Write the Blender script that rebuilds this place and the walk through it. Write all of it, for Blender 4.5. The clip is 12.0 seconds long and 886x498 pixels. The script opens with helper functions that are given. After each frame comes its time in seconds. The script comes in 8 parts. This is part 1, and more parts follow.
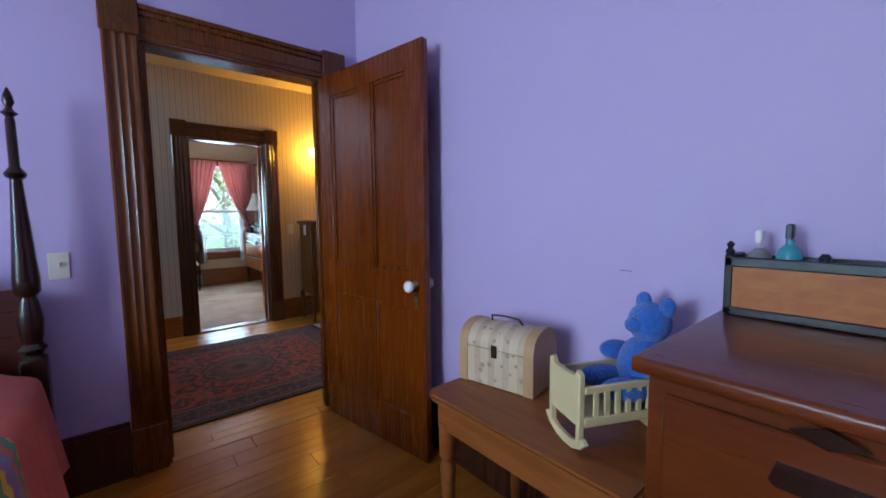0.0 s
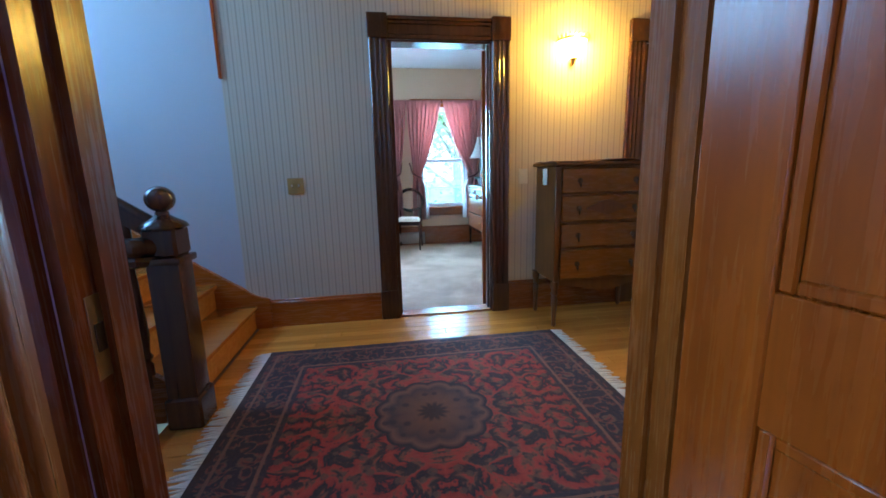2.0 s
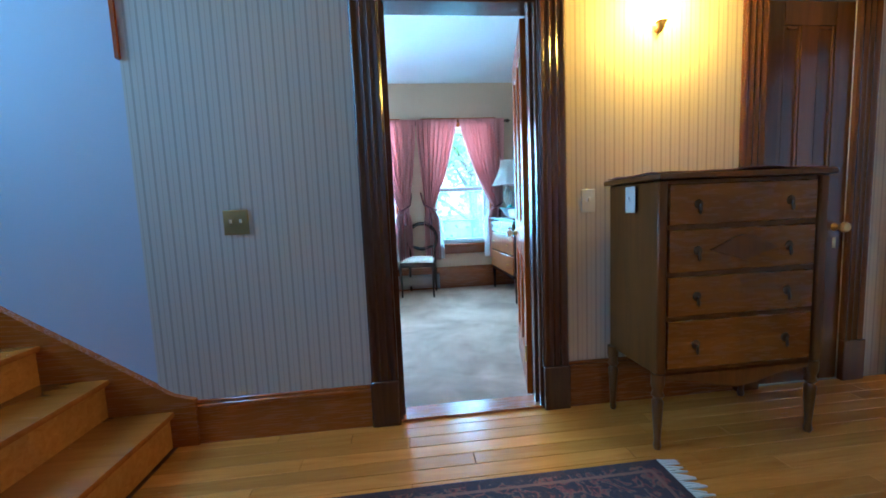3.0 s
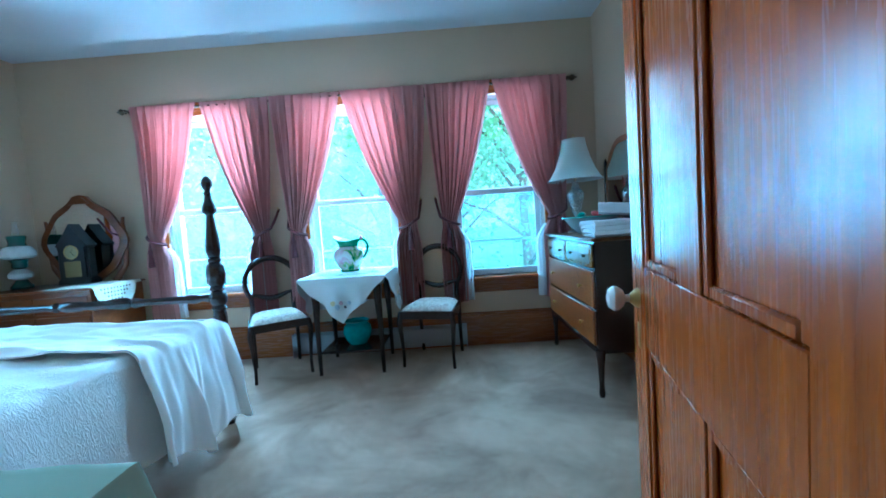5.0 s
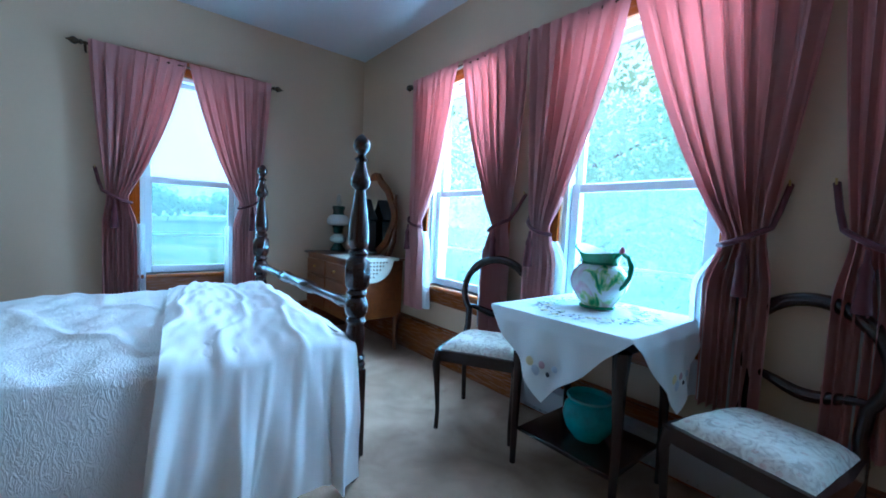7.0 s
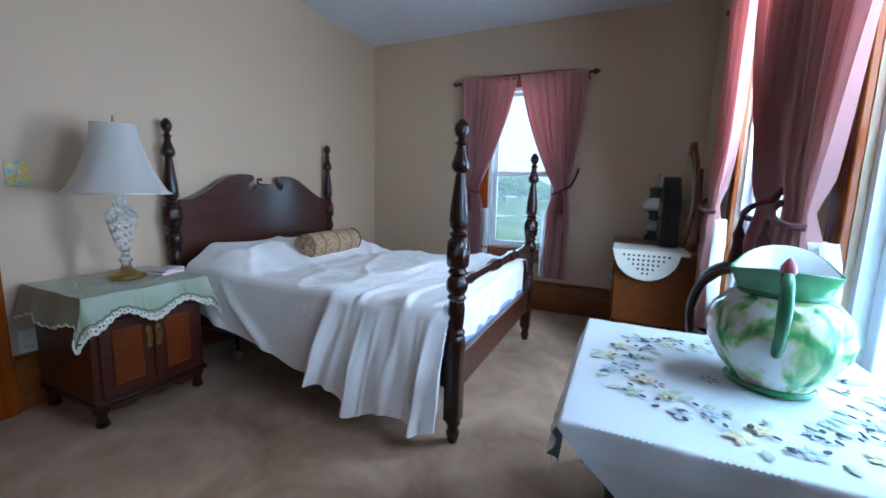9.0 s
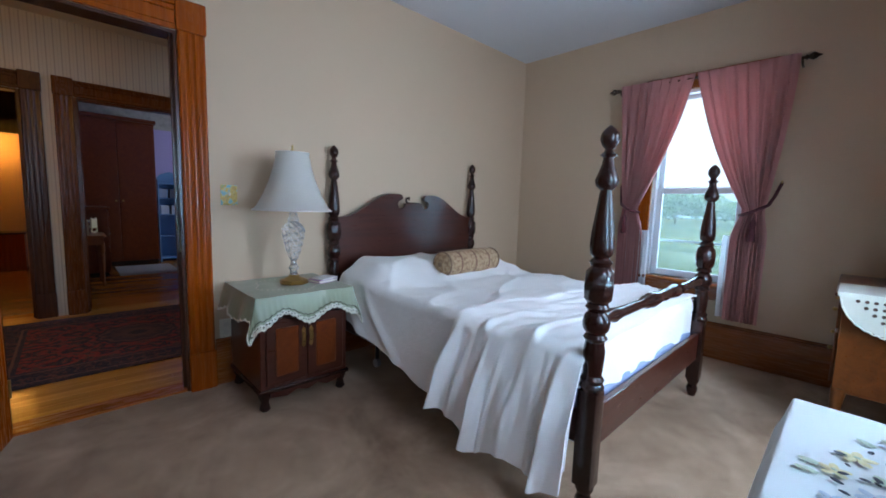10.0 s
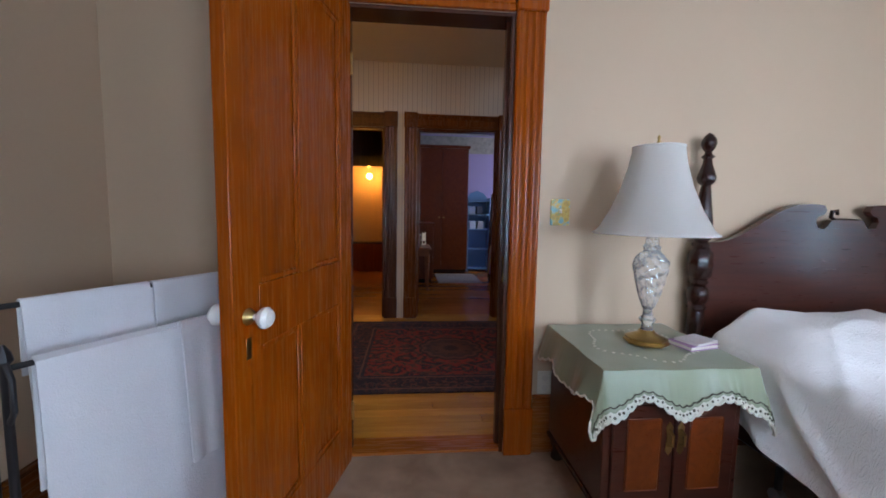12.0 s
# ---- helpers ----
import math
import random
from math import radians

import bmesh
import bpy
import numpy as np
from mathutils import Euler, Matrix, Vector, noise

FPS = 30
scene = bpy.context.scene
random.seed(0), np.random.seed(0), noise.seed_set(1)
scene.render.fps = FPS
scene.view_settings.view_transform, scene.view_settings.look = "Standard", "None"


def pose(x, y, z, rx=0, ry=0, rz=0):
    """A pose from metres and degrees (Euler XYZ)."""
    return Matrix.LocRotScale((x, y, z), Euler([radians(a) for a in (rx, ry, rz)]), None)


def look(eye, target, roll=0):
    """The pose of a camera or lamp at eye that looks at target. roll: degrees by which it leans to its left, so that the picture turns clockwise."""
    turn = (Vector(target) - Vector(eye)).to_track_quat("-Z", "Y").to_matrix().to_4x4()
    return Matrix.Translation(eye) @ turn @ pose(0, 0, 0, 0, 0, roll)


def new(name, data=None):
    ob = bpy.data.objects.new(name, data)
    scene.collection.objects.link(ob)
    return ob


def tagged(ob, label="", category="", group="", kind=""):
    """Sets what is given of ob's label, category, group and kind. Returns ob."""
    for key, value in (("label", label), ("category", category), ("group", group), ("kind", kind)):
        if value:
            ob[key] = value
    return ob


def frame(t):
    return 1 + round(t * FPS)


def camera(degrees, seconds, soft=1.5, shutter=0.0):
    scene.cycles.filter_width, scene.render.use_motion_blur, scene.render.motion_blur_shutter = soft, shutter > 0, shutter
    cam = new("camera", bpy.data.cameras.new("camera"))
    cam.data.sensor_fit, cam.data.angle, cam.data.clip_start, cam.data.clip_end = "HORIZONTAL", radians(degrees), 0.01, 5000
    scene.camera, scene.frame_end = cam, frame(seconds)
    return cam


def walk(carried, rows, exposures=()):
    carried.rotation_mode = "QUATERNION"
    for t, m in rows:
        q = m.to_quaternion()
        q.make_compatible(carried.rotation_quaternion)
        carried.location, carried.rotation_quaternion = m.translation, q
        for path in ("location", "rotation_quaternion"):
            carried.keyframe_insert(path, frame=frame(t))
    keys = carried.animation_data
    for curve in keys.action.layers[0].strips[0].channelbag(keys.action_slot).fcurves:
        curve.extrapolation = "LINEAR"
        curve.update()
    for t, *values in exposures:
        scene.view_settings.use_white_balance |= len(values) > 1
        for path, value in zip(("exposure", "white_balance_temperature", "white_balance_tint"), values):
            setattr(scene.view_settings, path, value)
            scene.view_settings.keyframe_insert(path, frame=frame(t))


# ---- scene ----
cam = camera(97.0, 12.0, soft=1.7)
ROWS = [
    (0.0, -0.487, -4.912, 1.261, -40.01, -4.95, 0.56),
    (0.5, -0.213, -4.554, 1.244, -28.33, -7.40, -0.40),
    (1.0, -0.072, -4.040, 1.203, -17.92, -9.31, 0.77),
    (1.5, -0.004, -3.554, 1.173, -10.09, -10.70, 1.11),
    (2.0, 0.072, -3.067, 1.128, -8.52, -10.62, 1.37),
    (2.5, 0.137, -2.537, 1.076, -6.36, -9.86, 0.94),
    (3.0, 0.198, -1.964, 1.090, -6.37, -5.66, 2.47),
    (3.2, 0.237, -1.695, 1.110, -6.56, -3.50, 4.60),
    (4.8, 0.593, -0.193, 1.173, -3.58, -3.93, 4.30),
    (5.0, 0.627, -0.047, 1.106, 1.19, -3.62, 3.93),
    (5.5, 0.688, 0.297, 1.106, 10.05, -5.38, 2.45),
    (6.0, 0.655, 0.660, 1.127, 22.15, -4.25, 0.47),
    (6.5, 0.685, 1.061, 1.131, 37.05, -3.27, -2.33),
    (7.0, 0.711, 1.457, 1.130, 50.85, -3.75, -2.72),
    (7.2, 0.722, 1.609, 1.126, 56.73, -4.38, -3.46),
    (8.8, 0.844, 2.762, 1.166, 107.80, -7.85, -1.65),
    (9.0, 0.810, 2.865, 1.171, 114.73, -8.31, -1.46),
    (9.5, 0.692, 2.930, 1.181, 125.84, -8.26, -1.34),
    (10.0, 0.633, 2.848, 1.177, 136.50, -6.27, -1.74),
    (10.5, 0.634, 2.763, 1.184, 148.93, -5.86, -1.63),
    (11.0, 0.690, 2.505, 1.203, 156.76, -5.22, -2.11),
    (11.5, 0.679, 2.223, 1.201, 165.05, -4.71, -1.45),
    (12.0, 0.620, 1.974, 1.193, 175.22, -5.31, -1.01),
]
walk(cam, [(t, pose(x, y, z, 90 + pitch, roll, yaw)) for t, x, y, z, yaw, pitch, roll in ROWS],
     [(0.0, 1.65, 6050, 13), (1.0, 1.4, 5600, 9), (1.5, 2.15, 5100, 6), (2.0, 2.5, 4600, -3), (2.5, 2.55, 4330, -6), (3.0, 2.5, 4200, -8), (5.0, 1.5, 3900, -17), (5.5, 1.25, 3640, -14),
      (6.0, 1.02, 3720, -12), (7.0, 0.80, 4350, -2), (9.0, 0.36, 5500, 13), (10.5, 0.52, 5950, 15), (12.0, 0.80, 6200, 20)])

# plan: x east, y north; the doorway of the guest bedroom opens through the wall at y 0
XW, XE, YS, YN, ZC = -3.15, 1.93, 0.14, 3.44, 2.78      # guest bedroom
HS, HW, HE, HZ = -2.40, -3.40, 3.06, 2.78               # hall: south, west, east, ceiling
PX, PW, PN, PS, PZ = 0.79, -3.60, -2.53, -6.25, 2.78    # purple bedroom: east, west, north, south, ceiling

# ---- light ----
world = bpy.data.worlds.new("sky")
scene.world = world
world.use_nodes = True
wn = world.node_tree
sky = wn.nodes.new("ShaderNodeTexSky")
sky.sky_type, sky.sun_disc = "NISHITA", False
sky.sun_elevation, sky.sun_rotation = radians(37), radians(167)
sky.dust_density, sky.air_density = 6.0, 1.0
wn.links.new(sky.outputs[0], wn.nodes["Background"].inputs[0])
wn.nodes["Background"].inputs[1].default_value = 0.15


def sun_lamp():
    d = bpy.data.lights.new("sun", "SUN")
    d.energy, d.angle, d.color = 4.5, radians(3), (1, 0.95, 0.88)
    o = new("sun", d)
    o.matrix_world = look((4, -14, 14), (0, 4, 0))
    return o


sun_lamp()


def window_light(name, x, y, z, tx, ty, tz, w, h, power, colour=(0.72, 0.86, 1.0)):
    d = bpy.data.lights.new(name, "AREA")
    d.shape, d.size, d.size_y, d.energy, d.color = "RECTANGLE", w, h, power, colour
    o = new(name, d)
    o.matrix_world = look((x, y, z), (tx, ty, tz))
    return o


def bulb(name, x, y, z, power, colour, size=0.04):
    d = bpy.data.lights.new(name, "POINT")
    d.energy, d.color, d.shadow_soft_size = power, colour, size
    o = new(name, d)
    o.location = (x, y, z)
    return o


for wx, watts in ((-1.52, 70), (-0.24, 47), (1.055, 14)):
    window_light("window_light", wx, 3.65, 1.45, wx - 0.25, 0, 0.5, 0.78, 1.55, watts)
window_light("window_light", -3.35, 1.91, 1.45, 0, 1.91, 1.0, 0.68, 1.55, 17)
window_light("window_light", -3.78, -4.3, 1.6, 0, -4.0, 1.2, 1.3, 1.5, 40)
window_light("window_light", -3.55, -0.7, 3.0, 0, -0.7, 1.4, 1.1, 1.5, 17, (0.42, 0.68, 1.0))
window_light("window_light", 5.0, 1.72, 1.6, 5.0, -3, 0.8, 1.4, 1.4, 38, (0.8, 0.92, 1.0))
bulb("sconce_bulb", 1.55, -0.17, 2.06, 9.0, (1.0, 0.47, 0.035), 0.05)
bulb("bath_bulb", 1.45, -6.1, 1.9, 11, (1.0, 0.42, 0.05), 0.05)

# ---- materials ----


def material(name):
    m = bpy.data.materials.new(name)
    m.use_nodes = True
    return m, m.node_tree, m.node_tree.nodes["Principled BSDF"]


def node(nt, kind, **values):
    n = nt.nodes.new(kind)
    for key, v in values.items():
        n.inputs[key.replace("_", " ")].default_value = v
    return n


def ramp(nt, src, stops):
    r = nt.nodes.new("ShaderNodeValToRGB")
    e = r.color_ramp.elements
    while len(e) < len(stops):
        e.new(0.5)
    for el, (p, c) in zip(e, stops):
        el.position, el.color = p, (*c, 1)
    nt.links.new(src, r.inputs[0])
    return r.outputs[0]


def mixed(nt, fac, a, b, mode="MIX"):
    m = nt.nodes.new("ShaderNodeMix")
    m.data_type, m.blend_type = "RGBA", mode
    for sock, v in ((m.inputs[0], fac), (m.inputs[6], a), (m.inputs[7], b)):
        if isinstance(v, (int, float)):
            sock.default_value = v
        elif isinstance(v, tuple):
            sock.default_value = (*v, 1)
        else:
            nt.links.new(v, sock)
    return m.outputs[2]


def maths(nt, op, a, b=0.0, c=0.0):
    m = nt.nodes.new("ShaderNodeMath")
    m.operation = op
    for sock, v in zip(m.inputs, (a, b, c)):
        if isinstance(v, (int, float)):
            sock.default_value = v
        else:
            nt.links.new(v, sock)
    return m.outputs[0]


def coords(nt, scale=(1, 1, 1), kind="Object"):
    tc = nt.nodes.new("ShaderNodeTexCoord")
    mp = node(nt, "ShaderNodeMapping", Scale=scale)
    nt.links.new(tc.outputs[kind], mp.inputs[0])
    return mp.outputs[0]


def noise_tex(nt, vec, scale, detail=4.0, rough=0.55, dist=0.0):
    n = node(nt, "ShaderNodeTexNoise", Scale=scale, Detail=detail, Roughness=rough, Distortion=dist)
    nt.links.new(vec, n.inputs[0])
    return n.outputs[0]


def relief(nt, bsdf, height, strength=0.2, distance=0.004):
    b = node(nt, "ShaderNodeBump", Strength=strength, Distance=distance)
    nt.links.new(height, b.inputs["Height"])
    nt.links.new(b.outputs[0], bsdf.inputs["Normal"])


def wood(name, dark, light, grain=(30, 30, 1.6), rough=0.28, coat=0.25, vary=0.0, bump=0.012, spec=0.5):
    m, nt, b = material(name)
    info = nt.nodes.new("ShaderNodeObjectInfo")
    vec = coords(nt, grain)
    if vary:
        add = nt.nodes.new("ShaderNodeVectorMath")
        add.operation = "MULTIPLY_ADD"
        nt.links.new(info.outputs["Random"], add.inputs[0])
        add.inputs[1].default_value = (37, 51, 13)
        nt.links.new(vec, add.inputs[2])
        vec = add.outputs[0]
    g = noise_tex(nt, vec, 1.0, 6.0, 0.6, 0.9)
    fine = noise_tex(nt, vec, 5.0, 3.0, 0.6)
    blotch = noise_tex(nt, coords(nt), 2.2, 2.0)
    col = ramp(nt, g, [(0.22, dark), (0.72, light)])
    col = mixed(nt, maths(nt, "MULTIPLY", fine, 0.18), col, tuple(c * 0.6 for c in dark))
    col = mixed(nt, maths(nt, "MULTIPLY", blotch, 0.35), col, tuple(c * 0.7 for c in dark))
    if vary:
        tone = maths(nt, "MULTIPLY_ADD", info.outputs["Random"], vary, 1 - vary / 2)
        comb = nt.nodes.new("ShaderNodeCombineColor")
        for i in range(3):
            nt.links.new(tone, comb.inputs[i])
        col = mixed(nt, 1.0, col, comb.outputs[0], "MULTIPLY")
    nt.links.new(col, b.inputs["Base Color"])
    nt.links.new(maths(nt, "MULTIPLY_ADD", fine, 0.10, rough - 0.04), b.inputs["Roughness"])
    b.inputs["Coat Weight"].default_value = coat
    b.inputs["Specular IOR Level"].default_value = spec
    b.inputs["Coat Roughness"].default_value = 0.18
    relief(nt, b, g, bump)
    return m


def paint(name, colour, rough=0.6, vary=0.05, scale=1.4, bump=0.05):
    m, nt, b = material(name)
    vec = coords(nt)
    n = noise_tex(nt, vec, scale, 3.0)
    fine = noise_tex(nt, vec, 160.0, 2.0)
    nt.links.new(mixed(nt, n, tuple(c * (1 - vary) for c in colour), tuple(min(1, c * (1 + vary)) for c in colour)), b.inputs["Base Color"])
    b.inputs["Roughness"].default_value = rough
    relief(nt, b, fine, bump, 0.002)
    return m


def cloth(name, colour, weave=420.0, vary=0.12, translucent=0.0, rough=0.9, bump=0.25, crinkle=0.0):
    m, nt, b = material(name)
    vec = coords(nt)
    big = noise_tex(nt, vec, 5.0, 4.0)
    fine = noise_tex(nt, vec, weave, 2.0)
    nt.links.new(mixed(nt, big, tuple(c * (1 - vary) for c in colour), tuple(min(1, c * (1 + vary)) for c in colour)), b.inputs["Base Color"])
    b.inputs["Roughness"].default_value = rough
    b.inputs["Sheen Weight"].default_value = 0.15
    h = maths(nt, "MULTIPLY_ADD", noise_tex(nt, vec, 34.0, 3.0, 0.5, 1.6), crinkle * 8, maths(nt, "MULTIPLY", fine, 0.5))
    relief(nt, b, h, bump, 0.003 + 0.012 * crinkle)
    if translucent:
        t = nt.nodes.new("ShaderNodeBsdfTranslucent")
        t.inputs[0].default_value = (*[min(1, c * 1.3) for c in colour], 1)
        mx = nt.nodes.new("ShaderNodeMixShader")
        mx.inputs[0].default_value = translucent
        nt.links.new(b.outputs[0], mx.inputs[1])
        nt.links.new(t.outputs[0], mx.inputs[2])
        nt.links.new(mx.outputs[0], nt.nodes["Material Output"].inputs[0])
    return m


def metal(name, colour, rough=0.3):
    m, nt, b = material(name)
    b.inputs["Metallic"].default_value = 1.0
    n = noise_tex(nt, coords(nt), 60.0, 3.0)
    nt.links.new(mixed(nt, n, tuple(c * 0.75 for c in colour), colour), b.inputs["Base Color"])
    nt.links.new(maths(nt, "MULTIPLY_ADD", n, 0.2, rough - 0.1), b.inputs["Roughness"])
    return m


def gloss(name, colour, rough=0.12, vary=0.06):
    m, nt, b = material(name)
    n = noise_tex(nt, coords(nt), 18.0, 3.0)
    nt.links.new(mixed(nt, n, tuple(c * (1 - vary) for c in colour), tuple(min(1, c * (1 + vary)) for c in colour)), b.inputs["Base Color"])
    b.inputs["Roughness"].default_value = rough
    return m


def glass(name, tint=(1, 1, 1), rough=0.0):
    m, nt, b = material(name)
    b.inputs["Base Color"].default_value = (*tint, 1)
    b.inputs["Transmission Weight"].default_value = 0.85
    b.inputs["Roughness"].default_value = rough
    b.inputs["IOR"].default_value = 1.45
    return m


def pane_material(name, tint, gloss_share=0.06):
    m, nt, b = material(name)
    t = nt.nodes.new("ShaderNodeBsdfTransparent")
    t.inputs[0].default_value = (*tint, 1)
    # bright haze over the view, put into the pane as pale scatter
    veil = nt.nodes.new("ShaderNodeBsdfTranslucent")
    veil.inputs[0].default_value = (0.6, 0.68, 0.68, 1)
    veil_mix = nt.nodes.new("ShaderNodeMixShader")
    veil_mix.inputs[0].default_value = 0.016
    nt.links.new(t.outputs[0], veil_mix.inputs[1])
    nt.links.new(veil.outputs[0], veil_mix.inputs[2])
    t = veil_mix
    g = nt.nodes.new("ShaderNodeBsdfGlossy")
    g.inputs["Roughness"].default_value = 0.03
    mx = nt.nodes.new("ShaderNodeMixShader")
    mx.inputs[0].default_value = gloss_share
    nt.links.new(t.outputs[0], mx.inputs[1])
    nt.links.new(g.outputs[0], mx.inputs[2])
    nt.links.new(mx.outputs[0], nt.nodes["Material Output"].inputs[0])
    return m


def screen_material():
    """Fine grey mesh: most light passes, some is scattered."""
    m, nt, b = material("insect_screen")
    t = nt.nodes.new("ShaderNodeBsdfTransparent")
    t.inputs[0].default_value = (0.80, 0.86, 0.88, 1)
    g = nt.nodes.new("ShaderNodeBsdfTranslucent")
    g.inputs[0].default_value = (0.55, 0.62, 0.64, 1)
    mx = nt.nodes.new("ShaderNodeMixShader")
    mx.inputs[0].default_value = 0.045
    nt.links.new(t.outputs[0], mx.inputs[1])
    nt.links.new(g.outputs[0], mx.inputs[2])
    nt.links.new(mx.outputs[0], nt.nodes["Material Output"].inputs[0])
    return m


def striped(name):
    """Cream wallpaper with thin dark pinstripes about five centimetres apart."""
    m, nt, b = material(name)
    tc = nt.nodes.new("ShaderNodeTexCoord")
    sep = nt.nodes.new("ShaderNodeSeparateXYZ")
    nt.links.new(tc.outputs["Object"], sep.inputs[0])
    u = maths(nt, "ADD", sep.outputs[0], sep.outputs[1])
    f = maths(nt, "FRACT", maths(nt, "MULTIPLY", u, 1 / 0.052))
    line = maths(nt, "LESS_THAN", maths(nt, "ABSOLUTE", maths(nt, "SUBTRACT", f, 0.5)), 0.10)
    f2 = maths(nt, "FRACT", maths(nt, "MULTIPLY_ADD", u, 1 / 0.052, 0.5))
    thin = maths(nt, "LESS_THAN", maths(nt, "ABSOLUTE", maths(nt, "SUBTRACT", f2, 0.5)), 0.05)
    vec = coords(nt)
    n = noise_tex(nt, vec, 90.0, 3.0)
    base = mixed(nt, noise_tex(nt, vec, 1.3, 3.0), (0.52, 0.46, 0.36), (0.60, 0.53, 0.42))
    col = mixed(nt, maths(nt, "MULTIPLY", line, maths(nt, "MULTIPLY_ADD", n, 0.4, 0.25)), base, (0.24, 0.19, 0.15))
    col = mixed(nt, maths(nt, "MULTIPLY", thin, 0.35), col, (0.36, 0.28, 0.20))
    nt.links.new(col, b.inputs["Base Color"])
    b.inputs["Roughness"].default_value = 0.65
    return m


def carpet_material():
    m, nt, b = material("beige_carpet")
    vec = coords(nt)
    tread = noise_tex(nt, vec, 1.6, 4.0, 0.6, 0.8)
    patch = noise_tex(nt, vec, 6.5, 4.0, 0.65, 0.6)
    tread = maths(nt, "MULTIPLY_ADD", maths(nt, "SUBTRACT", patch, 0.5), 0.3, tread)
    fine = noise_tex(nt, vec, 240.0, 3.0)
    col = ramp(nt, tread, [(0.30, (0.21, 0.122, 0.068)), (0.48, (0.38, 0.248, 0.152)), (0.66, (0.54, 0.370, 0.240))])
    col = mixed(nt, maths(nt, "MULTIPLY", fine, 0.35), col, (0.15, 0.115, 0.09))
    nt.links.new(col, b.inputs["Base Color"])
    b.inputs["Roughness"].default_value = 0.72
    b.inputs["Specular IOR Level"].default_value = 0.35
    b.inputs["Sheen Weight"].default_value = 0.45
    b.inputs["Sheen Roughness"].default_value = 0.35
    b.inputs["Sheen Tint"].default_value = (0.85, 0.66, 0.50, 1)
    relief(nt, b, fine, 0.6, 0.006)
    return m


OAK = wood("honey_oak_floor", (0.42, 0.165, 0.02), (0.66, 0.31, 0.045), (2.0, 26, 26), 0.24, 0.35, 0.35)
OAKW = wood("orange_pine_floor", (0.34, 0.105, 0.010), (0.56, 0.21, 0.024), (1.6, 20, 20), 0.24, 0.25, 0.35, 0.012, 0.4)
DARKTRIM = wood("dark_varnished_trim", (0.035, 0.011, 0.005), (0.10, 0.032, 0.012), (34, 34, 1.4), 0.24, 0.3)
TRIM = wood("reddish_varnished_trim", (0.080, 0.020, 0.002), (0.195, 0.052, 0.005), (34, 34, 1.4), 0.26, 0.25, 0.0, 0.012, 0.35)
TRIMH = wood("reddish_varnished_baseboard", (0.15, 0.04, 0.006), (0.28, 0.085, 0.014), (1.6, 30, 30), 0.26, 0.45)
ORANGE = wood("amber_varnished_pine", (0.21, 0.038, 0.001), (0.43, 0.092, 0.0015), (22, 22, 1.0), 0.26, 0.16, 0.0, 0.01, 0.2)
ORANGEH = wood("amber_varnished_rail", (0.28, 0.072, 0.008), (0.43, 0.13, 0.015), (1.3, 26, 26), 0.26, 0.45)
DOORB = wood("russet_varnished_door", (0.10, 0.017, 0.001), (0.24, 0.050, 0.0015), (16, 16, 0.8), 0.26, 0.15, 0.0, 0.006, 0.35)
MAHOG = wood("dark_mahogany", (0.012, 0.004, 0.003), (0.036, 0.010, 0.006), (24, 24, 1.6), 0.24, 0.3, 0.0, 0.006, 0.35)
MAHOGR = wood("reddish_mahogany", (0.030, 0.008, 0.005), (0.082, 0.020, 0.011), (1.8, 24, 24), 0.28, 0.3, 0.0, 0.006, 0.4)
WALNUT = wood("dark_walnut", (0.07, 0.023, 0.003), (0.17, 0.062, 0.008), (24, 24, 2.0), 0.34, 0.12, 0.0, 0.01, 0.35)
WALNUTH = wood("walnut_drawer", (0.10, 0.036, 0.004), (0.29, 0.115, 0.012), (2.0, 14, 14), 0.26, 0.25, 0.0, 0.012, 0.35)
CHERRY = wood("orange_cherry_drawer", (0.20, 0.055, 0.010), (0.36, 0.115, 0.020), (2.0, 20, 20), 0.28, 0.4)
CEDAR = wood("red_brown_dresser", (0.10, 0.019, 0.004), (0.21, 0.046, 0.008), (20, 2.0, 20), 0.28, 0.2, 0.0, 0.01, 0.3)
VANITYW = wood("chestnut_vanity", (0.10, 0.028, 0.006), (0.22, 0.066, 0.013), (3.0, 16, 16), 0.28, 0.3, 0.0, 0.008, 0.4)
BROWND = wood("brown_varnished_closet", (0.06, 0.020, 0.003), (0.15, 0.052, 0.007), (16, 16, 0.8), 0.24, 0.25, 0.0, 0.006, 0.35)
BENCHW = wood("worn_brown_bench", (0.17, 0.046, 0.008), (0.38, 0.125, 0.025), (20, 2.0, 20), 0.4, 0.15, 0.0, 0.012, 0.35)
LAVENDER = paint("lavender_wall_paint", (0.52, 0.43, 0.70), 0.55, 0.04)
CREAM = paint("cream_wall_paint", (0.53, 0.40, 0.272), 0.6, 0.05)
STAIRW = paint("pale_stair_wall_paint", (0.52, 0.52, 0.56), 0.6, 0.04)
CEIL = paint("white_ceiling_paint", (0.62, 0.63, 0.65), 0.7, 0.04)
HALLCEIL = paint("cream_ceiling_paint", (0.66, 0.58, 0.44), 0.7, 0.04)
OCHRE = paint("ochre_bath_paint", (0.62, 0.42, 0.20), 0.6, 0.05)
WHITEP = paint("white_sash_paint", (0.74, 0.77, 0.80), 0.4, 0.03)
STRIPES = striped("pinstripe_wallpaper")
CARPET = carpet_material()
PANE = pane_material("clear_window_glass", (0.88, 0.97, 0.99))
SCREEN = screen_material()
PORCELAIN = gloss("white_porcelain", (0.80, 0.79, 0.75), 0.08)
BRASS = metal("aged_brass", (0.55, 0.38, 0.14), 0.32)
BRONZE = metal("dark_bronze", (0.10, 0.07, 0.045), 0.38)
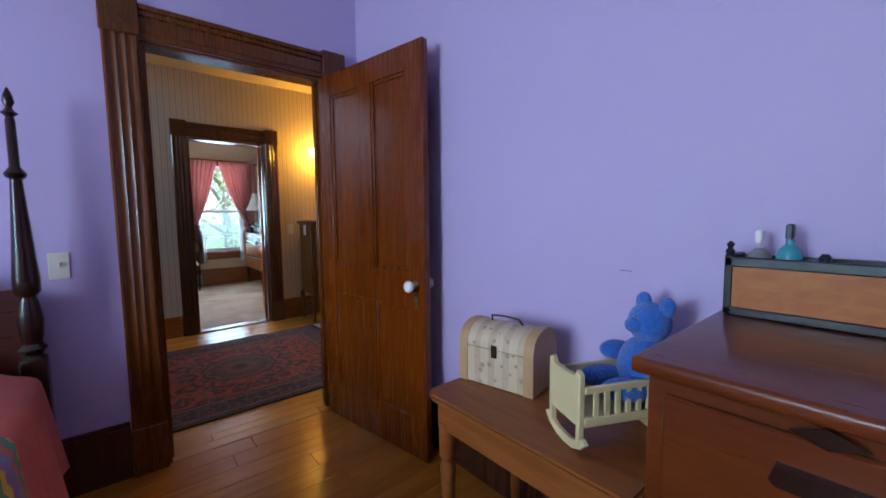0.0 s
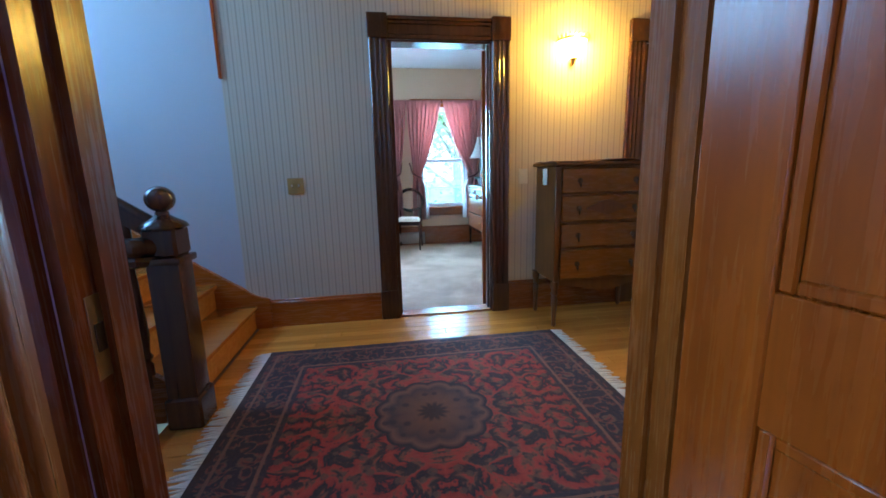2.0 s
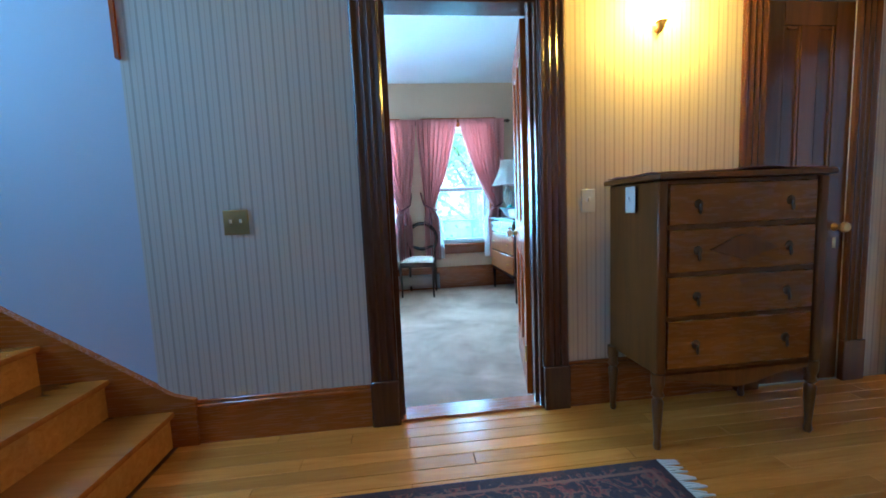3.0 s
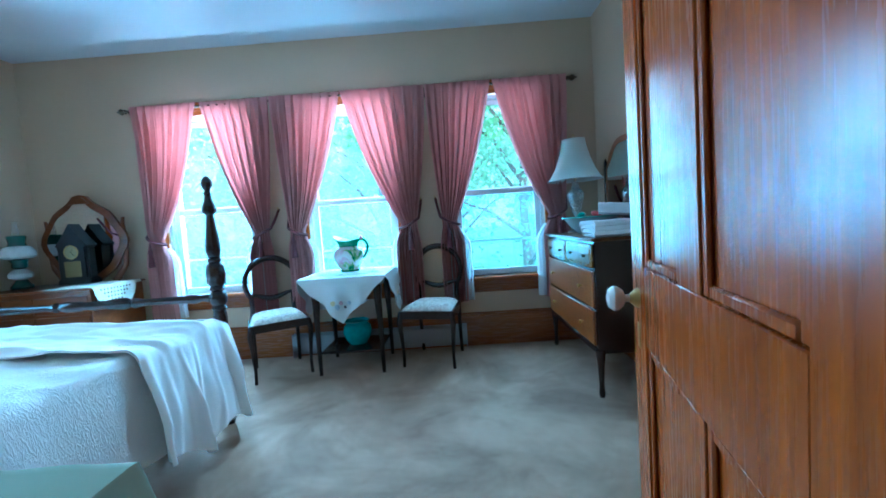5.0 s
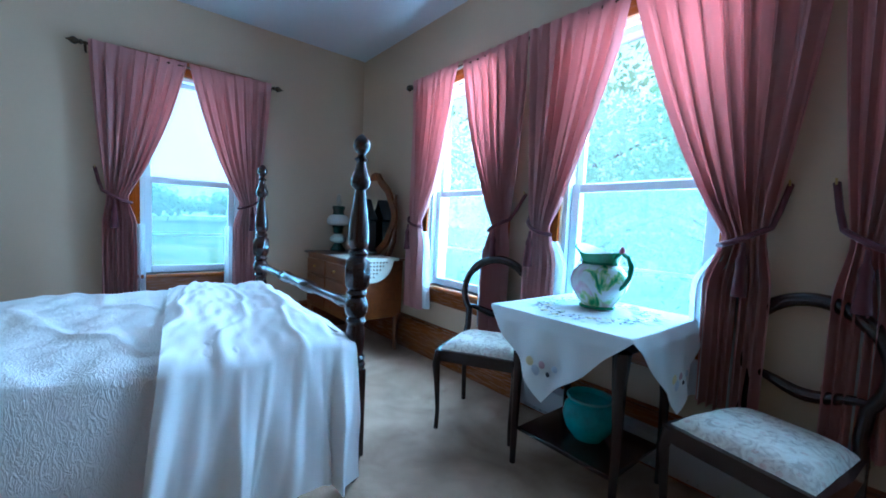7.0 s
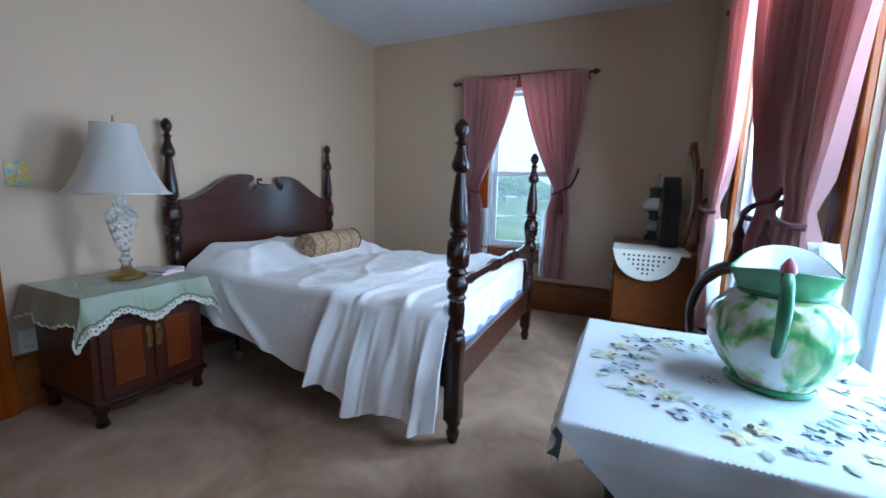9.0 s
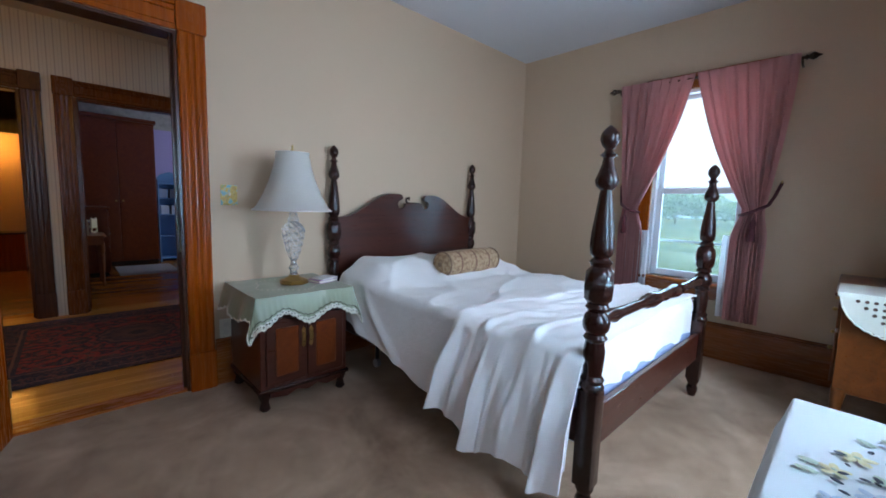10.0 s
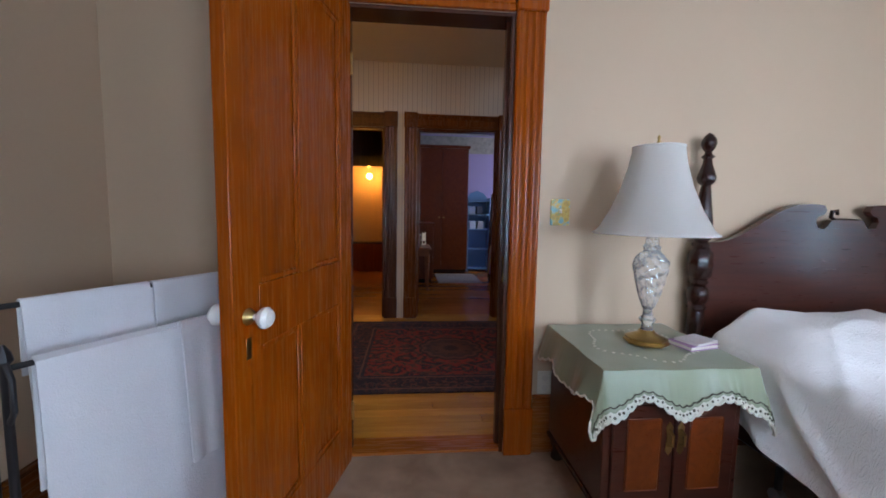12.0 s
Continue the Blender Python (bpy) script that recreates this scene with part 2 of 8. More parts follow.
IRON = paint("black_iron", (0.02, 0.02, 0.022), 0.45)
MIRROR = metal("mirror_silver", (0.85, 0.87, 0.87), 0.06)
MIRROR.node_tree.nodes["Principled BSDF"].inputs["Roughness"].links and MIRROR.node_tree.links.remove(MIRROR.node_tree.nodes["Principled BSDF"].inputs["Roughness"].links[0])
MIRROR.node_tree.nodes["Principled BSDF"].inputs["Roughness"].default_value = 0.02

# ---- mesh helpers ----


def mesh_of(name, bm, mat, smooth=False):
    me = bpy.data.meshes.new(name)
    bmesh.ops.recalc_face_normals(bm, faces=bm.faces)
    bm.to_mesh(me)
    bm.free()
    me.materials.append(mat)
    if smooth:
        me.shade_smooth()
        me.set_sharp_from_angle(angle=radians(38))
    return me


def part(name, bm, mat, parent=None, label="", smooth=True):
    ob = new(name, mesh_of(name, bm, mat, smooth))
    if parent is not None:
        ob.parent = parent
    if label:
        ob["label"] = label
    return ob


def thing(name, label, category, m=None, group="", kind=""):
    ob = new(name)
    if m is not None:
        ob.matrix_world = m
    return tagged(ob, label, category, group, kind)


def box(bm, x0, x1, y0, y1, z0, z1, bevel=0.0, seg=1):
    vs = [bm.verts.new(p) for p in ((x0, y0, z0), (x1, y0, z0), (x1, y1, z0), (x0, y1, z0), (x0, y0, z1), (x1, y0, z1), (x1, y1, z1), (x0, y1, z1))]
    fs = [bm.faces.new([vs[i] for i in q]) for q in ((3, 2, 1, 0), (4, 5, 6, 7), (0, 1, 5, 4), (1, 2, 6, 5), (2, 3, 7, 6), (3, 0, 4, 7))]
    if bevel:
        es = list({e for f in fs for e in f.edges})
        bmesh.ops.bevel(bm, geom=es, offset=bevel, segments=seg, affect="EDGES", profile=0.6)
    return bm


def boxed(*a, **k):
    return box(bmesh.new(), *a, **k)


def lathe(bm, profile, x=0.0, y=0.0, seg=20, axis="z", m=None):
    rings = []
    for r, h in profile:
        ring = []
        for i in range(seg):
            a = 2 * math.pi * i / seg
            c, s = max(r, 1e-4) * math.cos(a), max(r, 1e-4) * math.sin(a)
            p = {"z": (x + c, y + s, h), "x": (h, x + c, y + s), "y": (x + c, h, y + s)}[axis]
            ring.append(bm.verts.new(m @ Vector(p) if m else p))
        rings.append(ring)
    for a, b in zip(rings, rings[1:]):
        for i in range(seg):
            j = (i + 1) % seg
            bm.faces.new((a[i], a[j], b[j], b[i]))
    bm.faces.new(rings[0][::-1])
    bm.faces.new(rings[-1])
    return bm


def turned(*a, **k):
    return lathe(bmesh.new(), *a, **k)


def tube(bm, pts, r, seg=8, closed=False):
    """A round rod along points; r is a radius or one radius a point."""
    pts = [Vector(p) for p in pts]
    n = len(pts)
    rings = []
    up = None
    for i, p in enumerate(pts):
        d = (pts[(i + 1) % n] - pts[i - 1]) if closed else (pts[min(i + 1, n - 1)] - pts[max(i - 1, 0)])
        d.normalize()
        if up is None:
            up = d.orthogonal().normalized()
        up = (up - d * up.dot(d)).normalized()
        side = d.cross(up)
        rad = r[i] if isinstance(r, (list, tuple)) else r
        rings.append([bm.verts.new(p + rad * (math.cos(2 * math.pi * k / seg) * up + math.sin(2 * math.pi * k / seg) * side)) for k in range(seg)])
    pairs = list(zip(rings, rings[1:])) + ([(rings[-1], rings[0])] if closed else [])
    for a, b in pairs:
        for k in range(seg):
            j = (k + 1) % seg
            bm.faces.new((a[k], a[j], b[j], b[k]))
    if not closed:
        bm.faces.new(rings[0][::-1])
        bm.faces.new(rings[-1])
    return bm


def rod(pts, r, seg=8, closed=False):
    return tube(bmesh.new(), pts, r, seg, closed)


def prism(bm, outline, d0, d1, axis="y"):
    """A flat outline (u, v) pushed from d0 to d1 along an axis."""
    def put(u, v, d):
        return {"y": (u, d, v), "x": (d, u, v), "z": (u, v, d)}[axis]
    a = [bm.verts.new(put(u, v, d0)) for u, v in outline]
    b = [bm.verts.new(put(u, v, d1)) for u, v in outline]
    bm.faces.new(a)
    bm.faces.new(b[::-1])
    for i in range(len(a)):
        j = (i + 1) % len(a)
        bm.faces.new((a[i], b[i], b[j], a[j]))
    return bm


def grid(nu, nv, fn, bm=None, thick=0.0):
    bm = bm or bmesh.new()
    vs = [[bm.verts.new(fn(u / nu, v / nv)) for v in range(nv + 1)] for u in range(nu + 1)]
    fs = []
    for u in range(nu):
        for v in range(nv):
            fs.append(bm.faces.new((vs[u][v], vs[u + 1][v], vs[u + 1][v + 1], vs[u][v + 1])))
    if thick:
        bm.normal_update()
        flip = -1 if fs[len(fs) // 2].normal.z < 0 else 1
        low = [[bm.verts.new(p.co - p.normal * thick * flip) for p in row] for row in vs]
        for u in range(nu):
            for v in range(nv):
                bm.faces.new((low[u][v], low[u][v + 1], low[u + 1][v + 1], low[u + 1][v]))
        for u in range(nu):
            for v in (0, nv):
                bm.faces.new((vs[u][v], vs[u + 1][v], low[u + 1][v], low[u][v]))
        for v in range(nv):
            for u in (0, nu):
                bm.faces.new((vs[u][v], vs[u][v + 1], low[u][v + 1], low[u][v]))
    return bm


def smoothstep(a, b, x):
    t = max(0.0, min(1.0, (x - a) / (b - a)))
    return t * t * (3 - 2 * t)


# ---- walls, floors and ceilings ----


def wall(name, axis, a0, a1, d0, d1, z0, z1, mat, label, openings=()):
    """A wall along an axis from a0 to a1, between d0 and d1 across, with openings (from, to, low, high)."""
    bm = bmesh.new()

    def slab(p, q, lo, hi):
        if q - p > 1e-4 and hi - lo > 1e-4:
            box(bm, *((p, q, d0, d1) if axis == "x" else (d0, d1, p, q)), lo, hi)
    pos = a0
    for p, q, lo, hi in sorted(openings):
        slab(pos, p, z0, z1)
        slab(p, q, z0, lo)
        slab(p, q, hi, z1)
        pos = q
    slab(pos, a1, z0, z1)
    return tagged(part(name, bm, mat, smooth=False), label, "wall", kind="structure")


D2 = (0.148, 0.922)
D1 = (-0.345, 0.55)
D5 = (0.90, 1.60)
D4 = (-1.00, -0.15)
CL = (2.17, 2.71)
OPEN = 2.10
NWIN = [(-1.92, -1.12), (-0.64, 0.16), (0.65, 1.46)]
WWIN = (1.56, 2.26)
WZ = (0.62, 2.20)

wall("wall_guest_south", "x", XW, XE, 0.07, YS, 0, ZC + 0.2, CREAM, "cream painted bedroom wall around the doorway", [(*D2, 0, OPEN)])
wall("wall_guest_north", "x", XW - 0.2, XE + 0.2, YN, YN + 0.2, -0.3, ZC + 0.2, CREAM, "cream painted wall with three tall windows", [(*w, *WZ) for w in NWIN])
wall("wall_guest_west", "y", YS, YN, XW - 0.2, XW, -0.3, ZC + 0.2, CREAM, "cream painted wall with one tall window", [(*WWIN, *WZ)])
wall("wall_guest_east", "y", YS - 0.07, YN, XE, XE + 0.1, 0, ZC + 0.2, CREAM, "plain cream painted bedroom wall")
wall("wall_hall_north", "x", -1.0, HE, 0, 0.07, 0, HZ + 0.2, STRIPES, "pinstriped wallpapered hall wall around a doorway", [(*D2, 0, OPEN), (*CL, 0, 2.12)])
wall("wall_stair_north", "x", HW, -1.0, 0.012, 0.07, -1.6, 5.0, STAIRW, "plain pale wall beside the stairs")
wall("wall_hall_south", "x", -1.0, HE, HS - 0.06, HS, 0, HZ + 0.2, STRIPES, "pinstriped wallpapered hall wall with two doorways", [(*D1, 0, OPEN), (*D5, 0, OPEN)])
wall("wall_stair_south", "x", HW, -1.0, HS - 0.06, HS, -2.6, 5.0, STAIRW, "plain pale wall of the stairwell")
wall("wall_hall_west", "y", HS, 0.07, HW - 0.1, HW, -2.6, 5.0, STAIRW, "plain pale stairwell wall with a high window", [(-1.25, -0.15, 2.2, 3.8)])
wall("wall_hall_east", "y", HS, 0.0, HE, HE + 0.12, 0, HZ + 0.2, STRIPES, "wallpapered hall wall around the study doorway", [(*D4, 0, OPEN)])
wall("wall_purple_north", "x", PW, PX, PN, HS - 0.06, 0, PZ + 0.2, LAVENDER, "lavender painted wall around an open doorway", [(*D1, 0, OPEN)])
wall("wall_purple_east", "y", PS, PN, PX, PX + 0.1, 0, PZ + 0.2, LAVENDER, "plain lavender painted bedroom wall")
wall("wall_purple_west", "y", PS, PN, PW - 0.15, PW, 0, PZ + 0.2, LAVENDER, "lavender painted wall with a window", [(-4.95, -3.65, 0.85, 2.35)])
wall("wall_purple_south", "x", PW, PX, PS - 0.15, PS, 0, PZ + 0.2, LAVENDER, "plain lavender painted bedroom wall")


def slab(name, x0, x1, y0, y1, z0, z1, mat, label, category):
    return tagged(part(name, boxed(x0, x1, y0, y1, z0, z1), mat, smooth=False), label, category, kind="structure")


slab("ceiling_guest", XW, XE, YS, YN, ZC, ZC + 0.1, CEIL, "white painted bedroom ceiling", "ceiling")
slab("ceiling_hall", -1.0, HE, HS, 0, HZ, HZ + 0.1, HALLCEIL, "cream painted hall ceiling", "ceiling")
slab("ceiling_stair", HW, -1.0, HS, 0.07, 4.9, 5.0, CEIL, "white ceiling high over the stairs", "ceiling")
slab("wall_stair_head", -1.06, -1.0, HS, 0, HZ + 0.1, 4.9, STAIRW, "pale wall above the hall ceiling edge", "wall")
slab("ceiling_purple", PW, PX, PS, PN, PZ, PZ + 0.1, CEIL, "white painted bedroom ceiling", "ceiling")
slab("wallpaper_border", PW + 0.01, PX - 0.01, PS, PS + 0.008, 2.42, 2.76, paint("floral_border_paper", (0.45, 0.42, 0.36), 0.7, 0.5, 14.0), "faded floral wallpaper border under the ceiling", "trim")
slab("subfloor", -1.0, HE + 0.12, HS - 0.13, 0.14, -0.2, -0.016, WALNUT, "dark boards under the hall floor", "floor")
slab("subfloor", PW, PX, PS, HS - 0.13, -0.2, -0.016, WALNUT, "dark boards under the bedroom floor", "floor")


def carpet():
    def at(u, v):
        x, y = XW + u * (XE - XW), YS - 0.01 + v * (YN - YS + 0.01)
        return (x, y, 0.004 * noise.noise(Vector((x * 1.3, y * 1.3, 0))) - 0.002)
    return tagged(part("carpet", grid(80, 52, at, thick=0.02), CARPET), "worn beige wall-to-wall bedroom carpet with tread marks", "carpet", kind="structure")


carpet()


def passage_and_study():
    """The dark passage with an ochre bathroom at its end, and the study beyond the east doorway."""
    wall("wall_passage_east", "y", -6.3, HS - 0.06, 1.80, 1.86, 0, 2.9, DARKTRIM, "dark wall of the passage")
    wall("wall_passage_end", "x", 0.89, 1.80, -4.9, -4.82, 0, 2.9, DARKTRIM, "dark wall at the end of the passage", [(1.0, 1.66, 0, 1.95)])
    wall("wall_bath_south", "x", 0.89, 1.80, -6.4, -6.3, 0, 2.9, OCHRE, "ochre painted bathroom wall")
    slab("ceiling_passage", 0.89, 1.86, -6.3, HS - 0.06, 2.6, 2.7, HALLCEIL, "cream ceiling over the passage", "ceiling")
    slab("floor_passage", 0.79, 1.86, -6.3, HS - 0.13, -0.1, 0.0, OAKW, "orange wooden passage floor", "floor")
    slab("floor_study", HE + 0.12, 7.2, -3.2, 1.6, -0.1, 0.0, OAK, "honey oak study floor", "floor")
    slab("ceiling_study", HE + 0.12, 7.2, -3.2, 1.6, 2.78, 2.88, CEIL, "white study ceiling", "ceiling")
    wall("wall_study_east", "y", -3.2, 1.6, 7.1, 7.2, 0, 2.78, STAIRW, "pale study wall")
    wall("wall_study_south", "x", HE + 0.12, 7.2, -3.3, -3.2, 0, 2.78, STAIRW, "pale study wall")
    wall("wall_study_north", "x", HE + 0.12, 7.2, 1.6, 1.7, 0, 2.78, STAIRW, "pale study wall with a window", [(4.3, 5.7, 0.9, 2.3)])
    wall("wall_study_west", "y", -3.2, 1.6, HE + 0.12, HE + 0.2, 0, 2.78, STAIRW, "pale study wall beside the doorway", [(*D4, 0, OPEN)])


passage_and_study()


# ---- trim ----
def fluted(w, d):
    """Half a moulding's section: x across, y out of the wall."""
    pts = [(0, 0), (0, -d * 0.7), (w * 0.06, -d)]
    n = 3
    for i in range(n):
        a, b = w * (0.12 + 0.76 * i / n), w * (0.12 + 0.76 * (i + 1) / n)
        pts += [(a, -d), (a + (b - a) * 0.25, -d * 0.80), (a + (b - a) * 0.5, -d * 0.70), (a + (b - a) * 0.75, -d * 0.80)]
    pts += [(w * 0.88, -d), (w * 0.94, -d), (w, -d * 0.7), (w, 0)]
    return pts


def casing(name, width, height, mat, m, label, w=0.135, d=0.026, jamb=0.0):
    """Fluted door casing with corner and plinth blocks; local x along the wall, -y out of it, origin at the opening's foot."""
    ob = thing(name, label, "door frame", m, kind="structure")
    for x in (-w, width):
        bm = prism(bmesh.new(), [(x + u, v) for u, v in fluted(w, d)], 0.24, height, "z")
        part("side_casing", bm, mat, ob)
        part("plinth_block", boxed(x - 0.004, x + w + 0.004, -d - 0.010, 0, 0, 0.24, bevel=0.005), mat, ob)
        bm = boxed(x - 0.006, x + w + 0.006, -d - 0.012, 0, height, height + w + 0.03, bevel=0.005)
        for r, k in ((0.045, 0.018), (0.028, 0.024), (0.012, 0.028)):
            lathe(bm, [(r, -d - k), (r * 0.8, -d - 0.004)], x + w / 2, height + w / 2 + 0.015, 16, "y")
        part("corner_block", bm, mat, ob)
    bm = bmesh.new()
    for lo, hi, k in ((0, 0.03, 0.8), (0.03, 0.10, 0.62), (0.10, 0.125, 0.9), (0.125, 0.15, 1.25)):
        box(bm, 0.006, width - 0.006, -d * k, 0, height + lo, height + hi, bevel=0.004)
    part("head_casing", bm, mat, ob)
    if jamb:
        for x0, x1 in ((0.001, 0.016), (width - 0.016, width - 0.001)):
            part("jamb", boxed(x0, x1, 0.002, jamb - 0.002, 0, height - 0.016), mat, ob)
        part("jamb", boxed(0.001, width - 0.001, 0.002, jamb - 0.002, height - 0.016, height - 0.001), mat, ob)
        for x0, x1 in ((0.016, 0.028), (width - 0.028, width - 0.016)):
            part("door_stop", boxed(x0, x1, jamb * 0.35, jamb * 0.6, 0, height - 0.016), mat, ob)
    return ob


def panel_door(name, width, height, mat, m, label, knob_at=None, knob_mat=None, plate=BRASS):
    """A door of four sunk panels with mouldings; local x from hinge to latch, faces at y 0 and 0.04."""
    ob = thing(name, label, "door", m, kind="structure")
    t = 0.04
    st = 0.115
    rails = [(0.0, 0.22), (0.80, 0.98), (height - 0.125, height)]
    mid = (width / 2 - 0.05, width / 2 + 0.05)
    for x0, x1 in ((0, st), (width - st, width)):
        part("stile", boxed(x0, x1, 0, t, 0.006, height, bevel=0.003), mat, ob)
    for lo, hi in rails:
        part("rail", boxed(st, width - st, 0.001, t - 0.001, max(lo, 0.006), hi, bevel=0.002), mat, ob)
    for lo, hi in ((0.22, 0.80), (0.98, height - 0.125)):
        part("muntin", boxed(*mid, 0.001, t - 0.001, lo, hi, bevel=0.002), mat, ob)
        for x0, x1 in ((st, mid[0]), (mid[1], width - st)):
            panel = part("panel", boxed(x0, x1, 0.013, t - 0.013, lo, hi), mat, ob)
            bm = bmesh.new()
            for y0, y1 in ((0.004, 0.013), (t - 0.013, t - 0.004)):
                k = 0.020
                box(bm, x0, x0 + k, y0, y1, lo, hi, bevel=0.004)
                box(bm, x1 - k, x1, y0, y1, lo, hi, bevel=0.004)
                box(bm, x0 + k, x1 - k, y0, y1, lo, lo + k, bevel=0.004)
                box(bm, x0 + k, x1 - k, y0, y1, hi - k, hi, bevel=0.004)
            part("moulding", bm, mat, ob)
    if knob_at:
        kz = knob_at
        kx = width - 0.06
        for s, y in ((-1, 0.0), (1, t)):
            prof = [(0.020, y + s * 0.003), (0.009, y + s * 0.012), (0.009, y + s * 0.030), (0.020, y + s * 0.034), (0.029, y + s * 0.046), (0.030, y + s * 0.056), (0.022, y + s * 0.067), (0.006, y + s * 0.071)]
            k = part("knob", turned(prof, kx, kz, 20, "y"), knob_mat or PORCELAIN, ob, "white porcelain knob")
            part("rose", turned([(0.024, y), (0.022, y + s * 0.006), (0.010, y + s * 0.02)], kx, kz, 18, "y"), plate, k, "brass rose")
            part("keyhole_plate", boxed(kx - 0.011, kx + 0.011, y - 0.002 if s < 0 else y, y if s < 0 else y + 0.002, kz - 0.12, kz - 0.06, bevel=0.0008), plate, ob, "small brass keyhole plate")
        for z in (0.25, height - 0.25):
            part("hinge", turned([(0.006, z - 0.045), (0.006, z + 0.045)], -0.003, t + 0.003, 10), BRASS, ob, "brass hinge")
    return ob


def facing(x, y, deg):
    return pose(x, y, 0, 0, 0, deg)


def on_hall_north(x):
    return pose(x, 0, 0)


casing("door_frame_guest_hall", D2[1] - D2[0], OPEN, DARKTRIM, pose(D2[0], 0, 0), "dark varnished fluted door frame with corner blocks", jamb=0.14)
casing("door_frame_guest", D2[1] - D2[0], OPEN, ORANGE, pose(D2[1], YS, 0, 0, 0, 180), "amber varnished fluted door frame with corner blocks")
casing("door_frame_purple", D1[1] - D1[0], OPEN, TRIM, pose(D1[1], HS, 0, 0, 0, 180), "dark varnished fluted door frame in the hall", jamb=0.13)
casing("door_frame_purple_inside", D1[1] - D1[0], OPEN, TRIM, pose(D1[0], PN, 0), "reddish varnished fluted door frame with corner blocks")
casing("door_frame_passage", D5[1] - D5[0], OPEN, DARKTRIM, pose(D5[1], HS, 0, 0, 0, 180), "dark varnished door frame of the passage", jamb=0.13)
casing("door_frame_study", D4[1] - D4[0], OPEN, TRIM, pose(HE, D4[1], 0, 0, 0, -90), "reddish varnished fluted study door frame", jamb=0.2)
casing("door_frame_closet", CL[1] - CL[0], 2.12, BROWND, pose(CL[0], 0, 0), "brown varnished closet door frame")
panel_door("door_closet", CL[1] - CL[0], 2.115, BROWND, pose(CL[0], 0.005, 0), "closed brown varnished four-panel closet door", 0.9, BRASS)
panel_door("door_guest", 0.80, 2.085, ORANGE, pose(0.925, 0.155, 0, 0, 0, 76.5), "open amber varnished four-panel bedroom door", 0.90)
panel_door("door_purple", 0.86, 2.085, DOORB, pose(0.55, -2.555, 0, 0, 0, -80.3) @ pose(0, -0.04, 0), "open russet varnished four-panel bedroom door", 0.915)


def baseboard(name, x0, y0, x1, y1, nx, ny, h, mat, label):
    """A tall baseboard with a moulded cap along a wall from (x0, y0) to (x1, y1), its face towards (nx, ny)."""
    L = math.hypot(x1 - x0, y1 - y0)
    a = math.degrees(math.atan2(y1 - y0, x1 - x0))
    bm = boxed(0, L, -0.016, 0, 0.0, h - 0.035, bevel=0.002)
    box(bm, 0, L, -0.022, 0, h - 0.035, h - 0.018, bevel=0.004)
    box(bm, 0, L, -0.013, 0, h - 0.018, h, bevel=0.004)
    ob = part(name, bm, mat)
    ob.matrix_world = pose(x0, y0, 0, 0, 0, a)
    return tagged(ob, label, "baseboard", kind="structure")


for x, s in ((D1[0] + 0.016, 1), (D2[0] + 0.016, 1)):
    y = -2.49 if x < 0 else 0.09
    p = thing("strike_plate", "small tarnished brass strike plate on the door jamb", "strike plate")
    part("plate", boxed(x, x + 0.002, y - 0.014, y + 0.014, 0.86, 0.98, bevel=0.0006), BRASS, p)
    part("keeper", boxed(x + 0.002, x + 0.004, y - 0.008, y + 0.008, 0.90, 0.94), BRONZE, p)
LB = "tall varnished wooden baseboard with a moulded cap"
baseboard("baseboard", -0.86, 0, D2[0] - 0.14, 0, 0, -1, 0.22, ORANGEH, LB)
baseboard("baseboard", D2[1] + 0.14, 0, CL[0] - 0.14, 0, 0, -1, 0.25, TRIMH, LB)
baseboard("baseboard", XW, YN, XE, YN, 0, -1, 0.30, TRIMH, LB)
baseboard("baseboard", XW, YS, XW, YN, 1, 0, 0.30, TRIMH, LB)
baseboard("baseboard", D2[0] - 0.14, YS, XW, YS, 0, 1, 0.30, TRIMH, LB)
baseboard("baseboard", XE, YS, D2[1] + 0.14, YS, 0, 1, 0.30, TRIMH, LB)
baseboard("baseboard", XE, YN, XE, YS, -1, 0, 0.30, TRIMH, LB)
baseboard("baseboard", PW, PN, D1[0] - 0.14, PN, 0, -1, 0.28, DARKTRIM, LB)
baseboard("baseboard", PX, PN, PX, PS, -1, 0, 0.28, DARKTRIM, LB)
baseboard("baseboard", PX, PS, PW, PS, 0, 1, 0.28, DARKTRIM, LB)
baseboard("baseboard", -0.99, HS, D1[0] - 0.14, HS, 0, 1, 0.25, TRIMH, LB)
baseboard("baseboard", D5[1] + 0.14, HS, HE, HS, 0, 1, 0.25, TRIMH, LB)
baseboard("baseboard", HE, HS, HE, D4[0] - 0.14, -1, 0, 0.25, TRIMH, LB)
slab("threshold", D2[0], D2[1], 0.0, 0.13, -0.016, 0.012, ORANGEH, "worn amber wooden threshold between hall and bedroom", "threshold")
slab("corner_bead", -1.012, -0.994, -0.014, 0.012, 1.82, HZ, ORANGE, "narrow varnished wooden corner strip", "trim")


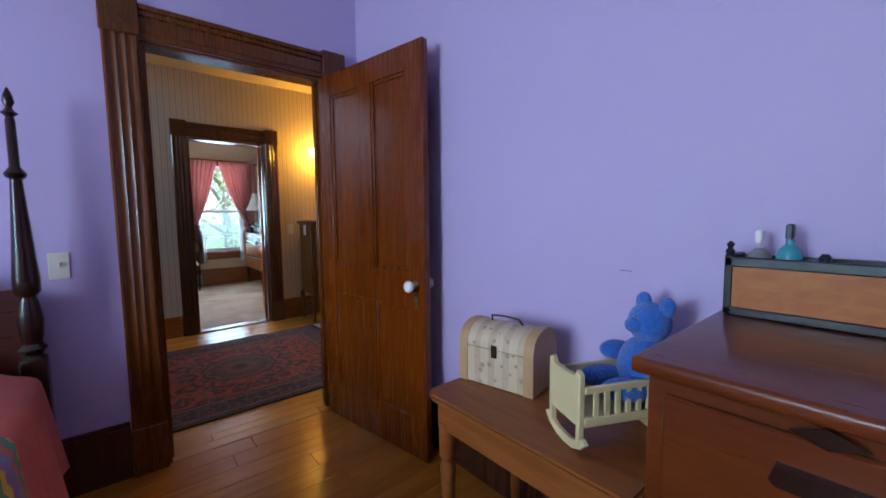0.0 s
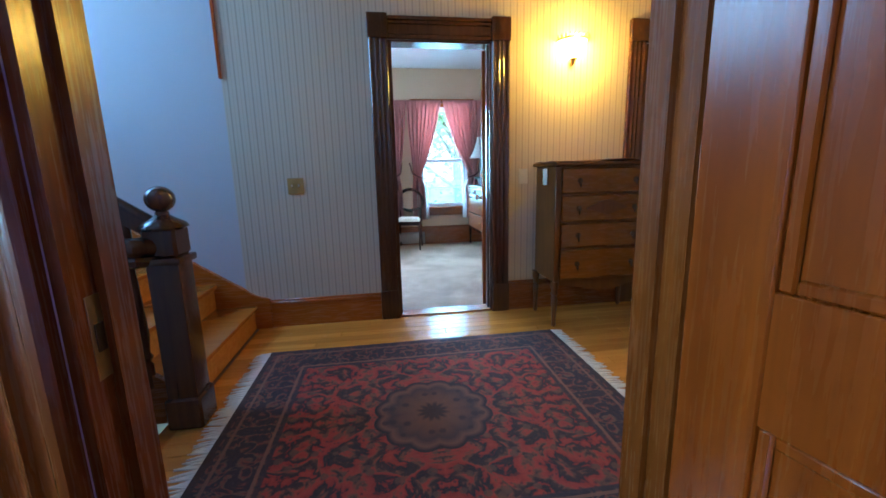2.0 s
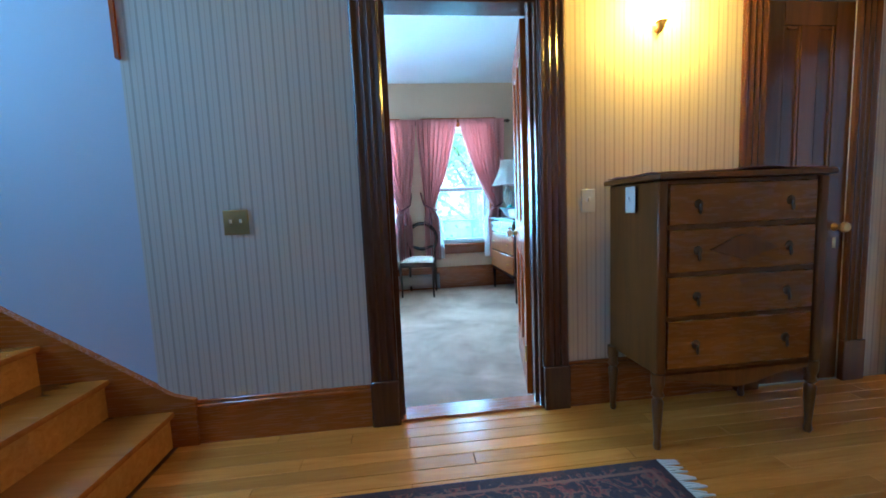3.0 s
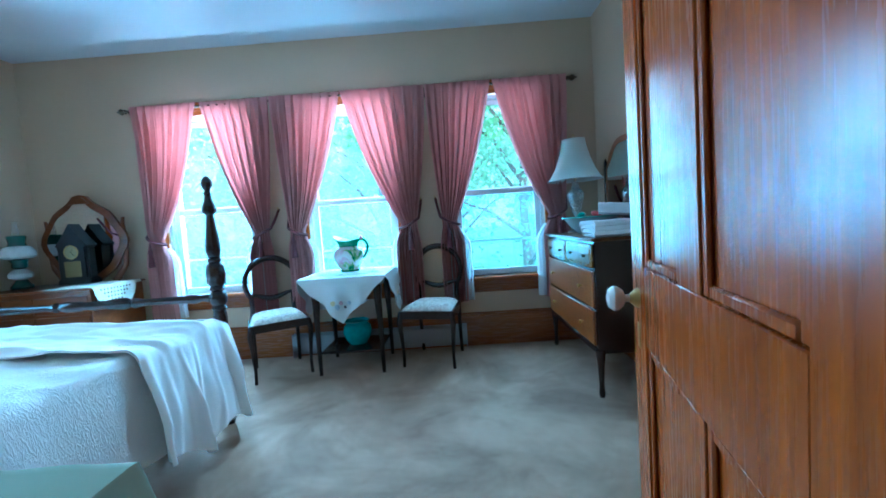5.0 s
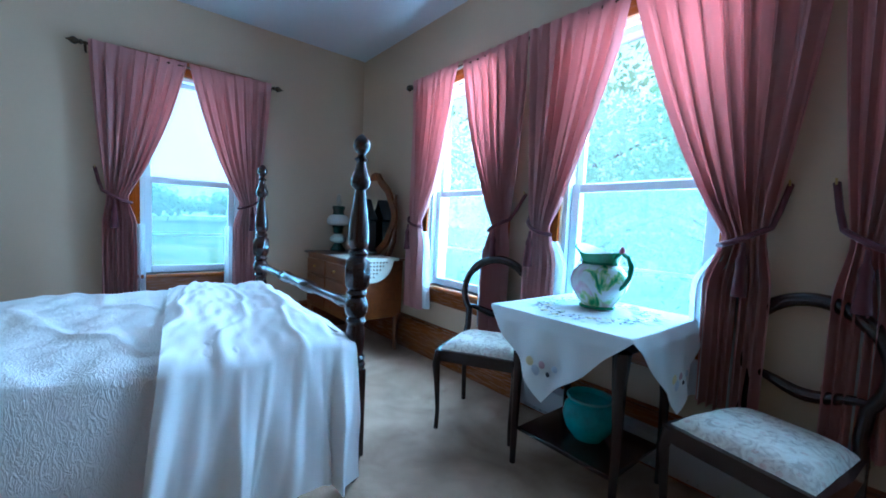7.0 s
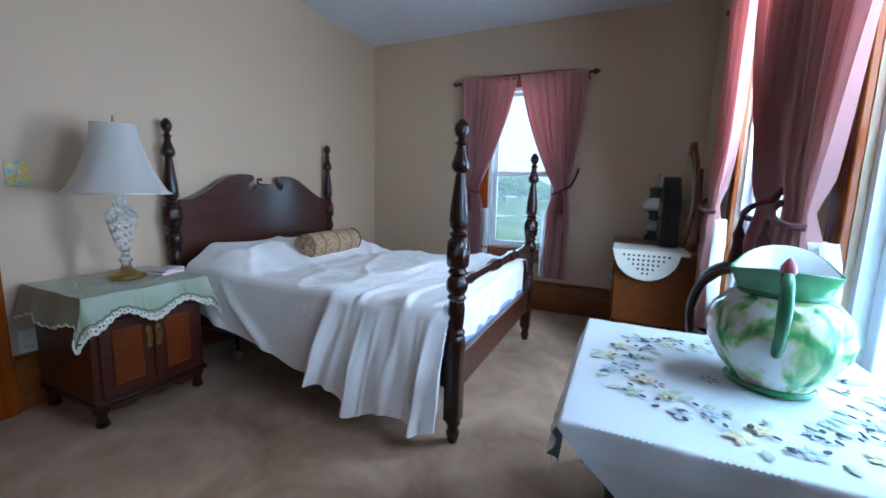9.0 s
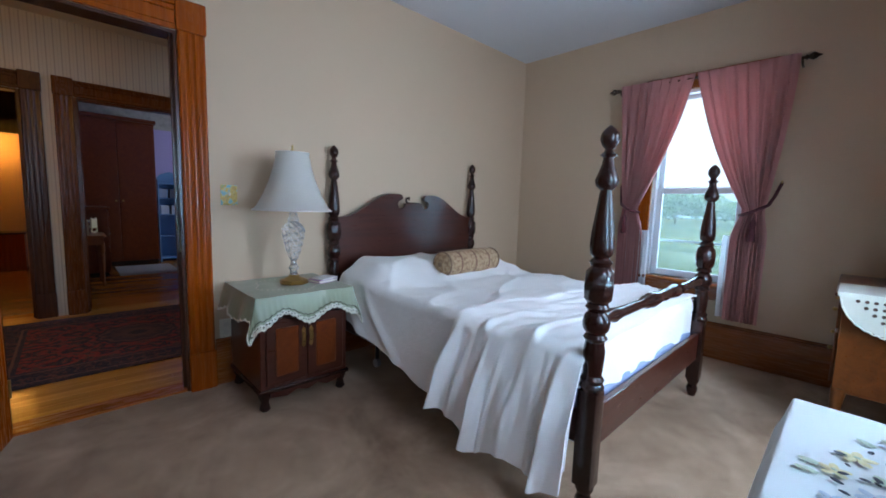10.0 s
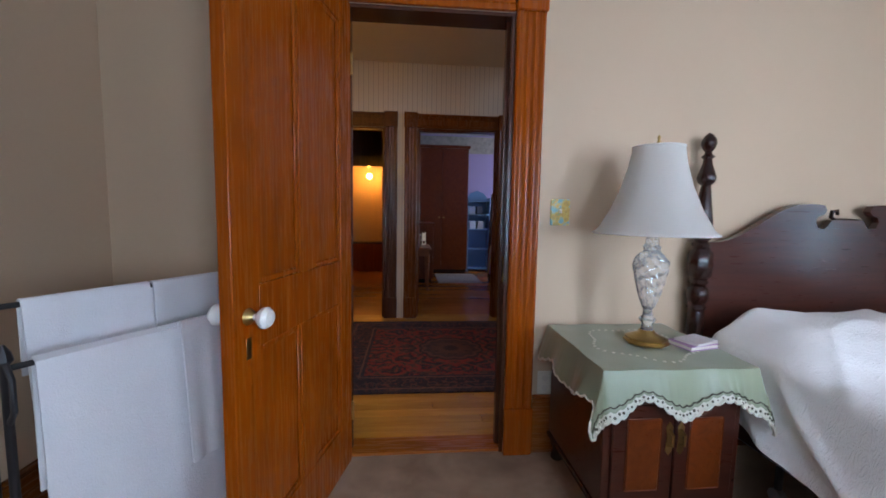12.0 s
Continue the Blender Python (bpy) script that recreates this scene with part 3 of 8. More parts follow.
def window(name, width, low, high, m, label):
    """A double-hung sash window with storm panes; local x along the wall, y outwards, origin at the opening's lower corner."""
    ob = thing(name, label, "window", m, kind="structure")
    h = high - low
    mid = h * 0.475
    for x0, x1 in ((-0.10, 0.0), (width, width + 0.10)):
        part("side_casing", boxed(x0, x1, -0.022, 0, 0, h + 0.0, bevel=0.004), ORANGE, ob, "amber varnished casing")
    part("head_casing", boxed(-0.11, width + 0.11, -0.026, 0, h, h + 0.12, bevel=0.005), ORANGEH, ob, "amber varnished casing")
    part("sill", boxed(-0.13, width + 0.13, -0.055, 0.09, -0.030, 0.0, bevel=0.008), ORANGEH, ob, "amber varnished sill")
    part("apron", boxed(-0.10, width + 0.10, -0.020, 0, -0.14, -0.030, bevel=0.005), TRIMH, ob, "reddish varnished apron")
    for x0, x1 in ((0, 0.028), (width - 0.028, width)):
        part("jamb_liner", boxed(x0, x1, 0.02, 0.19, 0, h), WHITEP, ob, "white jamb liner")
    part("jamb_liner", boxed(0.028, width - 0.028, 0.02, 0.19, h - 0.025, h), WHITEP, ob)

    def sash(nm, lo, hi, y, k):
        bm = bmesh.new()
        box(bm, 0.03, 0.03 + k, y, y + 0.032, lo, hi, bevel=0.004)
        box(bm, width - 0.03 - k, width - 0.03, y, y + 0.032, lo, hi, bevel=0.004)
        box(bm, 0.03 + k, width - 0.03 - k, y + 0.001, y + 0.031, lo, lo + k * 1.2, bevel=0.004)
        box(bm, 0.03 + k, width - 0.03 - k, y + 0.001, y + 0.031, hi - k, hi, bevel=0.004)
        s = part(nm, bm, WHITEP, ob, "white painted sash")
        g = part("pane", boxed(0.03 + k, width - 0.03 - k, y + 0.013, y + 0.017, lo + k, hi - k), PANE, s)
        g.visible_shadow = False
    sash("lower_sash", 0.0, mid + 0.02, 0.055, 0.048)
    sash("upper_sash", mid - 0.02, h - 0.02, 0.092, 0.042)
    g = part("insect_screen", boxed(0.028, width - 0.028, 0.160, 0.162, 0.0, mid + 0.02), SCREEN, ob, "grey insect screen")
    g.visible_shadow = False
    bm = boxed(0.028, width - 0.028, 0.150, 0.158, 0.30, 0.318)
    box(bm, 0.028, width - 0.028, 0.150, 0.158, mid, mid + 0.02)
    part("storm_rail", bm, WHITEP, ob, "thin storm window rail")
    return ob


for i, (a, b) in enumerate(NWIN):
    window("window_%d" % (i + 1), b - a, *WZ, pose(a, YN, WZ[0]), "white double-hung window in an amber wooden casing")
window("window_4", WWIN[1] - WWIN[0], *WZ, pose(XW, WWIN[0], WZ[0], 0, 0, 90), "white double-hung window in an amber wooden casing")
window("window_5", 1.3, 0.85, 2.35, pose(PW, -4.95, 0.85, 0, 0, 90), "white double-hung bedroom window")


# ---- guest bedroom: bed ----
POST = [(0.020, 0.0), (0.027, 0.02), (0.033, 0.05), (0.024, 0.075), (0.036, 0.10), (0.036, 0.115)]
SHAFT = [(0.040, 0.50), (0.046, 0.515), (0.038, 0.53), (0.044, 0.545), (0.033, 0.56), (0.037, 0.60), (0.040, 0.65), (0.034, 0.69), (0.044, 0.705), (0.034, 0.72),
         (0.047, 0.74), (0.050, 0.765), (0.044, 0.79), (0.032, 0.805), (0.044, 0.82), (0.036, 0.835)]
UPPER = [(0.034, 0.975), (0.042, 0.99), (0.028, 1.005), (0.040, 1.02), (0.043, 1.05), (0.040, 1.10), (0.031, 1.17), (0.023, 1.235), (0.020, 1.25), (0.036, 1.265), (0.041, 1.285), (0.033, 1.31),
         (0.022, 1.34), (0.018, 1.365), (0.030, 1.375), (0.018, 1.385), (0.014, 1.395), (0.026, 1.41), (0.033, 1.43), (0.030, 1.45), (0.017, 1.468), (0.004, 1.478)]


def bed_post(parent, x, y, k, base=True):
    """A turned post with a square block at the rail and one below the top, k times as tall as the foot posts."""
    bm = bmesh.new()
    lathe(bm, [(r, z * k) for r, z in POST], x, y, 18)
    box(bm, x - 0.037, x + 0.037, y - 0.037, y + 0.037, 0.115 * k, 0.50 * k, bevel=0.006, seg=2)
    lathe(bm, [(r, z * k) for r, z in SHAFT], x, y, 18)
    lathe(bm, [(0.036, 0.835 * k), (0.052, 0.855 * k), (0.055, 0.90 * k), (0.052, 0.955 * k), (0.034, 0.975 * k)], x, y, 8)
    lathe(bm, [(r, z * k) for r, z in UPPER], x, y, 18)
    return part("post", bm, MAHOG, parent, "turned bedpost with an acorn finial")


def headboard_outline(half, low, dip, top):
    """Swan-neck scrolled headboard: rises from the posts to two scrolls with a gap between."""
    pts = [(-half, low), (-half, dip)]
    for i in range(13):
        u = i / 12
        pts.append((-half + u * (half - 0.17), dip + (top - dip) * smoothstep(0.05, 0.9, u)))
    pts += [(-0.13, top - 0.005), (-0.115, top - 0.03), (-0.13, top - 0.05), (-0.16, top - 0.06), (-0.17, top - 0.085), (-0.155, top - 0.115), (-0.12, top - 0.12), (-0.10, top - 0.10), (-0.085, top - 0.075)]
    return pts + [(-u, v) for u, v in pts[::-1]]


def four_poster():
    ob = thing("four_poster_bed", "dark mahogany four-poster bed with scrolled headboard and white bedspread", "bed")
    xe, xw, yh, yf = -0.773, -2.251, 0.210, 2.217
    for x in (xe, xw):
        bed_post(ob, x, yf, 1.0)
        bed_post(ob, x, yh, 1.073)
    xc = (xe + xw) / 2
    half = (xe - xw) / 2 - 0.03
    bm = prism(bmesh.new(), [(xc + u, v) for u, v in headboard_outline(half, 0.40, 1.075, 1.265)], yh - 0.016, yh + 0.016)
    part("headboard", bm, MAHOGR, ob, "scrolled reddish mahogany headboard")
    pts = headboard_outline(half, 0.40, 1.075, 1.265)[1:15]
    for s in (1, -1):
        part("scroll_moulding", rod([(xc + s * u, yh + 0.018, v - 0.004) for u, v in pts], 0.011, 8), MAHOG, ob)
    part("scroll_hook", rod([(xc - 0.075, yh, 1.185), (xc - 0.02, yh, 1.19), (xc + 0.05, yh, 1.19), (xc + 0.075, yh, 1.205), (xc + 0.07, yh, 1.232), (xc + 0.045, yh, 1.235), (xc + 0.04, yh, 1.215)], [0.011, 0.009, 0.009, 0.010, 0.010, 0.010, 0.007], 8), MAHOG, ob, "curled centre ornament")
    rail = [(0.020, xw + 0.03), (0.026, xw + 0.06), (0.018, xw + 0.09), (0.030, xw + 0.14), (0.024, xw + 0.20), (0.020, xw + 0.45), (0.032, xw + 0.50), (0.022, xw + 0.52), (0.036, xw + 0.56), (0.030, xc - 0.09),
            (0.024, xc - 0.06), (0.031, xc), (0.024, xc + 0.06), (0.030, xc + 0.09), (0.036, xe - 0.56), (0.022, xe - 0.52), (0.032, xe - 0.50), (0.020, xe - 0.45), (0.024, xe - 0.20), (0.030, xe - 0.14), (0.018, xe - 0.09), (0.026, xe - 0.06), (0.020, xe - 0.03)]
    part("blanket_rail", turned(rail, yf, 0.765, 16, "x"), MAHOG, ob, "turned blanket rail")
    part("foot_rail", boxed(xw + 0.03, xe - 0.03, yf - 0.014, yf + 0.014, 0.25, 0.42, bevel=0.004), MAHOGR, ob)
    for x in (xe, xw):
        part("side_rail", boxed(x - 0.013, x + 0.013, yh + 0.03, yf - 0.03, 0.27, 0.40, bevel=0.004), MAHOGR, ob)
    part("box_spring", boxed(xw + 0.03, xe - 0.03, 0.27, 2.19, 0.23, 0.45, bevel=0.03, seg=3), cloth("blue_ticking", (0.25, 0.32, 0.50)), ob, "blue cloth box spring")
    part("mattress", boxed(xw + 0.035, xe - 0.035, 0.27, 2.18, 0.451, 0.59, bevel=0.05, seg=3), cloth("white_ticking", (0.7, 0.7, 0.7)), ob)
    for x in (xe - 0.16, xw + 0.16):
        for y in (0.55, 1.9):
            leg = part("caster_leg", rod([(x, y, 0.06), (x, y, 0.24)], 0.014), IRON, ob, "black metal support leg")
            part("caster", turned([(0.012, x - 0.02), (0.03, x - 0.016), (0.03, x + 0.016), (0.012, x + 0.02)], y, 0.03, 14, "x"), gloss("grey_caster", (0.3, 0.28, 0.26), 0.4), leg, "small grey caster")
    return ob


four_poster()
def matelasse():
    """White cotton quilted in fine puckers that run down the sides of the bed."""
    m, nt, b = material("white_matelasse")
    vec = coords(nt, (0.55, 1.0, 0.42))
    big = noise_tex(nt, vec, 5.0, 4.0)
    nt.links.new(mixed(nt, big, (0.80, 0.79, 0.77), (0.88, 0.87, 0.85)), b.inputs["Base Color"])
    b.inputs["Roughness"].default_value = 0.9
    b.inputs["Sheen Weight"].default_value = 0.15
    pucker = noise_tex(nt, vec, 46.0, 3.0, 0.55, 1.8)
    ridge = maths(nt, "ABSOLUTE", maths(nt, "SUBTRACT", pucker, 0.5))
    weave = noise_tex(nt, coords(nt), 320.0, 2.0)
    relief(nt, b, maths(nt, "MULTIPLY_ADD", ridge, 5.0, maths(nt, "MULTIPLY", weave, 0.15)), 0.5, 0.006)
    return m


COVER = matelasse()


def bed_profile(s, half, top, hem, out=0.05):
    """Across the bed: s from -1 to 1; returns offset and height of a spread that falls over both sides."""
    flat = 0.60
    a = abs(s)
    sg = 1 if s >= 0 else -1
    if a < flat:
        return sg * half * a / flat, top
    u = (a - flat) / (1 - flat)
    if u < 0.2:
        q = u / 0.2 * math.pi / 2
        return sg * (half + out * math.sin(q)), top - 0.05 * (1 - math.cos(q))
    v = (u - 0.2) / 0.8
    return sg * (half + out + 0.05 * v), top - 0.05 - (top - 0.05 - hem) * v


def bedspread():
    xc, half = -1.5195, 0.715

    def at(u, v):
        y = 0.285 + 1.895 * v
        s = 2 * u - 1
        puff = 0.14 * smoothstep(0.34, 0.13, v) * (1 - smoothstep(0.80, 1.02, abs(s) / 0.62) * 0.55)
        puff -= 0.10 * smoothstep(0.05, 0.0, v)
        top = 0.632 + puff
        hem = 0.40 - 0.20 * smoothstep(0.08, 0.62, v) + 0.014 * math.sin(v * 17)
        dx, z = bed_profile(s, half, top, hem, 0.06)
        drop = max(0.0, top - z)
        fold = 0.016 * min(1, drop * 4) * (0.8 + math.sin(y * 11 + 2 * math.sin(y * 4) + 4 * drop) + 0.7 * noise.noise(Vector((y * 7, z * 2, 5))))
        fold += 0.030 * min(1, drop * 5) * math.exp(-((y - 0.42 - 0.95 * drop) / 0.055) ** 2)
        fold += 0.022 * min(1, drop * 5) * math.exp(-((y - 0.62 - 1.30 * drop) / 0.045) ** 2)
        n = noise.noise(Vector((xc + dx, y, z)) * 3.1)
        w = noise.noise(Vector((dx * 2.2, y * 6, 4)))
        x = xc + dx + (1 if s > 0 else -1) * fold
        return (x, y, z + (0.016 * n + 0.014 * w + 0.012 * noise.noise(Vector((dx * 7 + y * 4, y * 9, 2))) + 0.010 * max(0.0, math.sin(dx * 9 - y * 14 + 3 * n)) ** 6) * (1 if drop < 0.05 else 0.3))
    ob = part("bedspread", grid(190, 150, at, thick=0.008), COVER)

    def foot(u, v):
        x = -2.20 + 1.37 * u
        z = 0.652 - 0.225 * v + 0.010 * math.sin(u * 23) * v
        return (x, 2.168 + 0.020 * min(1, v * 5) + 0.006 * math.sin(u * 31 + 2 * math.sin(u * 9)) * v, z)
    part("foot_drop", grid(90, 14, foot, thick=0.006), COVER, ob, "white hem tucked behind the foot rail")
    return tagged(ob, "white matelasse bedspread with crinkled relief over the bed", "bedspread")


bedspread()


def blanket():
    """A plain white blanket folded over the foot of the bed, falling low at the window-side corner."""
    xc, half = -1.5195, 0.735

    def at(u, v):
        s = -0.62 + 1.62 * u
        y = 1.50 + 0.70 * v + 0.18 * (1 - u) * (1 - v)
        top = 0.655 + 0.014 * math.sin(v * 9 + s * 3) + 0.016 * noise.noise(Vector((s * 4, v * 5, 1))) + 0.010 * noise.noise(Vector((s * 9 + v * 6, v * 12, 1))) + 0.016 * max(0.0, math.sin(v * 16 + s * 5 + 2.5 * noise.noise(Vector((s * 3, v * 3, 7))))) ** 5
        hem = 0.17 - 0.06 * math.sin(v * 2.6) + 0.035 * math.sin(v * 11 + 0.6)
        dx, z = bed_profile(s, half, top, hem, 0.065)
        drop = max(0.0, top - z)
        fold = min(1, drop * 3.2) * (0.022 + 0.050 * max(0.0, math.sin(v * 17 + 1.6 * math.sin(v * 6.1) + 2.2 * drop)) ** 2.2 + 0.014 * max(0.0, math.sin(v * 41 + 5 * drop)) ** 2 + 0.040 * noise.noise(Vector((v * 8, drop * 3, 3))))
        y -= 0.03 * min(1, drop * 2) * math.sin(v * 14 + 1)
        return (xc + dx + fold + 0.03 * min(1, drop * 2), y, max(z, 0.035))
    ob = part("blanket", grid(120, 150, at, thick=0.010), cloth("plain_white_blanket", (0.87, 0.86, 0.85), 500.0, 0.05, 0.0, 0.95, 0.3))
    return tagged(ob, "plain white blanket draped over the foot of the bed", "blanket")


blanket()


def bolster():
    m, nt, b = material("tapestry_stripe")
    tc = nt.nodes.new("ShaderNodeTexCoord")
    sep = nt.nodes.new("ShaderNodeSeparateXYZ")
    nt.links.new(tc.outputs["Object"], sep.inputs[0])
    f = maths(nt, "FRACT", maths(nt, "MULTIPLY", sep.outputs[0], 6.0))
    n = noise_tex(nt, coords(nt), 40.0, 3.0)
    base = ramp(nt, n, [(0.3, (0.21, 0.125, 0.068)), (0.6, (0.40, 0.275, 0.16))])
    band = maths(nt, "LESS_THAN", f, 0.09)
    nt.links.new(mixed(nt, maths(nt, "MULTIPLY", band, 0.8), base, (0.13, 0.05, 0.035)), b.inputs["Base Color"])
    b.inputs["Roughness"].default_value = 0.9
    relief(nt, b, n, 0.4)
    ob = thing("bolster_pillow", "striped brown tapestry bolster with gathered ends lying on the bed", "pillow", pose(-1.65, 0.75, 0.745, 0, 0, 3))
    prof = [(0.004, -0.315), (0.02, -0.322), (0.055, -0.31), (0.085, -0.30), (0.094, -0.27), (0.098, -0.1), (0.098, 0.1), (0.094, 0.27), (0.085, 0.30), (0.055, 0.31), (0.02, 0.322), (0.004, 0.315)]
    part("cushion", turned(prof, 0, 0, 28, "x"), m, ob)
    for s in (-1, 1):
        part("piping", rod([(s * 0.292, 0.091 * math.cos(a * math.pi / 12), 0.091 * math.sin(a * math.pi / 12)) for a in range(24)], 0.006, 6, True), cloth("brown_cord", (0.16, 0.09, 0.05)), ob, "brown cord piping")
        part("button", turned([(0.004, s * 0.312), (0.02, s * 0.318), (0.016, s * 0.328), (0.002, s * 0.332)], 0, 0, 14, "x"), cloth("brown_button", (0.18, 0.11, 0.06)), ob, "covered button")
    return ob


bolster()


# ---- guest bedroom: nightstand ----
def scallop(u, n):
    return abs(math.sin(u * n * math.pi))


SATIN = cloth("sage_satin", (0.27, 0.31, 0.20), 700.0, 0.12, 0.0, 0.36, 0.06)
DARKCUT = cloth("dark_cutwork", (0.07, 0.065, 0.04))
LACE = cloth("cream_lace", (0.66, 0.64, 0.54), 200.0, 0.1, 0.0, 0.9, 0.5)


def nightstand():
    ob = thing("nightstand", "dark cherry nightstand with two doors on bracket feet", "nightstand")
    x0, x1, y0, y1 = -0.602, -0.077, 0.17, 0.69
    part("body", boxed(x0, x1, y0, y1, 0.11, 0.63, bevel=0.004), MAHOGR, ob)
    part("top", boxed(x0 - 0.018, x1 + 0.018, y0, y1 + 0.02, 0.63, 0.655, bevel=0.008, seg=2), MAHOG, ob)
    part("apron", prism(bmesh.new(), [(x0 + 0.05, 0.115), (x0 + 0.05, 0.085), (x0 + 0.14, 0.07), (x0 + 0.20, 0.095), (x0 + 0.2625, 0.075), (x1 - 0.20, 0.095), (x1 - 0.14, 0.07), (x1 - 0.05, 0.085), (x1 - 0.05, 0.115)], y1 - 0.01, y1 + 0.012), MAHOGR, ob)
    part("base_moulding", boxed(x0 - 0.012, x1 + 0.012, y0, y1 + 0.014, 0.105, 0.13, bevel=0.006), MAHOG, ob)
    for x in (x0 + 0.03, x1 - 0.03):
        for y in (y0 + 0.04, y1 - 0.025):
            prof = [(0.018, 0.0), (0.030, 0.012), (0.026, 0.03), (0.020, 0.055), (0.034, 0.085), (0.036, 0.106)]
            part("foot", turned(prof, x, y, 14), MAHOG, ob)
    xm = (x0 + x1) / 2
    part("drawer_front", boxed(x0 + 0.03, x1 - 0.03, y1, y1 + 0.012, 0.545, 0.615, bevel=0.003), MAHOGR, ob)
    for a, b, s in ((x0 + 0.03, xm - 0.003, 1), (xm + 0.003, x1 - 0.03, -1)):
        d = part("door", boxed(a, b, y1, y1 + 0.014, 0.15, 0.525, bevel=0.004), MAHOGR, ob)
        part("panel", boxed(a + 0.05, b - 0.05, y1 + 0.012, y1 + 0.019, 0.20, 0.475, bevel=0.006), CEDAR, d, "red-brown panel")
        hx = xm - 0.022 if s > 0 else xm + 0.022
        bm = rod([(hx, y1 + 0.016, 0.37), (hx, y1 + 0.036, 0.38), (hx, y1 + 0.038, 0.42), (hx, y1 + 0.016, 0.43)], 0.005, 6)
        prism(bm, [(hx - 0.012, 0.35), (hx, 0.335), (hx + 0.012, 0.35), (hx + 0.008, 0.40), (hx + 0.013, 0.44), (hx, 0.46), (hx - 0.013, 0.44), (hx - 0.008, 0.40)], y1 + 0.0142, y1 + 0.017)
        part("handle", bm, BRASS, d, "aged brass pull")
    return ob


nightstand()


def nightstand_cloth():
    x0, x1, y0, y1 = -0.63, -0.05, 0.165, 0.72
    ob = thing("table_runner", "sage green satin cloth with scalloped cutwork edge on the nightstand", "tablecloth")

    def at(u, v):
        s, w = 2 * u - 1, v
        ax = abs(s)
        x = (x0 + x1) / 2 + (1 if s > 0 else -1) * min(ax / 0.72, 1) * (x1 - x0) / 2
        drop = max(0.0, (ax - 0.72) / 0.28) * 0.135
        y = y0 + min(w / 0.80, 1) * (y1 - y0)
        fall = max(0.0, (w - 0.80) / 0.20) * 0.125
        edge_s = (0.020 * math.cos(w * 13) + 0.010 * scallop(w, 18)) * (drop / 0.135)
        uf = min(max((u - 0.14) / 0.72, 0.0), 1.0)
        edge_f = (0.034 * math.cos(4 * math.pi * uf) + 0.010 * scallop(u, 26)) * (fall / 0.125)
        z = 0.662 - max(drop, fall) - 0.35 * min(drop, fall) - edge_s - edge_f + 0.004 * noise.noise(Vector((x * 8, y * 8, 0)))
        x += (1 if s > 0 else -1) * (0.012 * min(1, drop * 9) + drop * 0.20 + 0.012 * math.sin(w * 22) * drop / 0.135)
        y += 0.010 * min(1, fall * 9) + fall * 0.22 + 0.010 * math.sin(u * 25) * fall / 0.125
        return (x, y, z)
    part("cloth", grid(156, 56, at, thick=0.003), SATIN, ob)

    def trim(k):
        pts = []
        for i in range(261):
            u = i / 260
            p = Vector(at(u, 1.0))
            q = Vector(at(u, 0.90))
            pts.append(p + (q - p) * k + Vector((0, 0.004, 0)))
        return pts
    part("lace_edge", rod(trim(0.0), 0.0045, 5), LACE, ob, "cream stitched edge")
    outer, inner = trim(0.06), trim(0.36)
    part("lace_band", grid(260, 2, lambda u, v: outer[round(u * 260)].lerp(inner[round(u * 260)], v)), LACE, ob, "cream openwork band")
    rng = random.Random(12)
    for i in range(6, 255, 5):
        p = outer[i].lerp(inner[i], rng.uniform(0.4, 0.75)) + Vector((0, 0.002, 0))
        part("cutwork_hole", lathe(bmesh.new(), [(rng.uniform(0.003, 0.006), -0.0005), (0.002, 0.001)], 0, 0, 6, m=Matrix.Translation(p) @ pose(0, 0, 0, -75, 0, 0)), DARKCUT, ob)
    part("lace_edge", rod(trim(0.55), 0.0026, 5), DARKCUT, ob, "open cutwork row")
    for e in (0.0, 1.0):
        part("lace_edge", rod([Vector(at(e, i / 90)) for i in range(91)], 0.0045, 5), LACE, ob, "cream stitched edge")
    knot = mesh_of("knot", turned([(0.007, 0.0), (0.004, 0.002)], 0, 0, 6), LACE)
    for i in range(44):
        a = 2 * math.pi * i / 44
        o = new("knot", knot)
        o.parent = ob
        o.location = (-0.34 + (0.20 + 0.02 * math.sin(5 * a)) * math.cos(a), 0.46 + (0.19 + 0.02 * math.sin(5 * a)) * math.sin(a), 0.6665)
    return ob


nightstand_cloth()
SHADE = cloth("white_lampshade", (0.78, 0.77, 0.74), 300.0, 0.03, 0.35, 0.9, 0.15)
CRYSTAL = glass("cut_crystal", (0.97, 0.99, 1.0), 0.02)


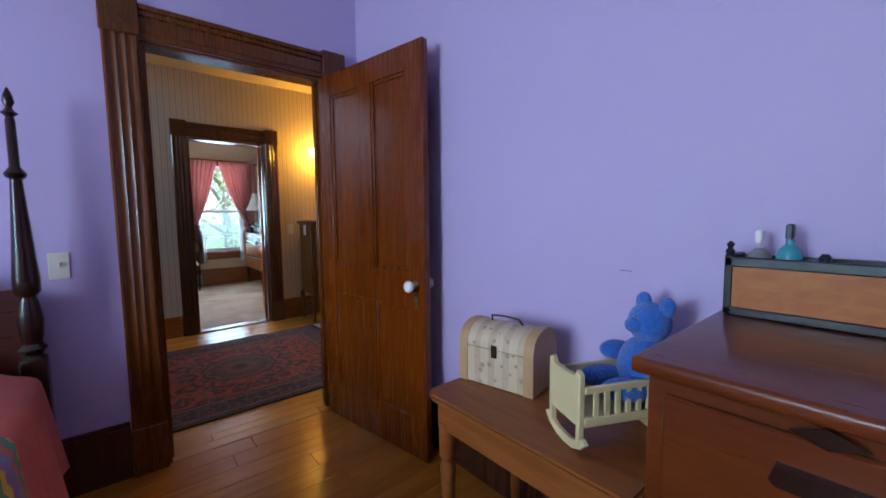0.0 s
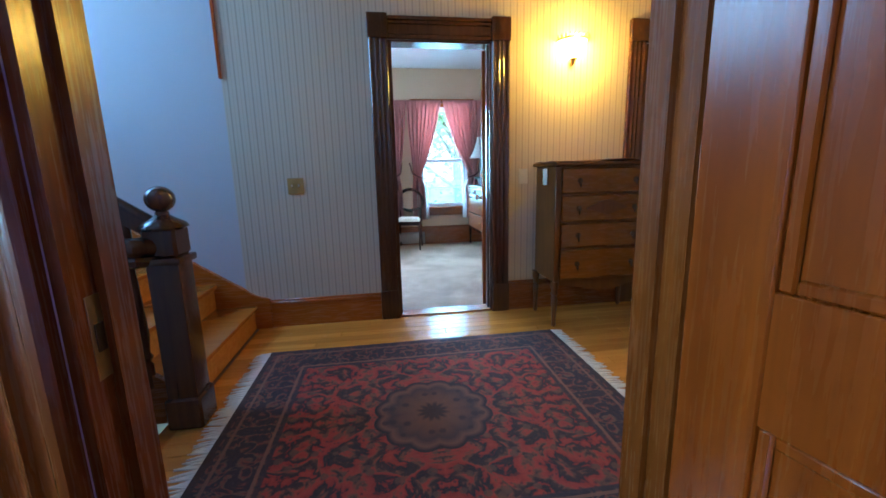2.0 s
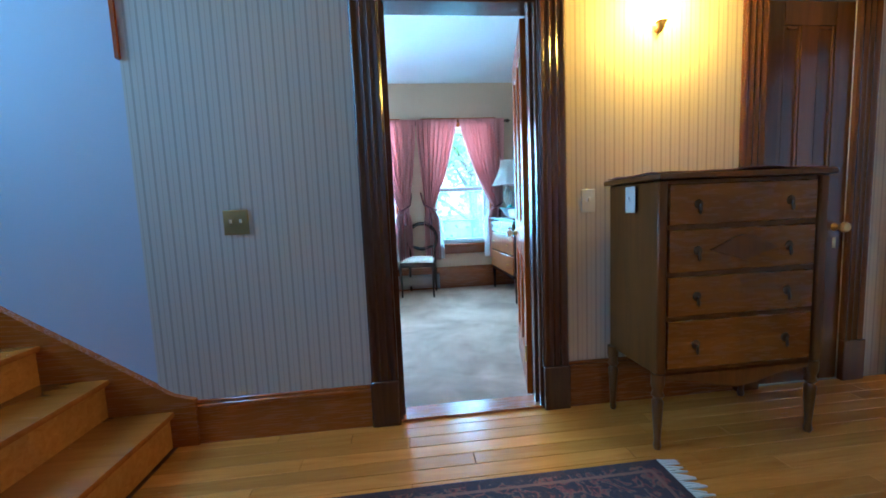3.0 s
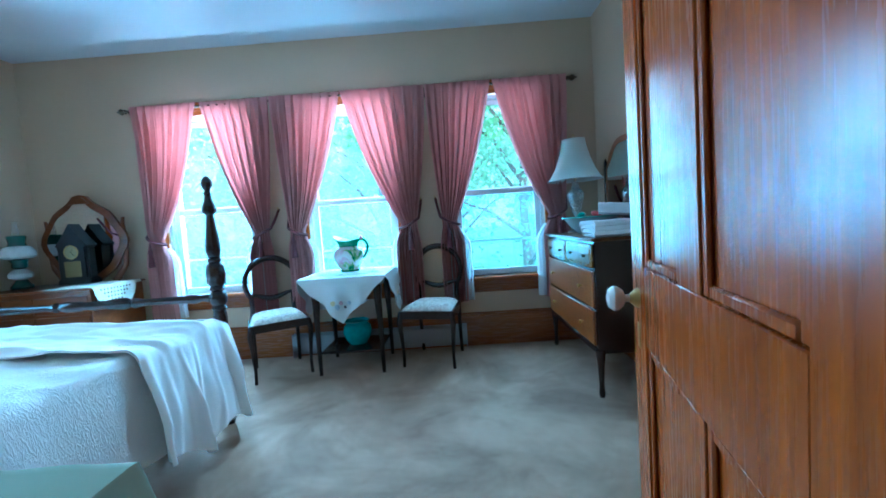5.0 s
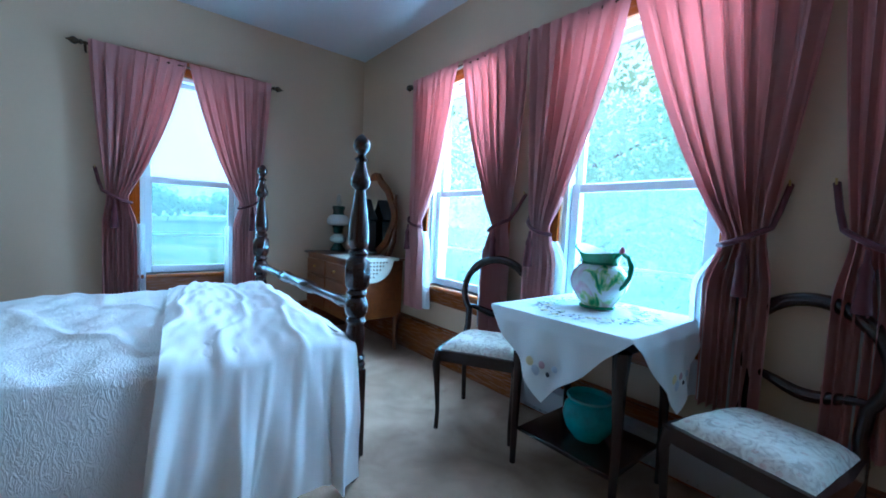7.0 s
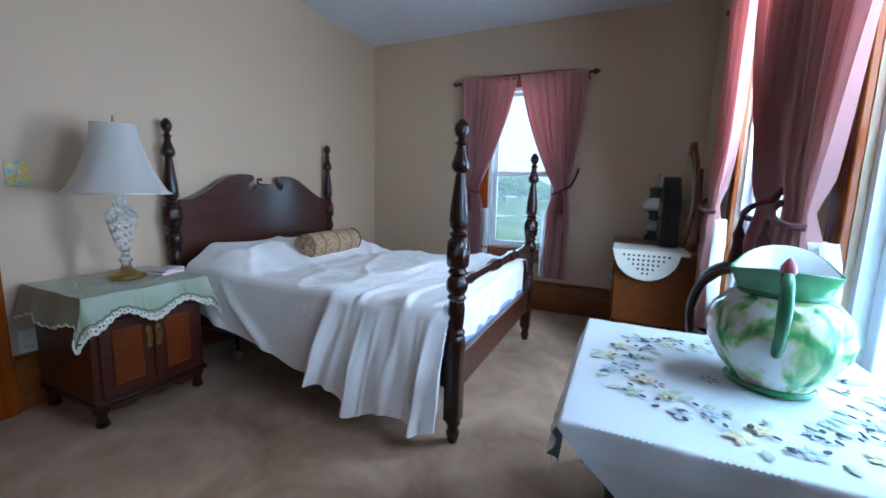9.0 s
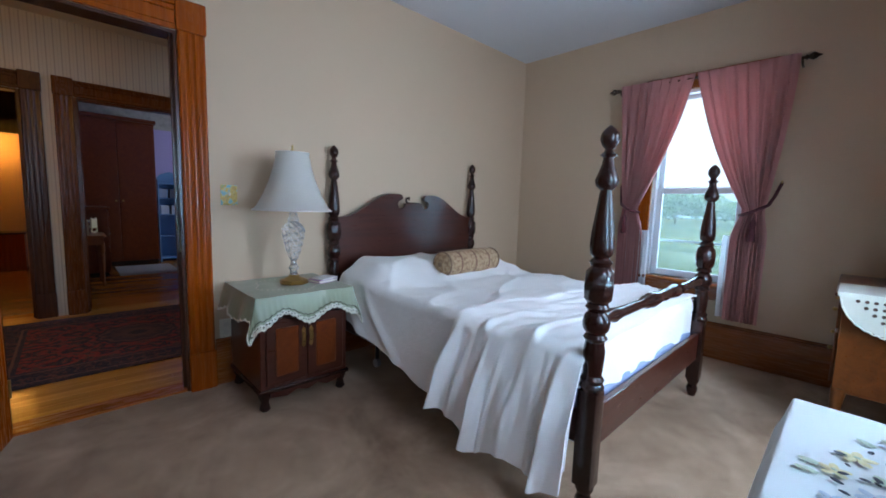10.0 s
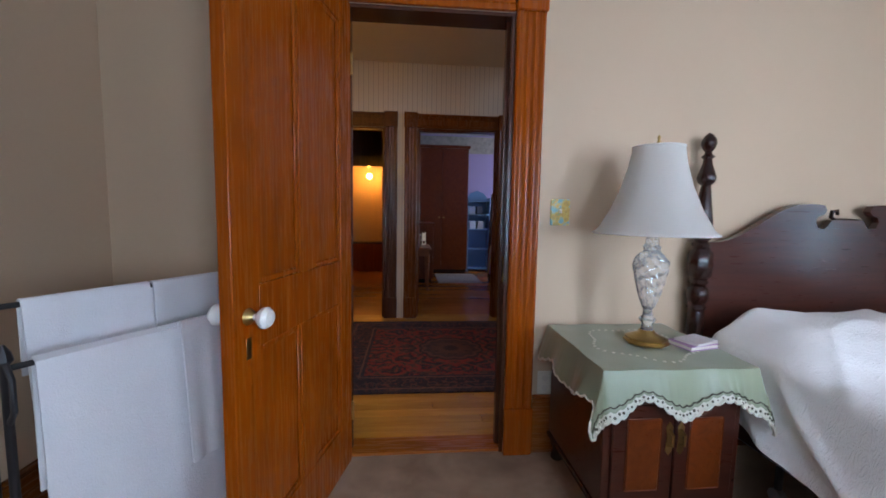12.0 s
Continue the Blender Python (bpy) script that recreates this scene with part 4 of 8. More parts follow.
def table_lamp(m, label, urn_mat, base_mat):
    """Table lamp with a bell shade of eight ribbed sides; origin at the foot."""
    ob = thing("table_lamp", label, "lamp", m)
    part("foot", turned([(0.085, 0.0), (0.088, 0.008), (0.080, 0.014), (0.083, 0.022), (0.060, 0.030), (0.035, 0.042), (0.028, 0.055)], 0, 0, 8), base_mat, ob, "brass stepped foot")
    part("column", turned([(0.026, 0.055), (0.020, 0.075), (0.034, 0.10), (0.020, 0.115), (0.017, 0.14), (0.028, 0.155)], 0, 0, 12), urn_mat, ob)
    bm = bmesh.new()
    prof = [(0.024, 0.155), (0.038, 0.19), (0.052, 0.25), (0.064, 0.31), (0.066, 0.34), (0.050, 0.365), (0.026, 0.385), (0.034, 0.40), (0.022, 0.415), (0.026, 0.43), (0.016, 0.445)]
    cut = []
    for i in range(27):
        z = 0.155 + 0.290 * i / 26
        k = next(j for j in range(len(prof) - 1) if prof[j + 1][1] >= z - 1e-6)
        (ra, za), (rb, zb) = prof[k], prof[k + 1]
        cut.append([bm.verts.new(((ra + (rb - ra) * (z - za) / (zb - za)) * (1.07 if (i + n) % 2 else 0.93) * math.cos((n + i * 0.5) * math.pi / 9), (ra + (rb - ra) * (z - za) / (zb - za)) * (1.07 if (i + n) % 2 else 0.93) * math.sin((n + i * 0.5) * math.pi / 9), z)) for n in range(18)])
    for a, b in zip(cut, cut[1:]):
        for n in range(18):
            k = (n + 1) % 18
            bm.faces.new((a[n], a[k], b[n]))
            bm.faces.new((a[k], b[k], b[n]))
    bm.faces.new(cut[0][::-1])
    bm.faces.new(cut[-1])
    part("urn", bm, urn_mat, ob, "faceted clear urn", False)
    part("stem", rod([(0, 0, 0.445), (0, 0, 0.80)], 0.006), BRASS, ob)
    bm = bmesh.new()
    seg, prof = 8, [(0.225, 0.455), (0.205, 0.475), (0.165, 0.55), (0.130, 0.64), (0.105, 0.73), (0.093, 0.80)]
    rings = []
    for r, z in prof:
        ring = []
        for i in range(seg * 4):
            a = 2 * math.pi * i / (seg * 4)
            k = 1 + 0.035 * abs(math.sin(a * seg / 2)) * (r / 0.225)
            ring.append(bm.verts.new((r * k * math.cos(a), r * k * math.sin(a), z)))
        rings.append(ring)
    fs = []
    for a, b in zip(rings, rings[1:]):
        for i in range(len(a)):
            j = (i + 1) % len(a)
            fs.append(bm.faces.new((a[i], a[j], b[j], b[i])))
    bmesh.ops.solidify(bm, geom=fs, thickness=0.002)
    sh = part("shade", bm, SHADE, ob, "white pleated bell shade")
    for z, r in ((0.455, 0.229), (0.80, 0.0945)):
        part("shade_trim", rod([(r * math.cos(a * math.pi / 16), r * math.sin(a * math.pi / 16), z) for a in range(32)], 0.004, 5, True), SHADE, sh)
    part("finial", turned([(0.006, 0.80), (0.010, 0.815), (0.004, 0.83), (0.007, 0.84), (0.001, 0.85)], 0, 0, 10), BRASS, ob, "small brass finial")
    part("harp", rod([(0.05 * math.sin(a), 0, 0.62 - 0.16 * math.cos(a)) for a in [i * math.pi / 8 for i in range(9)]], 0.003, 5), BRASS, ob)
    return ob


table_lamp(pose(-0.37, 0.45, 0.668, 0, 0, 12), "cut crystal table lamp with a brass foot and white bell shade", CRYSTAL, BRASS)


def small_book(m, cover, label, w=0.15, d=0.11, h=0.018):
    ob = thing("book", label, "book", m)
    part("cover", boxed(0, w, 0, d, 0, 0.003, bevel=0.0008), cover, ob)
    part("cover", boxed(0, w, 0, d, h - 0.003, h, bevel=0.0008), cover, ob)
    part("pages", boxed(0.003, w - 0.003, 0.003, d - 0.003, 0.003, h - 0.003), paint("page_edges", (0.7, 0.66, 0.56)), ob, "cream page edges")
    return ob


small_book(pose(-0.60, 0.43, 0.668, 0, 0, 14), paint("violet_cover", (0.42, 0.25, 0.42)), "small violet paperback lying on the nightstand")
small_book(pose(-0.595, 0.435, 0.687, 0, 0, 20), paint("pale_cover", (0.62, 0.6, 0.62)), "small pale notebook lying on a paperback", 0.13, 0.10, 0.010)


# ---- guest bedroom: chairs and table ----
TAP = None


def tapestry_material():
    m, nt, b = material("cream_floral_tapestry")
    vec = coords(nt)
    n = noise_tex(nt, vec, 26.0, 3.0, 0.6, 1.2)
    v = node(nt, "ShaderNodeTexVoronoi", Scale=22.0)
    nt.links.new(vec, v.inputs[0])
    col = ramp(nt, n, [(0.35, (0.42, 0.36, 0.30)), (0.5, (0.62, 0.56, 0.47)), (0.68, (0.68, 0.64, 0.56))])
    col = mixed(nt, maths(nt, "MULTIPLY", maths(nt, "LESS_THAN", v.outputs[0], 0.22), 0.35), col, (0.45, 0.22, 0.18))
    nt.links.new(col, b.inputs["Base Color"])
    b.inputs["Roughness"].default_value = 0.95
    relief(nt, b, noise_tex(nt, vec, 400.0), 0.4)
    return m


TAP = tapestry_material()


def balloon_chair(m, label):
    """Balloon-back side chair; local -y is its front, origin on the floor under the seat."""
    ob = thing("balloon_back_chair", label, "chair", m, group="side chairs by the table")
    fw, bw, d = 0.205, 0.175, 0.195
    for s in (-1, 1):
        pts = [(s * fw, -d, 0.0), (s * (fw - 0.004), -d, 0.10), (s * (fw + 0.004), -d - 0.004, 0.25), (s * (fw + 0.012), -d - 0.010, 0.36), (s * fw, -d, 0.43)]
        part("leg", rod(pts, [0.013, 0.012, 0.016, 0.022, 0.024], 10), MAHOG, ob, "curved front leg")
        pts = [(s * bw, d + 0.03, 0.0), (s * bw, d + 0.01, 0.18), (s * bw, d, 0.43)]
        part("leg", rod(pts, [0.014, 0.015, 0.018], 10), MAHOG, ob)
    out = [(-fw - 0.015, -d - 0.015), (fw + 0.015, -d - 0.015), (fw + 0.012, 0), (bw + 0.012, d + 0.005), (-bw - 0.012, d + 0.005), (-fw - 0.012, 0)]
    part("seat_frame", prism(bmesh.new(), out, 0.385, 0.445, "z"), MAHOG, ob)

    def cushion(u, v):
        s, w = 2 * u - 1, 2 * v - 1
        half = fw + (bw - fw) * v
        edge = (1 - abs(s) ** 5) * (1 - abs(w) ** 5)
        return (s * half, w * (d - 0.005), 0.446 + 0.05 * edge ** 0.6 + 0.003 * noise.noise(Vector((s * 3, w * 3, 0))))
    part("seat", grid(24, 24, cushion, thick=0.01), TAP, ob, "cream floral tapestry seat")
    pts = []
    for i in range(33):
        a = -0.62 + (math.pi + 1.24) * i / 32
        zz = 0.715 + 0.205 * math.sin(a)
        xx = 0.205 * math.cos(a)
        pts.append((xx, d + 0.01 + 0.10 * (zz - 0.44), zz))
    pts = [(bw, d, 0.42), (bw - 0.012, d + 0.01, 0.50)] + pts + [(-bw + 0.012, d + 0.01, 0.50), (-bw, d, 0.42)]
    rad = [0.020] * len(pts)
    for i in range(12, len(pts) - 12):
        rad[i] = 0.026
    part("back_frame", rod(pts, rad, 10), MAHOG, ob, "round balloon back")
    pts = [(-0.165 + 0.33 * i / 12, d + 0.03 + 0.012 * math.sin(math.pi * i / 12), 0.615 + 0.020 * math.cos(2 * math.pi * i / 12) - 0.02) for i in range(13)]
    part("splat", rod(pts, [0.012 + 0.012 * math.sin(math.pi * i / 12) for i in range(13)], 8), MAHOG, ob, "carved cross rail")
    return ob


def chair_pose(fa, fb, ba, bb):
    f = (Vector(fa) + Vector(fb)) / 2
    b = (Vector(ba) + Vector(bb)) / 2
    c = (f + b) / 2
    d = f - b
    return pose(c.x, c.y, 0, 0, 0, math.degrees(math.atan2(d.y, d.x)) + 90)


balloon_chair(chair_pose((-0.918, 2.807), (-0.556, 3.00), (-1.072, 3.133), (-0.786, 3.325)), "dark mahogany balloon-back chair turned towards the table")
balloon_chair(chair_pose((0.179, 2.99), (0.594, 2.92), (0.295, 3.33), (0.645, 3.28)), "dark mahogany balloon-back chair beside the window curtain")


def lamp_table():
    ob = thing("square_table", "small dark square table with slim legs and a low shelf", "table", Matrix.Diagonal((1, 1, 1.03, 1)))
    x0, x1, y0, y1 = -0.454, 0.036, 2.905, 3.335
    part("tabletop", boxed(x0 - 0.072, x1 + 0.072, y0 - 0.075, y1 + 0.06, 0.715, 0.74, bevel=0.008, seg=2), MAHOG, ob)
    part("apron", boxed(x0, x1, y0, y1, 0.64, 0.715), MAHOG, ob)
    for x in (x0, x1):
        for y in (y0, y1):
            part("leg", rod([(x, y, 0), (x, y, 0.12), (x, y, 0.38), (x - 0.006 * (1 if x > -0.2 else -1), y, 0.55), (x - 0.004 * (1 if x > -0.2 else -1), y, 0.66)], [0.014, 0.016, 0.021, 0.029, 0.036], 10), MAHOG, ob)
    part("shelf", boxed(x0 + 0.01, x1 - 0.01, y0 + 0.01, y1 - 0.01, 0.155, 0.175, bevel=0.004), MAHOG, ob)
    return ob


lamp_table()


def tablecloth():
    m, nt, b = material("white_embroidered_linen")
    vec = coords(nt)
    n = noise_tex(nt, vec, 380.0, 2.0)
    nt.links.new(mixed(nt, noise_tex(nt, vec, 3.0), (0.66, 0.70, 0.72), (0.76, 0.78, 0.78)), b.inputs["Base Color"])
    b.inputs["Roughness"].default_value = 0.85
    relief(nt, b, n, 0.3, 0.002)
    ob = thing("tablecloth", "white linen tablecloth with a ring of embroidered flowers", "tablecloth", pose(0, 0, 0.021))
    cx, cy, h = -0.209, 3.118, 0.328

    def at(u, v):
        a, c = (u - 0.5) * 0.67, (v - 0.5) * 0.67
        x, y = (a - c) * 0.7071 * 1.414, (a + c) * 0.7071 * 1.414
        ex, ey = max(0, abs(x) - h), max(0, abs(y) - h)
        sx, sy = (1 if x > 0 else -1), (1 if y > 0 else -1)
        drop = ex + ey
        px = sx * (min(abs(x), h) + 0.012 * min(1, ex * 20) + ex * 0.10)
        py = sy * (min(abs(y), h) + 0.012 * min(1, ey * 20) + ey * 0.10)
        ripple = 0.012 * min(1, drop * 5)
        px += ripple * math.sin(y * 34)
        py += ripple * math.sin(x * 34)
        if py + cy > 3.43:
            py = 3.43 - cy
        z = 0.747 - drop * 0.97 + 0.002 * noise.noise(Vector((x * 5, y * 5, 2)))
        return (cx + px, cy + py, z)
    part("cloth", grid(144, 144, at, thick=0.003), m, ob)
    rng = random.Random(3)
    cols = [cloth("yellow_thread", (0.72, 0.65, 0.38), 500), cloth("grey_blue_thread", (0.48, 0.56, 0.66), 500), cloth("dark_thread", (0.05, 0.06, 0.08), 500), cloth("mauve_thread", (0.48, 0.33, 0.38), 500), cloth("pale_green_thread", (0.50, 0.58, 0.46), 500)]
    shapes = [mesh_of("petal", lathe(bmesh.new(), [(1.0, 0.0), (0.6, 0.0012)], 0, 0, 8, m=Matrix.Diagonal((1, 0.55, 1, 1))), c) for c in cols]

    def petal(k, x, y, z, r, ang):
        o = new("petal", shapes[k])
        o.parent = ob
        o.location, o.scale, o.rotation_euler = (x, y, z), (r, r, 1), (0, 0, ang)
    for i in range(34):
        a = 2 * math.pi * i / 34 + rng.uniform(-0.04, 0.04)
        rr = 0.228 + (0.026 if i % 2 else -0.022) + rng.uniform(-0.01, 0.01)
        fx, fy, k = cx + rr * math.cos(a), cy + rr * math.sin(a), (0, 1, 1, 0, 4)[i % 5]
        turn, size = rng.uniform(0, 6), rng.uniform(0.010, 0.014)
        for j in range(5):
            b = turn + j * 1.257
            petal(k, fx + size * 0.95 * math.cos(b), fy + size * 0.95 * math.sin(b), 0.7512 + 0.0002 * (j % 2), size, b)
        petal(3 if k == 1 else 4, fx, fy, 0.7522, size * 0.4, turn)
        for j in range(3):
            b = a + rng.uniform(-0.13, 0.13)
            q = 0.228 + rng.uniform(-0.045, 0.045)
            petal(2, cx + q * math.cos(b), cy + q * math.sin(b), 0.7526, rng.uniform(0.005, 0.010), rng.uniform(0, 6))
        b, q = a + 0.12, 0.228 + rng.choice((-0.055, 0.058))
        petal(4, cx + q * math.cos(b), cy + q * math.sin(b), 0.7514, 0.016, b)
    for fx, fy in ((0.02, -0.05), (-0.05, 0.02), (0.10, -0.16)):
        for j in range(6):
            petal(3, cx + fx + 0.014 * math.cos(j), cy + fy + 0.014 * math.sin(j), 0.7515, 0.008, j)
    for sx, sy in ((0, -1), (1, 0), (-1, 0)):
        for k, c, r in ((0, 0, 0.020), (1, 1, 0.022), (2, 3, 0.016), (3, 2, 0.010), (4, 1, 0.014)):
            dx = (k - 2) * 0.030
            zz = 0.565 - 0.03 * (k % 2)
            d = h + 0.046
            mm = Matrix.Translation((cx + sx * d + (dx if sx == 0 else 0), cy + sy * d + (dx if sy == 0 else 0), zz)) @ (pose(0, 0, 0, 90, 0, 0) if sx == 0 else pose(0, 0, 0, 90, 0, 90))
            part("corner_flower", lathe(bmesh.new(), [(r, -0.002), (r * 0.5, 0.002)], 0, 0, 8, m=mm), cols[c], ob)
    return ob


tablecloth()


def painted_china(name, base, scale=9.0):
    m, nt, b = material(name)
    vec = coords(nt, (1, 1, 0.45))
    n = noise_tex(nt, vec, scale, 3.0, 0.5, 1.6)
    n2 = noise_tex(nt, coords(nt, (1.3, 1.3, 0.8)), scale * 0.8, 2.0, 0.5, 0.6)
    col = ramp(nt, n, [(0.33, (0.02, 0.15, 0.05)), (0.41, (0.10, 0.33, 0.11)), (0.47, (0.40, 0.50, 0.22)), (0.53, base), (0.66, base), (0.78, (0.45, 0.55, 0.25))])
    col = mixed(nt, ramp(nt, n2, [(0.58, (0, 0, 0)), (0.70, (0.8, 0.8, 0.8))]), col, (0.50, 0.26, 0.36))
    nt.links.new(col, b.inputs["Base Color"])
    b.inputs["Roughness"].default_value = 0.08
    b.inputs["Coat Weight"].default_value = 0.6
    return m


def pitcher():
    ob = thing("pitcher", "glossy green and pink painted porcelain pitcher with handle", "pitcher", pose(-0.235, 3.185, 0.773, 0, 0, 166))
    china = painted_china("green_floral_china", (0.62, 0.64, 0.62), 11.0)
    green = gloss("green_glaze", (0.035, 0.17, 0.07), 0.1, 0.4)
    prof = [(0.070, 0.0), (0.078, 0.006), (0.074, 0.014), (0.098, 0.045), (0.122, 0.09), (0.128, 0.125), (0.118, 0.165), (0.092, 0.195), (0.074, 0.205)]
    part("body", turned(prof, 0, 0, 36), china, ob)
    part("foot_ring", turned([(0.079, 0.0), (0.082, 0.005), (0.078, 0.013)], 0, 0, 36), green, ob, "green foot ring")

    def neck(u, v):
        a = 2 * math.pi * u
        r = 0.074 + 0.008 * v + 0.010 * v * v
        lip = max(0.0, math.cos(a)) ** 3
        z = 0.203 + v * (0.048 + 0.030 * lip + 0.012 * (0.5 + 0.5 * math.cos(2 * a)))
        r += 0.040 * lip * v * v
        return (r * math.cos(a), r * math.sin(a), z)
    part("neck", grid(40, 10, neck, thick=0.004), gloss("neck_green_glaze", (0.07, 0.26, 0.10), 0.1, 0.6), ob, "green scalloped neck with a spout")

    def lining(u, v):
        x, y, z = neck(u, v)
        r = math.hypot(x, y)
        return (x * (r - 0.006) / r, y * (r - 0.006) / r, z + 0.001)
    part("neck_lining", grid(40, 10, lining), gloss("white_glaze", (0.66, 0.70, 0.70), 0.08), ob, "white glazed inside of the neck")
    part("neck_band", rod([(0.0775 * math.cos(a * math.pi / 18), 0.0775 * math.sin(a * math.pi / 18), 0.208) for a in range(36)], 0.006, 6, True), green, ob, "dark green band")
    pts = [(-0.075, 0, 0.235), (-0.115, 0, 0.262), (-0.155, 0, 0.245), (-0.172, 0, 0.205), (-0.165, 0, 0.16), (-0.140, 0, 0.12), (-0.115, 0, 0.10)]
    part("handle", rod(pts, [0.009, 0.010, 0.011, 0.012, 0.011, 0.010, 0.009], 10), green, ob, "curled green handle")
    part("bud", turned([(0.002, 0.252), (0.012, 0.262), (0.013, 0.274), (0.006, 0.288), (0.001, 0.292)], -0.118, 0, 12), gloss("pink_glaze", (0.5, 0.14, 0.2), 0.12), ob, "pink china bud")
    return ob


pitcher()


def jardiniere():
    ob = thing("jardiniere", "teal and green glazed pot on the table's low shelf", "pot", pose(-0.20, 3.12, 0.181))
    prof = [(0.07, 0.0), (0.075, 0.008), (0.105, 0.05), (0.118, 0.10), (0.108, 0.145), (0.088, 0.165), (0.094, 0.180), (0.100, 0.186), (0.092, 0.187), (0.084, 0.170)]
    part("body", turned(prof, 0, 0, 30), gloss("teal_crackle_china", (0.05, 0.30, 0.30), 0.1, 0.5), ob)
    part("rim", rod([(0.098 * math.cos(a * math.pi / 18), 0.098 * math.sin(a * math.pi / 18), 0.186) for a in range(36)], 0.006, 6, True), gloss("teal_glaze", (0.10, 0.30, 0.28), 0.1), ob, "teal rolled rim")
    return ob


jardiniere()


# ---- guest bedroom: curtains ----
PINK = cloth("dusty_rose_cotton", (0.53, 0.27, 0.255), 500.0, 0.12, 0.42, 0.85, 0.2)
LINING = cloth("white_lining", (0.74, 0.74, 0.76), 500.0, 0.03, 0.3)
BURG = cloth("burgundy_cord", (0.085, 0.015, 0.022), 600.0, 0.2)


def curtain(place, outer, inner, tie, hook, z_tie=1.14, z_bot=0.42, label=""):
    """A pleated curtain gathered by a tieback. outer and inner: its edges along the rod; place(a, depth, z) puts it on its wall."""
    ob = thing("curtain", label or "dusty rose cotton curtain held back with a burgundy cord", "curtain", group="rose curtains")
    sgn = 1 if inner > outer else -1
    zt = 2.287
    rng = random.Random(int(outer * 1000) + 77)
    ph = [rng.uniform(0, 6) for _ in range(4)]

    def edges(z):
        if z >= z_tie:
            k = (zt - z) / (zt - z_tie)
            o = outer + (tie - sgn * 0.065 - outer) * k ** 1.5
            i = inner + (tie + sgn * 0.060 - inner) * (0.62 * k + 0.38 * k ** 2.4)
        else:
            k = smoothstep(0, 1, (z_tie - z) / 0.22)
            o = tie - sgn * (0.065 + 0.030 * k)
            i = tie + sgn * (0.060 + 0.055 * k)
        return o, i

    def at(u, v, back=0.0, wide=0.0):
        z = zt - v * (zt - z_bot)
        o, i = edges(z)
        i += sgn * wide * smoothstep(z_tie, z_tie - 0.25, z)
        a = o + (i - o) * u
        squeeze = max(0.25, min(1.0, abs(i - o) / 0.6))
        amp = 0.020 * (0.75 + 0.5 * (1 - squeeze)) * smoothstep(0, 0.12, v) + 0.005
        n = 7.5
        d = amp * math.sin(2 * math.pi * n * u + ph[0] + 0.8 * math.sin(3 * v + ph[1])) + 0.4 * amp * math.sin(2 * math.pi * n * 2.3 * u + ph[2])
        d += 0.012 * math.sin(5 * z + ph[3]) * u
        if abs(z - z_tie) < 0.09:
            d *= 0.5 + 5.5 * abs(z - z_tie)
        a += 0.006 * math.sin(2 * math.pi * n * u + ph[2])
        return place(a, 0.095 + 0.019 * smoothstep(0.16, 0.02, v) + d - back, z)
    part("panel", grid(84, 60, at, thick=0.003), PINK, ob)
    bm = grid(26, 20, lambda u, v: at(0.30 + 0.70 * u, 0.66 + 0.335 * v, 0.030, 0.055))
    part("lining", bm, LINING, ob, "white lining")
    o, i = tie - sgn * 0.085, tie + sgn * 0.078
    pts = []
    for k in range(17):
        s = k / 16
        pts.append(place(o + (i - o) * s, 0.100 + 0.060 * math.sin(math.pi * s) ** 0.6, z_tie + 0.01 - 0.055 * math.sin(math.pi * s * 0.5) + 0.02 * (1 - s)))
    pts = [place(hook, 0.012, z_tie + 0.20)] + [place(hook + (o - hook) * 0.5, 0.06, z_tie + 0.10)] + pts
    cord = part("tieback", rod(pts, 0.011, 8), BURG, ob, "burgundy twisted cord")
    bx = tie - sgn * 0.02
    tp = [place(bx, 0.165, z_tie - 0.03), place(bx, 0.170, z_tie - 0.07), place(bx, 0.170, z_tie - 0.10), place(bx, 0.170, z_tie - 0.13), place(bx, 0.170, z_tie - 0.235)]
    part("tassel", rod(tp, [0.007, 0.009, 0.020, 0.016, 0.026], 10), BURG, cord, "burgundy tassel")
    part("hook", rod([place(hook, 0.0, z_tie + 0.20), place(hook, 0.03, z_tie + 0.195), place(hook, 0.035, z_tie + 0.215)], 0.004, 6), BRASS, ob, "small brass hook")
    return ob


def north(a, d, z):
    return (a, YN - d, z)


def west(a, d, z):
    return (XW + d, a, z)


for o, i, t, h in ((-2.06, -1.485, -1.955, -2.03), (-0.855, -1.465, -1.03, -0.895), (-0.845, -0.255, -0.705, -0.80), (0.465, -0.235, 0.262, 0.375), (0.475, 1.03, 0.624, 0.50), (1.655, 1.05, 1.535, 1.64)):
    curtain(north, o, i, t, h)
for o, i, t, h in ((1.27, 1.86, 1.43, 1.30), (2.475, 1.87, 2.31, 2.45)):
    curtain(west, o, i, t, h, 1.22, 0.36)


def curtain_rod(place, a0, a1, brackets):
    ob = thing("curtain_rod", "dark bronze curtain rod with turned finials", "curtain rod")
    part("rod", rod([place(a0, 0.095, 2.257), place(a1, 0.095, 2.257)], 0.010, 10), BRONZE, ob)
    for a, s in ((a0, -1), (a1, 1)):
        pts = [place(a + s * k, 0.095, 2.257) for k in (0.0, 0.012, 0.02, 0.03, 0.045, 0.06, 0.072, 0.09)]
        part("finial", rod(pts, [0.010, 0.020, 0.011, 0.018, 0.026, 0.021, 0.010, 0.003], 12), BRONZE, ob, "turned bronze finial")
    for a in brackets:
        part("bracket", rod([place(a, 0.001, 2.222), place(a, 0.06, 2.222), place(a, 0.095, 2.247)], 0.008, 6), BRONZE, ob)
    return ob


